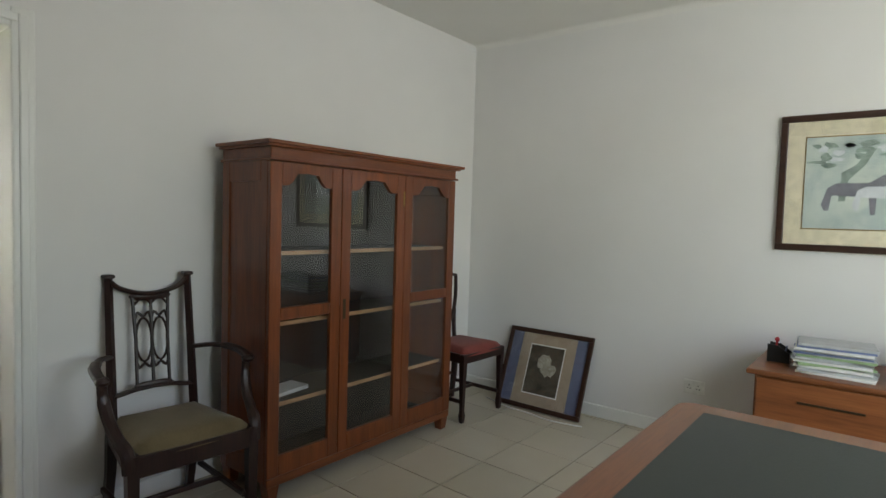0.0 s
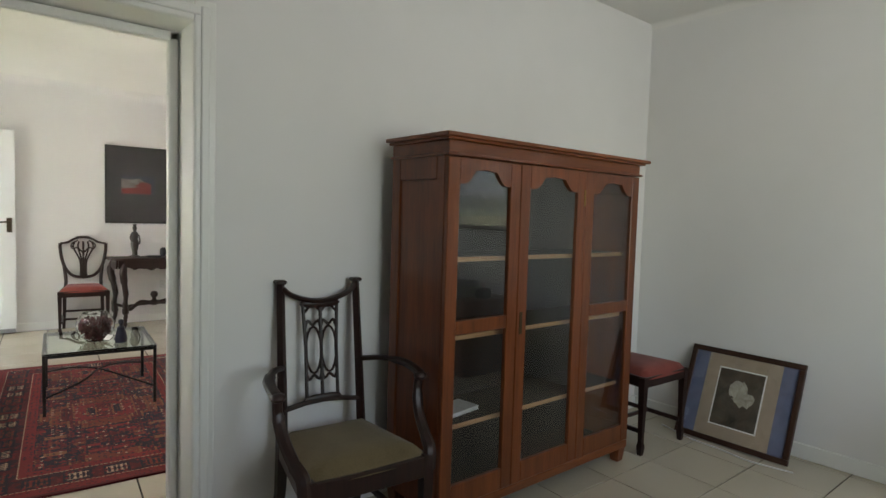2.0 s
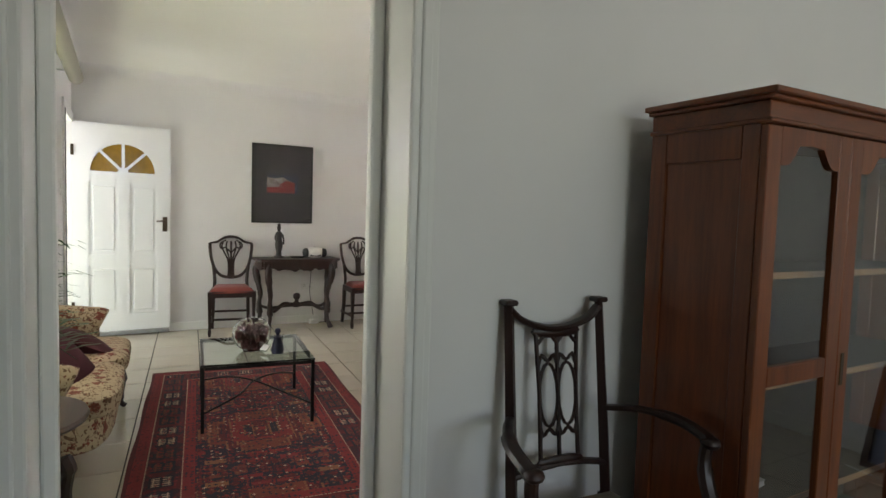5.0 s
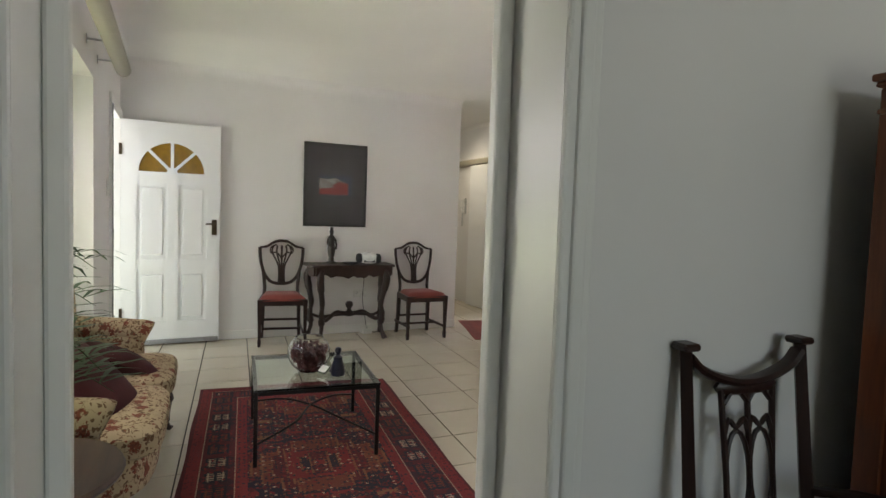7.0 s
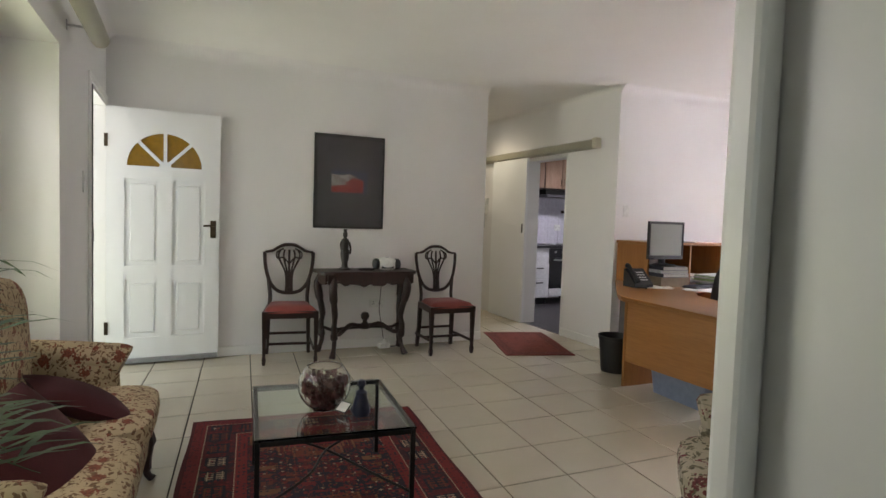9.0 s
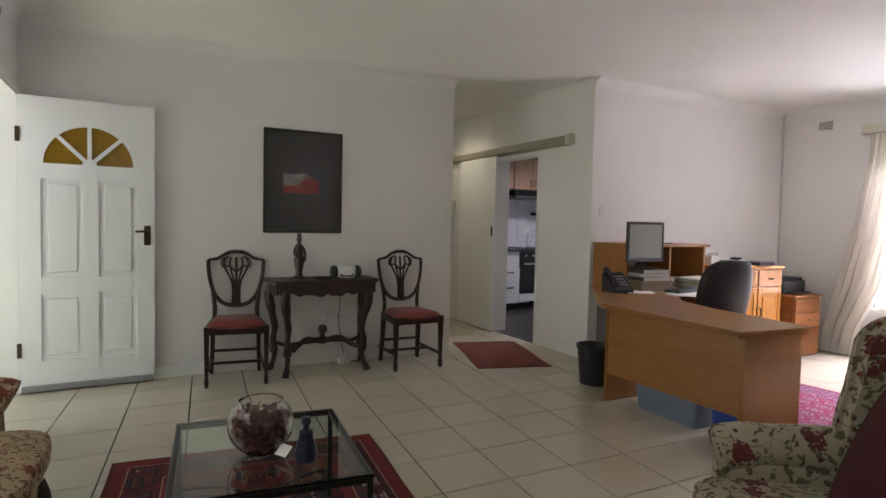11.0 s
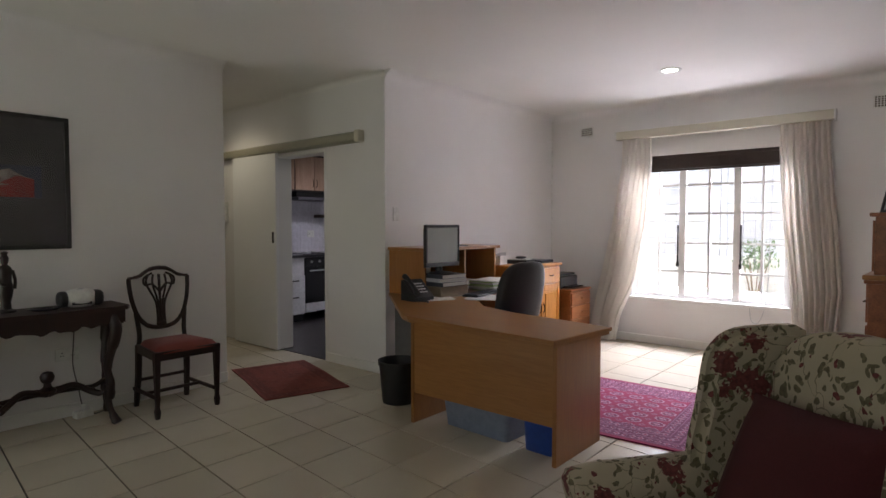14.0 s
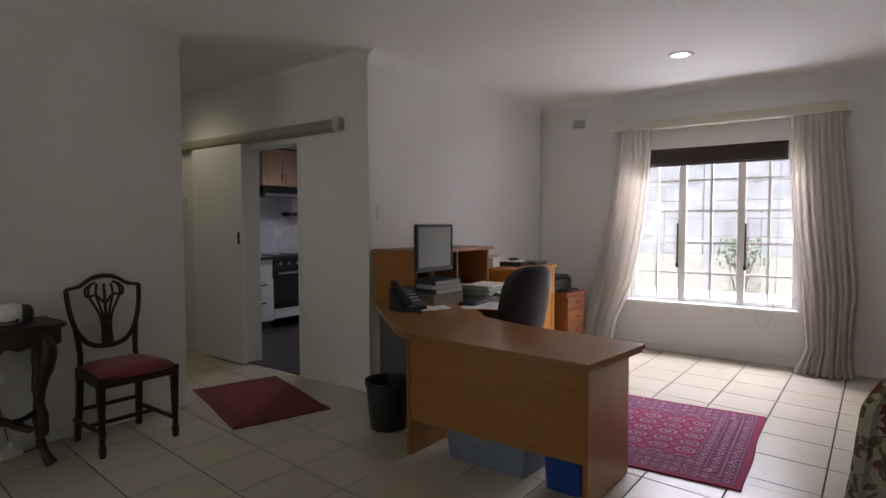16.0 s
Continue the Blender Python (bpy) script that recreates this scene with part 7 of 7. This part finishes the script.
for k in range(3):
    dr = boxpart("drawer", (-0.43, 0.41, -0.255, -0.24, 0.09 + k * 0.28, 0.35 + k * 0.28), REDOAK, bu, 0.004)
    for x in (-0.25, 0.25):
        bm = bmesh.new()
        tube(bm, spline([(x - 0.04, -0.255, 0.22 + k * 0.28), (x - 0.03, -0.28, 0.21 + k * 0.28), (x + 0.03, -0.28, 0.21 + k * 0.28), (x + 0.04, -0.255, 0.22 + k * 0.28)], 4), 0.005, 6)
        part("handle", bm, DULLBRONZE, dr, "", True)
for x0, x1 in ((-0.40, 0.0), (0.01, 0.42)):
    dr = boxpart("small_drawer", (x0, x1, -0.229, -0.215, 0.985, 1.31), REDOAK, bu, 0.004)
    bm = bmesh.new()
    blob(bm, x0 + 0.04, x0 + 0.064, -0.252, -0.229, 1.12, 1.145, 2, 10, 6)
    part("knob", bm, DULLBRONZE, dr, "", True)


def photo_frame(m, w, h, label):
    p = thing("photo_frame", m, label, "photo frame")
    bm = bmesh.new()
    for x0, x1, z0, z1 in ((-w / 2, w / 2, h - 0.02, h), (-w / 2, w / 2, 0, 0.02), (-w / 2, -w / 2 + 0.02, 0.02, h - 0.02), (w / 2 - 0.02, w / 2, 0.02, h - 0.02)):
        box(bm, x0, x1, -0.012, 0.006, z0, z1, 0.003)
    part("frame", bm, BLACKFRAME, p)
    boxpart("photograph", (-w / 2 + 0.01, w / 2 - 0.01, -0.002, 0.002, 0.01, h - 0.01), PALEGREY, p, 0)
    boxpart("easel_back", (-0.02, 0.02, 0.004, 0.012, 0.0, h * 0.7), BLACKFRAME, p, 0, "", pose(0, 0.002, 0.0, 14, 0, 0))


photo_frame(pose(-3.58, 5.52, 1.362, -14, 0, -52), 0.22, 0.30, "black photo frame standing on the bureau")
photo_frame(pose(-3.42, 5.60, 1.362, -12, 0, -20), 0.20, 0.26, "black photo frame with a pale photograph on the bureau")


# ---- lamps in the ceiling ----
GLOW = emit("lamp_glow", (1.0, 0.97, 0.90), 14.0)


def downlight(m, watts, label, color=(1.0, 0.95, 0.86)):
    d = thing("downlight", m, label, "ceiling light")
    bm = bmesh.new()
    lathe(bm, [(0.062, 0.0), (0.062, -0.006), (0.088, -0.010), (0.092, -0.002), (0.092, 0.0)], 28)
    part("rim", bm, WHITEPLASTIC, d, "", True)
    bm = bmesh.new()
    lathe(bm, [(0, -0.004), (0.062, -0.003), (0.062, 0.0), (0, 0.0)], 28)
    part("lens", bm, GLOW, d, "glowing white lens", True)
    lamp = bpy.data.lights.new("downlight_lamp", "SPOT")
    lamp.energy, lamp.spot_size, lamp.spot_blend, lamp.shadow_soft_size, lamp.color = watts, radians(150), 0.6, 0.2, color
    lo = new("downlight_lamp", lamp)
    lo.matrix_world = m @ pose(0, 0, -0.02)


downlight(pose(-5.093, 5.70, CEIL_S - 0.0005), 6, "round recessed ceiling downlight, lit")
downlight(pose(-9.05, 3.62, CEIL_S - 0.0005), 17, "round recessed ceiling downlight in the passage, lit", (1.0, 0.86, 0.62))
# the kitchen one is added, out of view, for cool window daylight
downlight(pose(-8.6, 5.6, CEIL_S - 0.0005), 105, "unseen downlight added in place of kitchen window daylight", (0.90, 0.88, 1.0))

# ---- sliding kitchen door and its rail ----
sl = thing("sliding_door", pose(0, 0, 0), "plain white sliding door pushed open", "door")
boxpart("leaf", (-9.215, -8.405, 4.075, 4.11, 0.012, 2.0), DOORWHITE, sl, 0.003)
boxpart("flush_pull", (-8.475, -8.445, 4.070, 4.0755, 1.10, 1.21), BLACKPLASTIC, sl, 0.001, "dark flush pull")
rl = thing("door_rail", pose(0, 0, 0), "olive grey sliding door rail cover", "rail")
bm = bmesh.new()
prism(bm, [(0.0, -0.05), (0.0, 0.05), (0.03, 0.048), (0.062, 0.03), (0.07, 0.0), (0.062, -0.03), (0.03, -0.048)], 2.7, Matrix(((0, 0, 1, -9.92), (-1, 0, 0, RAIL_Y - 0.006), (0, 1, 0, 2.052), (0, 0, 0, 1))))
part("cover", bm, RAILPAINT, rl, "", True)
boxpart("end_cap", (-7.222, -7.165, RAIL_Y - 0.082, RAIL_Y - 0.003, 2.0, 2.105), PELMETPAINT, rl, 0.012, "pale end cap")
ic = thing("intercom", pose(-9.50, RAIL_Y - 0.001, 1.42), "white wall intercom handset with coiled cord", "intercom")
boxpart("base", (-0.045, 0.045, -0.03, 0, -0.10, 0.12), WHITEPLASTIC, ic, 0.008)
bm = bmesh.new()
tube(bm, [(0, -0.045, -0.08), (0, -0.055, 0.0), (0, -0.045, 0.10)], [0.022, 0.015, 0.022], 8)
part("handset", bm, WHITEPLASTIC, ic, "", True)
bm = bmesh.new()
tube(bm, [Vector((0.012 * math.cos(k * 1.0), -0.04 + 0.012 * math.sin(k * 1.0), -0.09 - 0.0022 * k)) for k in range(90)], 0.003, 5)
part("coiled_cord", bm, PALEGREY, ic)
# white trim on the kitchen opening
bm = bmesh.new()
box(bm, KD_R - 0.03, KD_R, RAIL_Y - 0.006, RAIL_Y + 0.156, 0, KD_H, 0.003)
box(bm, KD_L, KD_L + 0.03, RAIL_Y - 0.006, RAIL_Y + 0.156, 0, KD_H, 0.003)
box(bm, KD_L + 0.03, KD_R - 0.03, RAIL_Y - 0.006, RAIL_Y + 0.156, KD_H - 0.03, KD_H, 0.003)
setting("door_frame_3", bm, GLOSS, "white painted kitchen door lining", "door frame")

# ---- kitchen ----
KPALE = wood("pale_kitchen_wood", (0.42, 0.26, 0.17), (0.55, 0.37, 0.26), 0.45, 2)
KWHITE = plain("white_melamine", (0.66, 0.65, 0.66), 0.4)
KX = -9.70


def kitchen_unit(y0, y1, drawer, name, label):
    u = thing(name, pose(KX, (y0 + y1) / 2, 0), label, "kitchen cabinet")
    w = (y1 - y0) / 2 - 0.002
    boxpart("carcass", (-0.56, -0.02, -w, w, 0.10, 0.845), KWHITE, u, 0.002)
    boxpart("plinth", (-0.56, -0.06, -w, w, 0, 0.10), BLACKPLASTIC, u, 0)
    if drawer:
        for z0, z1 in ((0.11, 0.38), (0.39, 0.60)):
            d = boxpart("drawer", (-0.02, 0, -w + 0.002, w - 0.002, z0, z1), KWHITE, u, 0.003)
            boxpart("handle", (0.0, 0.018, -0.06, 0.06, z1 - 0.06, z1 - 0.045), DARKSTEEL, d, 0.003)
        bm = bmesh.new()
        for z in (0.605, 0.84):
            box(bm, -0.02, 0, -w, w, z - 0.006, z + 0.004)
        part("open_shelf", bm, KWHITE, u)
    else:
        d = boxpart("door", (-0.02, 0, -w + 0.002, w - 0.002, 0.11, 0.84), KWHITE, u, 0.003)
        boxpart("handle", (0.0, 0.018, w - 0.06, w - 0.045, 0.62, 0.74), DARKSTEEL, d, 0.003)
    return u


kitchen_unit(4.33, 5.03, False, "base_cabinet", "white kitchen base cabinet with a door")
kitchen_unit(5.03, 5.37, True, "base_cabinet", "white kitchen drawer unit beside the oven")
kitchen_unit(5.97, 6.55, False, "base_cabinet", "white kitchen base cabinet past the oven")
ov = thing("oven", pose(KX, 5.67, 0), "black built-in oven with hob above", "oven")
boxpart("body", (-0.56, -0.02, -0.297, 0.297, 0.12, 0.845), BLACKPLASTIC, ov, 0.002)
dd = boxpart("oven_door", (-0.02, 0.004, -0.292, 0.292, 0.24, 0.72), plain("black_oven_glass", (0.012, 0.012, 0.014), 0.12), ov, 0.004)
boxpart("handle", (0.012, 0.03, -0.24, 0.24, 0.66, 0.682), CHROME, dd, 0.006, "bright metal bar handle")
boxpart("control_panel", (-0.02, 0.002, -0.292, 0.292, 0.73, 0.845), BLACKPLASTIC, ov, 0.003)
for k in range(4):
    bm = bmesh.new()
    lathe(bm, [(0, 0), (0.018, 0), (0.015, 0.016), (0, 0.016)], 14, Matrix.Translation((0.002, -0.2 + k * 0.13, 0.79)) @ Matrix.Rotation(math.pi / 2, 4, "Y"))
    part("knob", bm, CHROME, ov, "", True)
boxpart("lower_panel", (-0.02, 0.0, -0.292, 0.292, 0.12, 0.235), KWHITE, ov, 0.003, "white panel below the oven")
wt = tagged(boxpart("worktop", (-10.29, KX + 0.03, 4.31, 6.94, 0.85, 0.885), plain("dark_worktop", (0.035, 0.033, 0.036), 0.3), None, 0.004), "dark kitchen worktop along the wall", "worktop")
hb = thing("hob", pose(-9.98, 5.67, 0.8855), "black gas hob with metal pan rests", "hob")
boxpart("plate", (-0.25, 0.25, -0.28, 0.28, 0, 0.008), BLACKPLASTIC, hb, 0.003)
for sx in (-0.11, 0.11):
    for sy in (-0.14, 0.14):
        bm = bmesh.new()
        lathe(bm, [(0, 0.008), (0.05, 0.008), (0.045, 0.022), (0, 0.026)], 16, Matrix.Translation((sx, sy, 0)))
        part("burner", bm, CHROME, hb, "", True)
for y0, y1 in ((4.735, 5.365), (5.368, 6.0), (6.003, 6.63)):
    u = thing("wall_cabinet", pose(-10.3, (y0 + y1) / 2, 0), "pale wood kitchen wall cabinet with dark edges", "kitchen cabinet", "kitchen wall cabinets")
    w = (y1 - y0) / 2 - 0.002
    boxpart("carcass", (0, 0.38, -w, w, 1.74, 2.24), BLIND, u, 0.002, "dark edged carcass")
    for a, b, hy in ((-w + 0.006, -0.004, -0.03), (0.004, w - 0.006, 0.03)):
        d = boxpart("door", (0.38, 0.398, a, b, 1.755, 2.215), KPALE, u, 0.003)
        bm = bmesh.new()
        tube(bm, spline([(0.398, hy, 1.90), (0.42, hy, 1.88), (0.42, hy, 1.82), (0.398, hy, 1.80)], 4), 0.005, 6)
        part("handle", bm, DULLBRONZE, d, "", True)
hd = thing("cooker_hood", pose(-10.3, 5.685, 0), "dark grey slim cooker hood below the wall cabinets", "cooker hood")
boxpart("canopy", (0.0, 0.40, -0.30, 0.30, 1.66, 1.737), DARKSTEEL, hd, 0.006)
boxpart("pull_out_visor", (0.05, 0.44, -0.298, 0.298, 1.62, 1.658), plain("grey_hood_steel", (0.16, 0.155, 0.17), 0.4, 0.5), hd, 0.004, "grey pull-out visor")
ks = wall_plate("wall_socket", pose(-10.291, 5.90, 1.15, 0, 0, 90), 0.12, 0.10, "white double wall socket above the worktop", "wall socket", "socket")
ws = thing("wall_shelf", pose(-10.291, 6.18, 1.385), "short dark shelf on the kitchen wall", "shelf")
boxpart("board", (0.0, 0.16, -0.22, 0.22, 0.0, 0.045), BLIND, ws, 0.004)
KTILE = plain("lilac_white_wall_tile", (0.60, 0.58, 0.64), 0.3)
bs = tagged(new("backsplash"), "pale kitchen wall tiles above the worktop", "wall tiles", kind="structure")
tile_box = bmesh.new()
box(tile_box, -10.299, -10.292, 0.002, 0.198, 0.002, 0.198, 0.001)
kt_me = bpy.data.meshes.new("wall_tile")
tile_box.to_mesh(kt_me)
tile_box.free()
kt_me.materials.append(KTILE)
for i in range(13):
    for k in range(4):
        ob = new("wall_tile", kt_me)
        ob.parent = bs
        ob.location = (0, 4.32 + 0.2 * i, 0.886 + 0.19 * k)

# ---- south window, its blind and rail ----
w2 = thing("window_2", pose(0, 0, 0), "white framed window in the alcove behind the settee", "window", "", "structure")
bm = bmesh.new()
Y0, Y1 = -0.53, -0.485
for x0, x1 in ((SW_L, SW_L + 0.045), (SW_R - 0.045, SW_R), (-4.95, -4.90), (-4.30, -4.25)):
    box(bm, x0, x1, Y0, Y1, SW_B, SW_T, 0.003)
for x0, x1 in ((SW_L + 0.045, -4.95), (-4.90, -4.30), (-4.25, SW_R - 0.045)):
    box(bm, x0, x1, Y0, Y1, SW_B, SW_B + 0.045, 0.003)
    box(bm, x0, x1, Y0, Y1, SW_T - 0.045, SW_T, 0.003)
    for z in (1.05, 1.35, 1.65):
        box(bm, x0, x1, Y0 + 0.008, Y1 - 0.008, z - 0.008, z + 0.008)
part("window_frame", bm, GLOSS, w2)
for x0, x1 in ((SW_L + 0.045, -4.95), (-4.90, -4.30), (-4.25, SW_R - 0.045)):
    g = boxpart("pane", (x0, x1, -0.509, -0.506, SW_B + 0.045, SW_T - 0.045), CLEARGLASS, w2, 0)
    g.visible_shadow = False
b2 = thing("roman_blind", pose(0, 0, 0), "dark wooden blind gathered at the window head", "blind")
for k in range(7):
    boxpart("slat", (SW_L - 0.01, SW_R + 0.01, -0.455, -0.405, 1.80 + k * 0.028, 1.824 + k * 0.028), BLIND, b2, 0.003)
boxpart("side_cord", (SW_L + 0.012, SW_L + 0.022, -0.452, -0.442, 0.85, 1.80), BLIND, b2, 0, "dark blind cord")
r2 = thing("curtain_rail", pose(0, 0, 0), "olive grey tubular curtain rail on brackets", "curtain rail")
bm = bmesh.new()
tube(bm, [(-6.23, -0.085, 2.165), (-2.96, -0.085, 2.165)], 0.047, 20)
part("tube", bm, RAILPAINT, r2, "", True)
for x in (-6.05, -5.55, -4.6, -3.6):
    bm = bmesh.new()
    box(bm, x - 0.008, x + 0.008, SOUTH, SOUTH + 0.006, 2.15, 2.20)
    box(bm, x - 0.005, x + 0.005, SOUTH + 0.005, -0.12, 2.168, 2.178)
    part("bracket", bm, CHROME, r2)

# ---- outside the north window ----
gw = thing("garden_wall", pose(-5.2, 11.6, -0.16), "grey concrete slab garden wall outside", "garden wall")
SLAB = plain("grey_concrete_slab", (0.60, 0.62, 0.66), 0.85, 0, 0.25, 2.0)
for k in range(7):
    for i in range(5):
        boxpart("slab", (-5.0 + i * 2.05, -3.07 + i * 2.05, 0, 0.06, 0.9 + k * 0.305, 1.195 + k * 0.305), SLAB, gw, 0.006)
for i in range(6):
    boxpart("post", (-5.10 + i * 2.05, -5.0 + i * 2.05, -0.04, 0.10, 0.0, 3.06), SLAB, gw, 0.006)
boxpart("footing", (-5.0, 5.2, -0.02, 0.08, 0.0, 0.89), plain("pale_painted_plinth", (0.70, 0.69, 0.64), 0.8), gw, 0.01)
sh = thing("shrub", pose(-5.55, 11.1, -0.16), "small leafy green shrub by the garden wall", "shrub")
r_s = random.Random(9)
bm = bmesh.new()
for k in range(9):
    a = r_s.uniform(0, 6.28)
    tube(bm, [(0, 0, 0), (0.1 * math.cos(a), 0.1 * math.sin(a), 0.5), (0.22 * math.cos(a), 0.18 * math.sin(a), r_s.uniform(0.8, 1.15))], [0.014, 0.009, 0.004], 5)
part("stems", bm, BOXCARD, sh)
bm = bmesh.new()
for k in range(260):
    a, rr, z = r_s.uniform(0, 6.28), r_s.uniform(0.05, 0.30) ** 0.9, r_s.uniform(0.72, 1.18)
    p = Vector((rr * math.cos(a), rr * 0.8 * math.sin(a), z))
    mm = Matrix.Translation(p) @ Euler((r_s.uniform(0, 6), r_s.uniform(0, 6), r_s.uniform(0, 6))).to_matrix().to_4x4()
    s = r_s.uniform(0.03, 0.055)
    bm.faces.new([bm.verts.new(mm @ Vector(q)) for q in ((-s, 0, 0), (0, -s * 0.4, 0.004), (s, 0, 0), (0, s * 0.4, 0.004))])
lv = part("leaves", bm, plain("pale_shrub_leaf", (0.16, 0.24, 0.12), 0.6, 0, 0.4, 9), sh)
lv["kind"] = "stuff"

# ---- floor tiles ----
GAP = 0.0075


def tile_mesh(poly):
    """A thin tile of the given corners, with a small chamfer round its top."""
    bm = bmesh.new()
    c = sum((Vector(q) for q in poly), Vector((0, 0))) / len(poly)
    rings = []
    for z, cut in ((-0.0075, 0.0), (-0.0010, 0.0), (0.0, 0.0015)):
        rings.append([bm.verts.new((*(Vector(q) - (Vector(q) - c).normalized() * cut), z)) for q in poly])
    bm.faces.new(rings[-1])
    for lo, hi in zip(rings, rings[1:]):
        for k in range(len(poly)):
            bm.faces.new((lo[k], lo[(k + 1) % len(poly)], hi[(k + 1) % len(poly)], hi[k]))
    return bm


def clipped(poly, axis, limit, sign):
    """Cuts a polygon along an upright line and keeps the side where sign * (coordinate - limit) is positive."""
    out = []
    for p, q in zip(poly, poly[1:] + poly[:1]):
        dp, dq = sign * (p[axis] - limit), sign * (q[axis] - limit)
        if dp >= 0:
            out.append(p)
        if dp * dq < 0:
            f = dp / (dp - dq)
            out.append((p[0] + (q[0] - p[0]) * f, p[1] + (q[1] - p[1]) * f))
    return out


# each floor: corner of the laying grid, its two tile steps, and the rooms it covers
STUDY_GRID = ((-2.170, 2.395), (0.3696, -0.0182), (0.0020, 0.3655))
SITTING_GRID = ((-5.915, 2.188), (0.3740, -0.0350), (0.0020, 0.3690))
MID = (WA + WB) / 2
layouts = [(STUDY_GRID, (WA, STUDY_E, STUDY_S, STUDY_N)), (STUDY_GRID, (MID + 0.004, WA, DOOR_L - 0.02, DOOR_R + 0.02)), (SITTING_GRID, (WB, MID - 0.004, DOOR_L - 0.02, DOOR_R + 0.02)),
           (SITTING_GRID, (-10.3, WB, SOUTH, RAIL_Y)), (SITTING_GRID, (COL_X, WB, RAIL_Y, NORTH)), (SITTING_GRID, (FD_L, FD_R, SOUTH - 0.35, SOUTH)), (SITTING_GRID, (AL_L, AL_R, AL_Y, SOUTH))]
rest, shared, laid = bmesh.new(), {}, 0
for (g0, e1, e2), (x0, x1, y0, y1) in layouts:
    inset = GAP / 2 / 0.37
    corners = [(inset, inset), (1 - inset, inset), (1 - inset, 1 - inset), (inset, 1 - inset)]
    for i in range(-32, 34):
        for j in range(-16, 18):
            base = (g0[0] + i * e1[0] + j * e2[0], g0[1] + i * e1[1] + j * e2[1])
            whole = [(base[0] + u * e1[0] + v * e2[0], base[1] + u * e1[1] + v * e2[1]) for u, v in corners]
            poly = whole
            for axis, limit, sign in ((0, x0, 1), (0, x1, -1), (1, y0, 1), (1, y1, -1)):
                poly = clipped(poly, axis, limit, sign) if len(poly) > 2 else []
            if len(poly) < 3:
                continue
            wide, deep = max(q[0] for q in poly) - min(q[0] for q in poly), max(q[1] for q in poly) - min(q[1] for q in poly)
            if wide < 0.012 or deep < 0.012:
                continue
            cx, cy = base[0] + (e1[0] + e2[0]) / 2, base[1] + (e1[1] + e2[1]) / 2
            if -7.8 < cx < -0.7 and 0.0 < cy < 4.3 and laid < 300:
                key = e1 if poly == whole else (i, j, x0, y0)
                if key not in shared:
                    t_bm = tile_mesh([(q[0] - cx, q[1] - cy) for q in poly])
                    me = bpy.data.meshes.new("tile")
                    t_bm.to_mesh(me)
                    t_bm.free()
                    me.materials.append(TILE)
                    shared[key] = me
                ob = new("tile", shared[key])
                ob.parent = FLOOR
                ob.location = (cx, cy, random.uniform(-0.0004, 0.0004))
                laid += 1
            else:
                t_bm = tile_mesh(poly)
                tmp = bpy.data.meshes.new("tmp")
                t_bm.to_mesh(tmp)
                t_bm.free()
                rest.from_mesh(tmp)
                bpy.data.meshes.remove(tmp)
rest_ob = part("far_tiles", rest, TILE, FLOOR)
rest_ob["kind"] = "stuff"
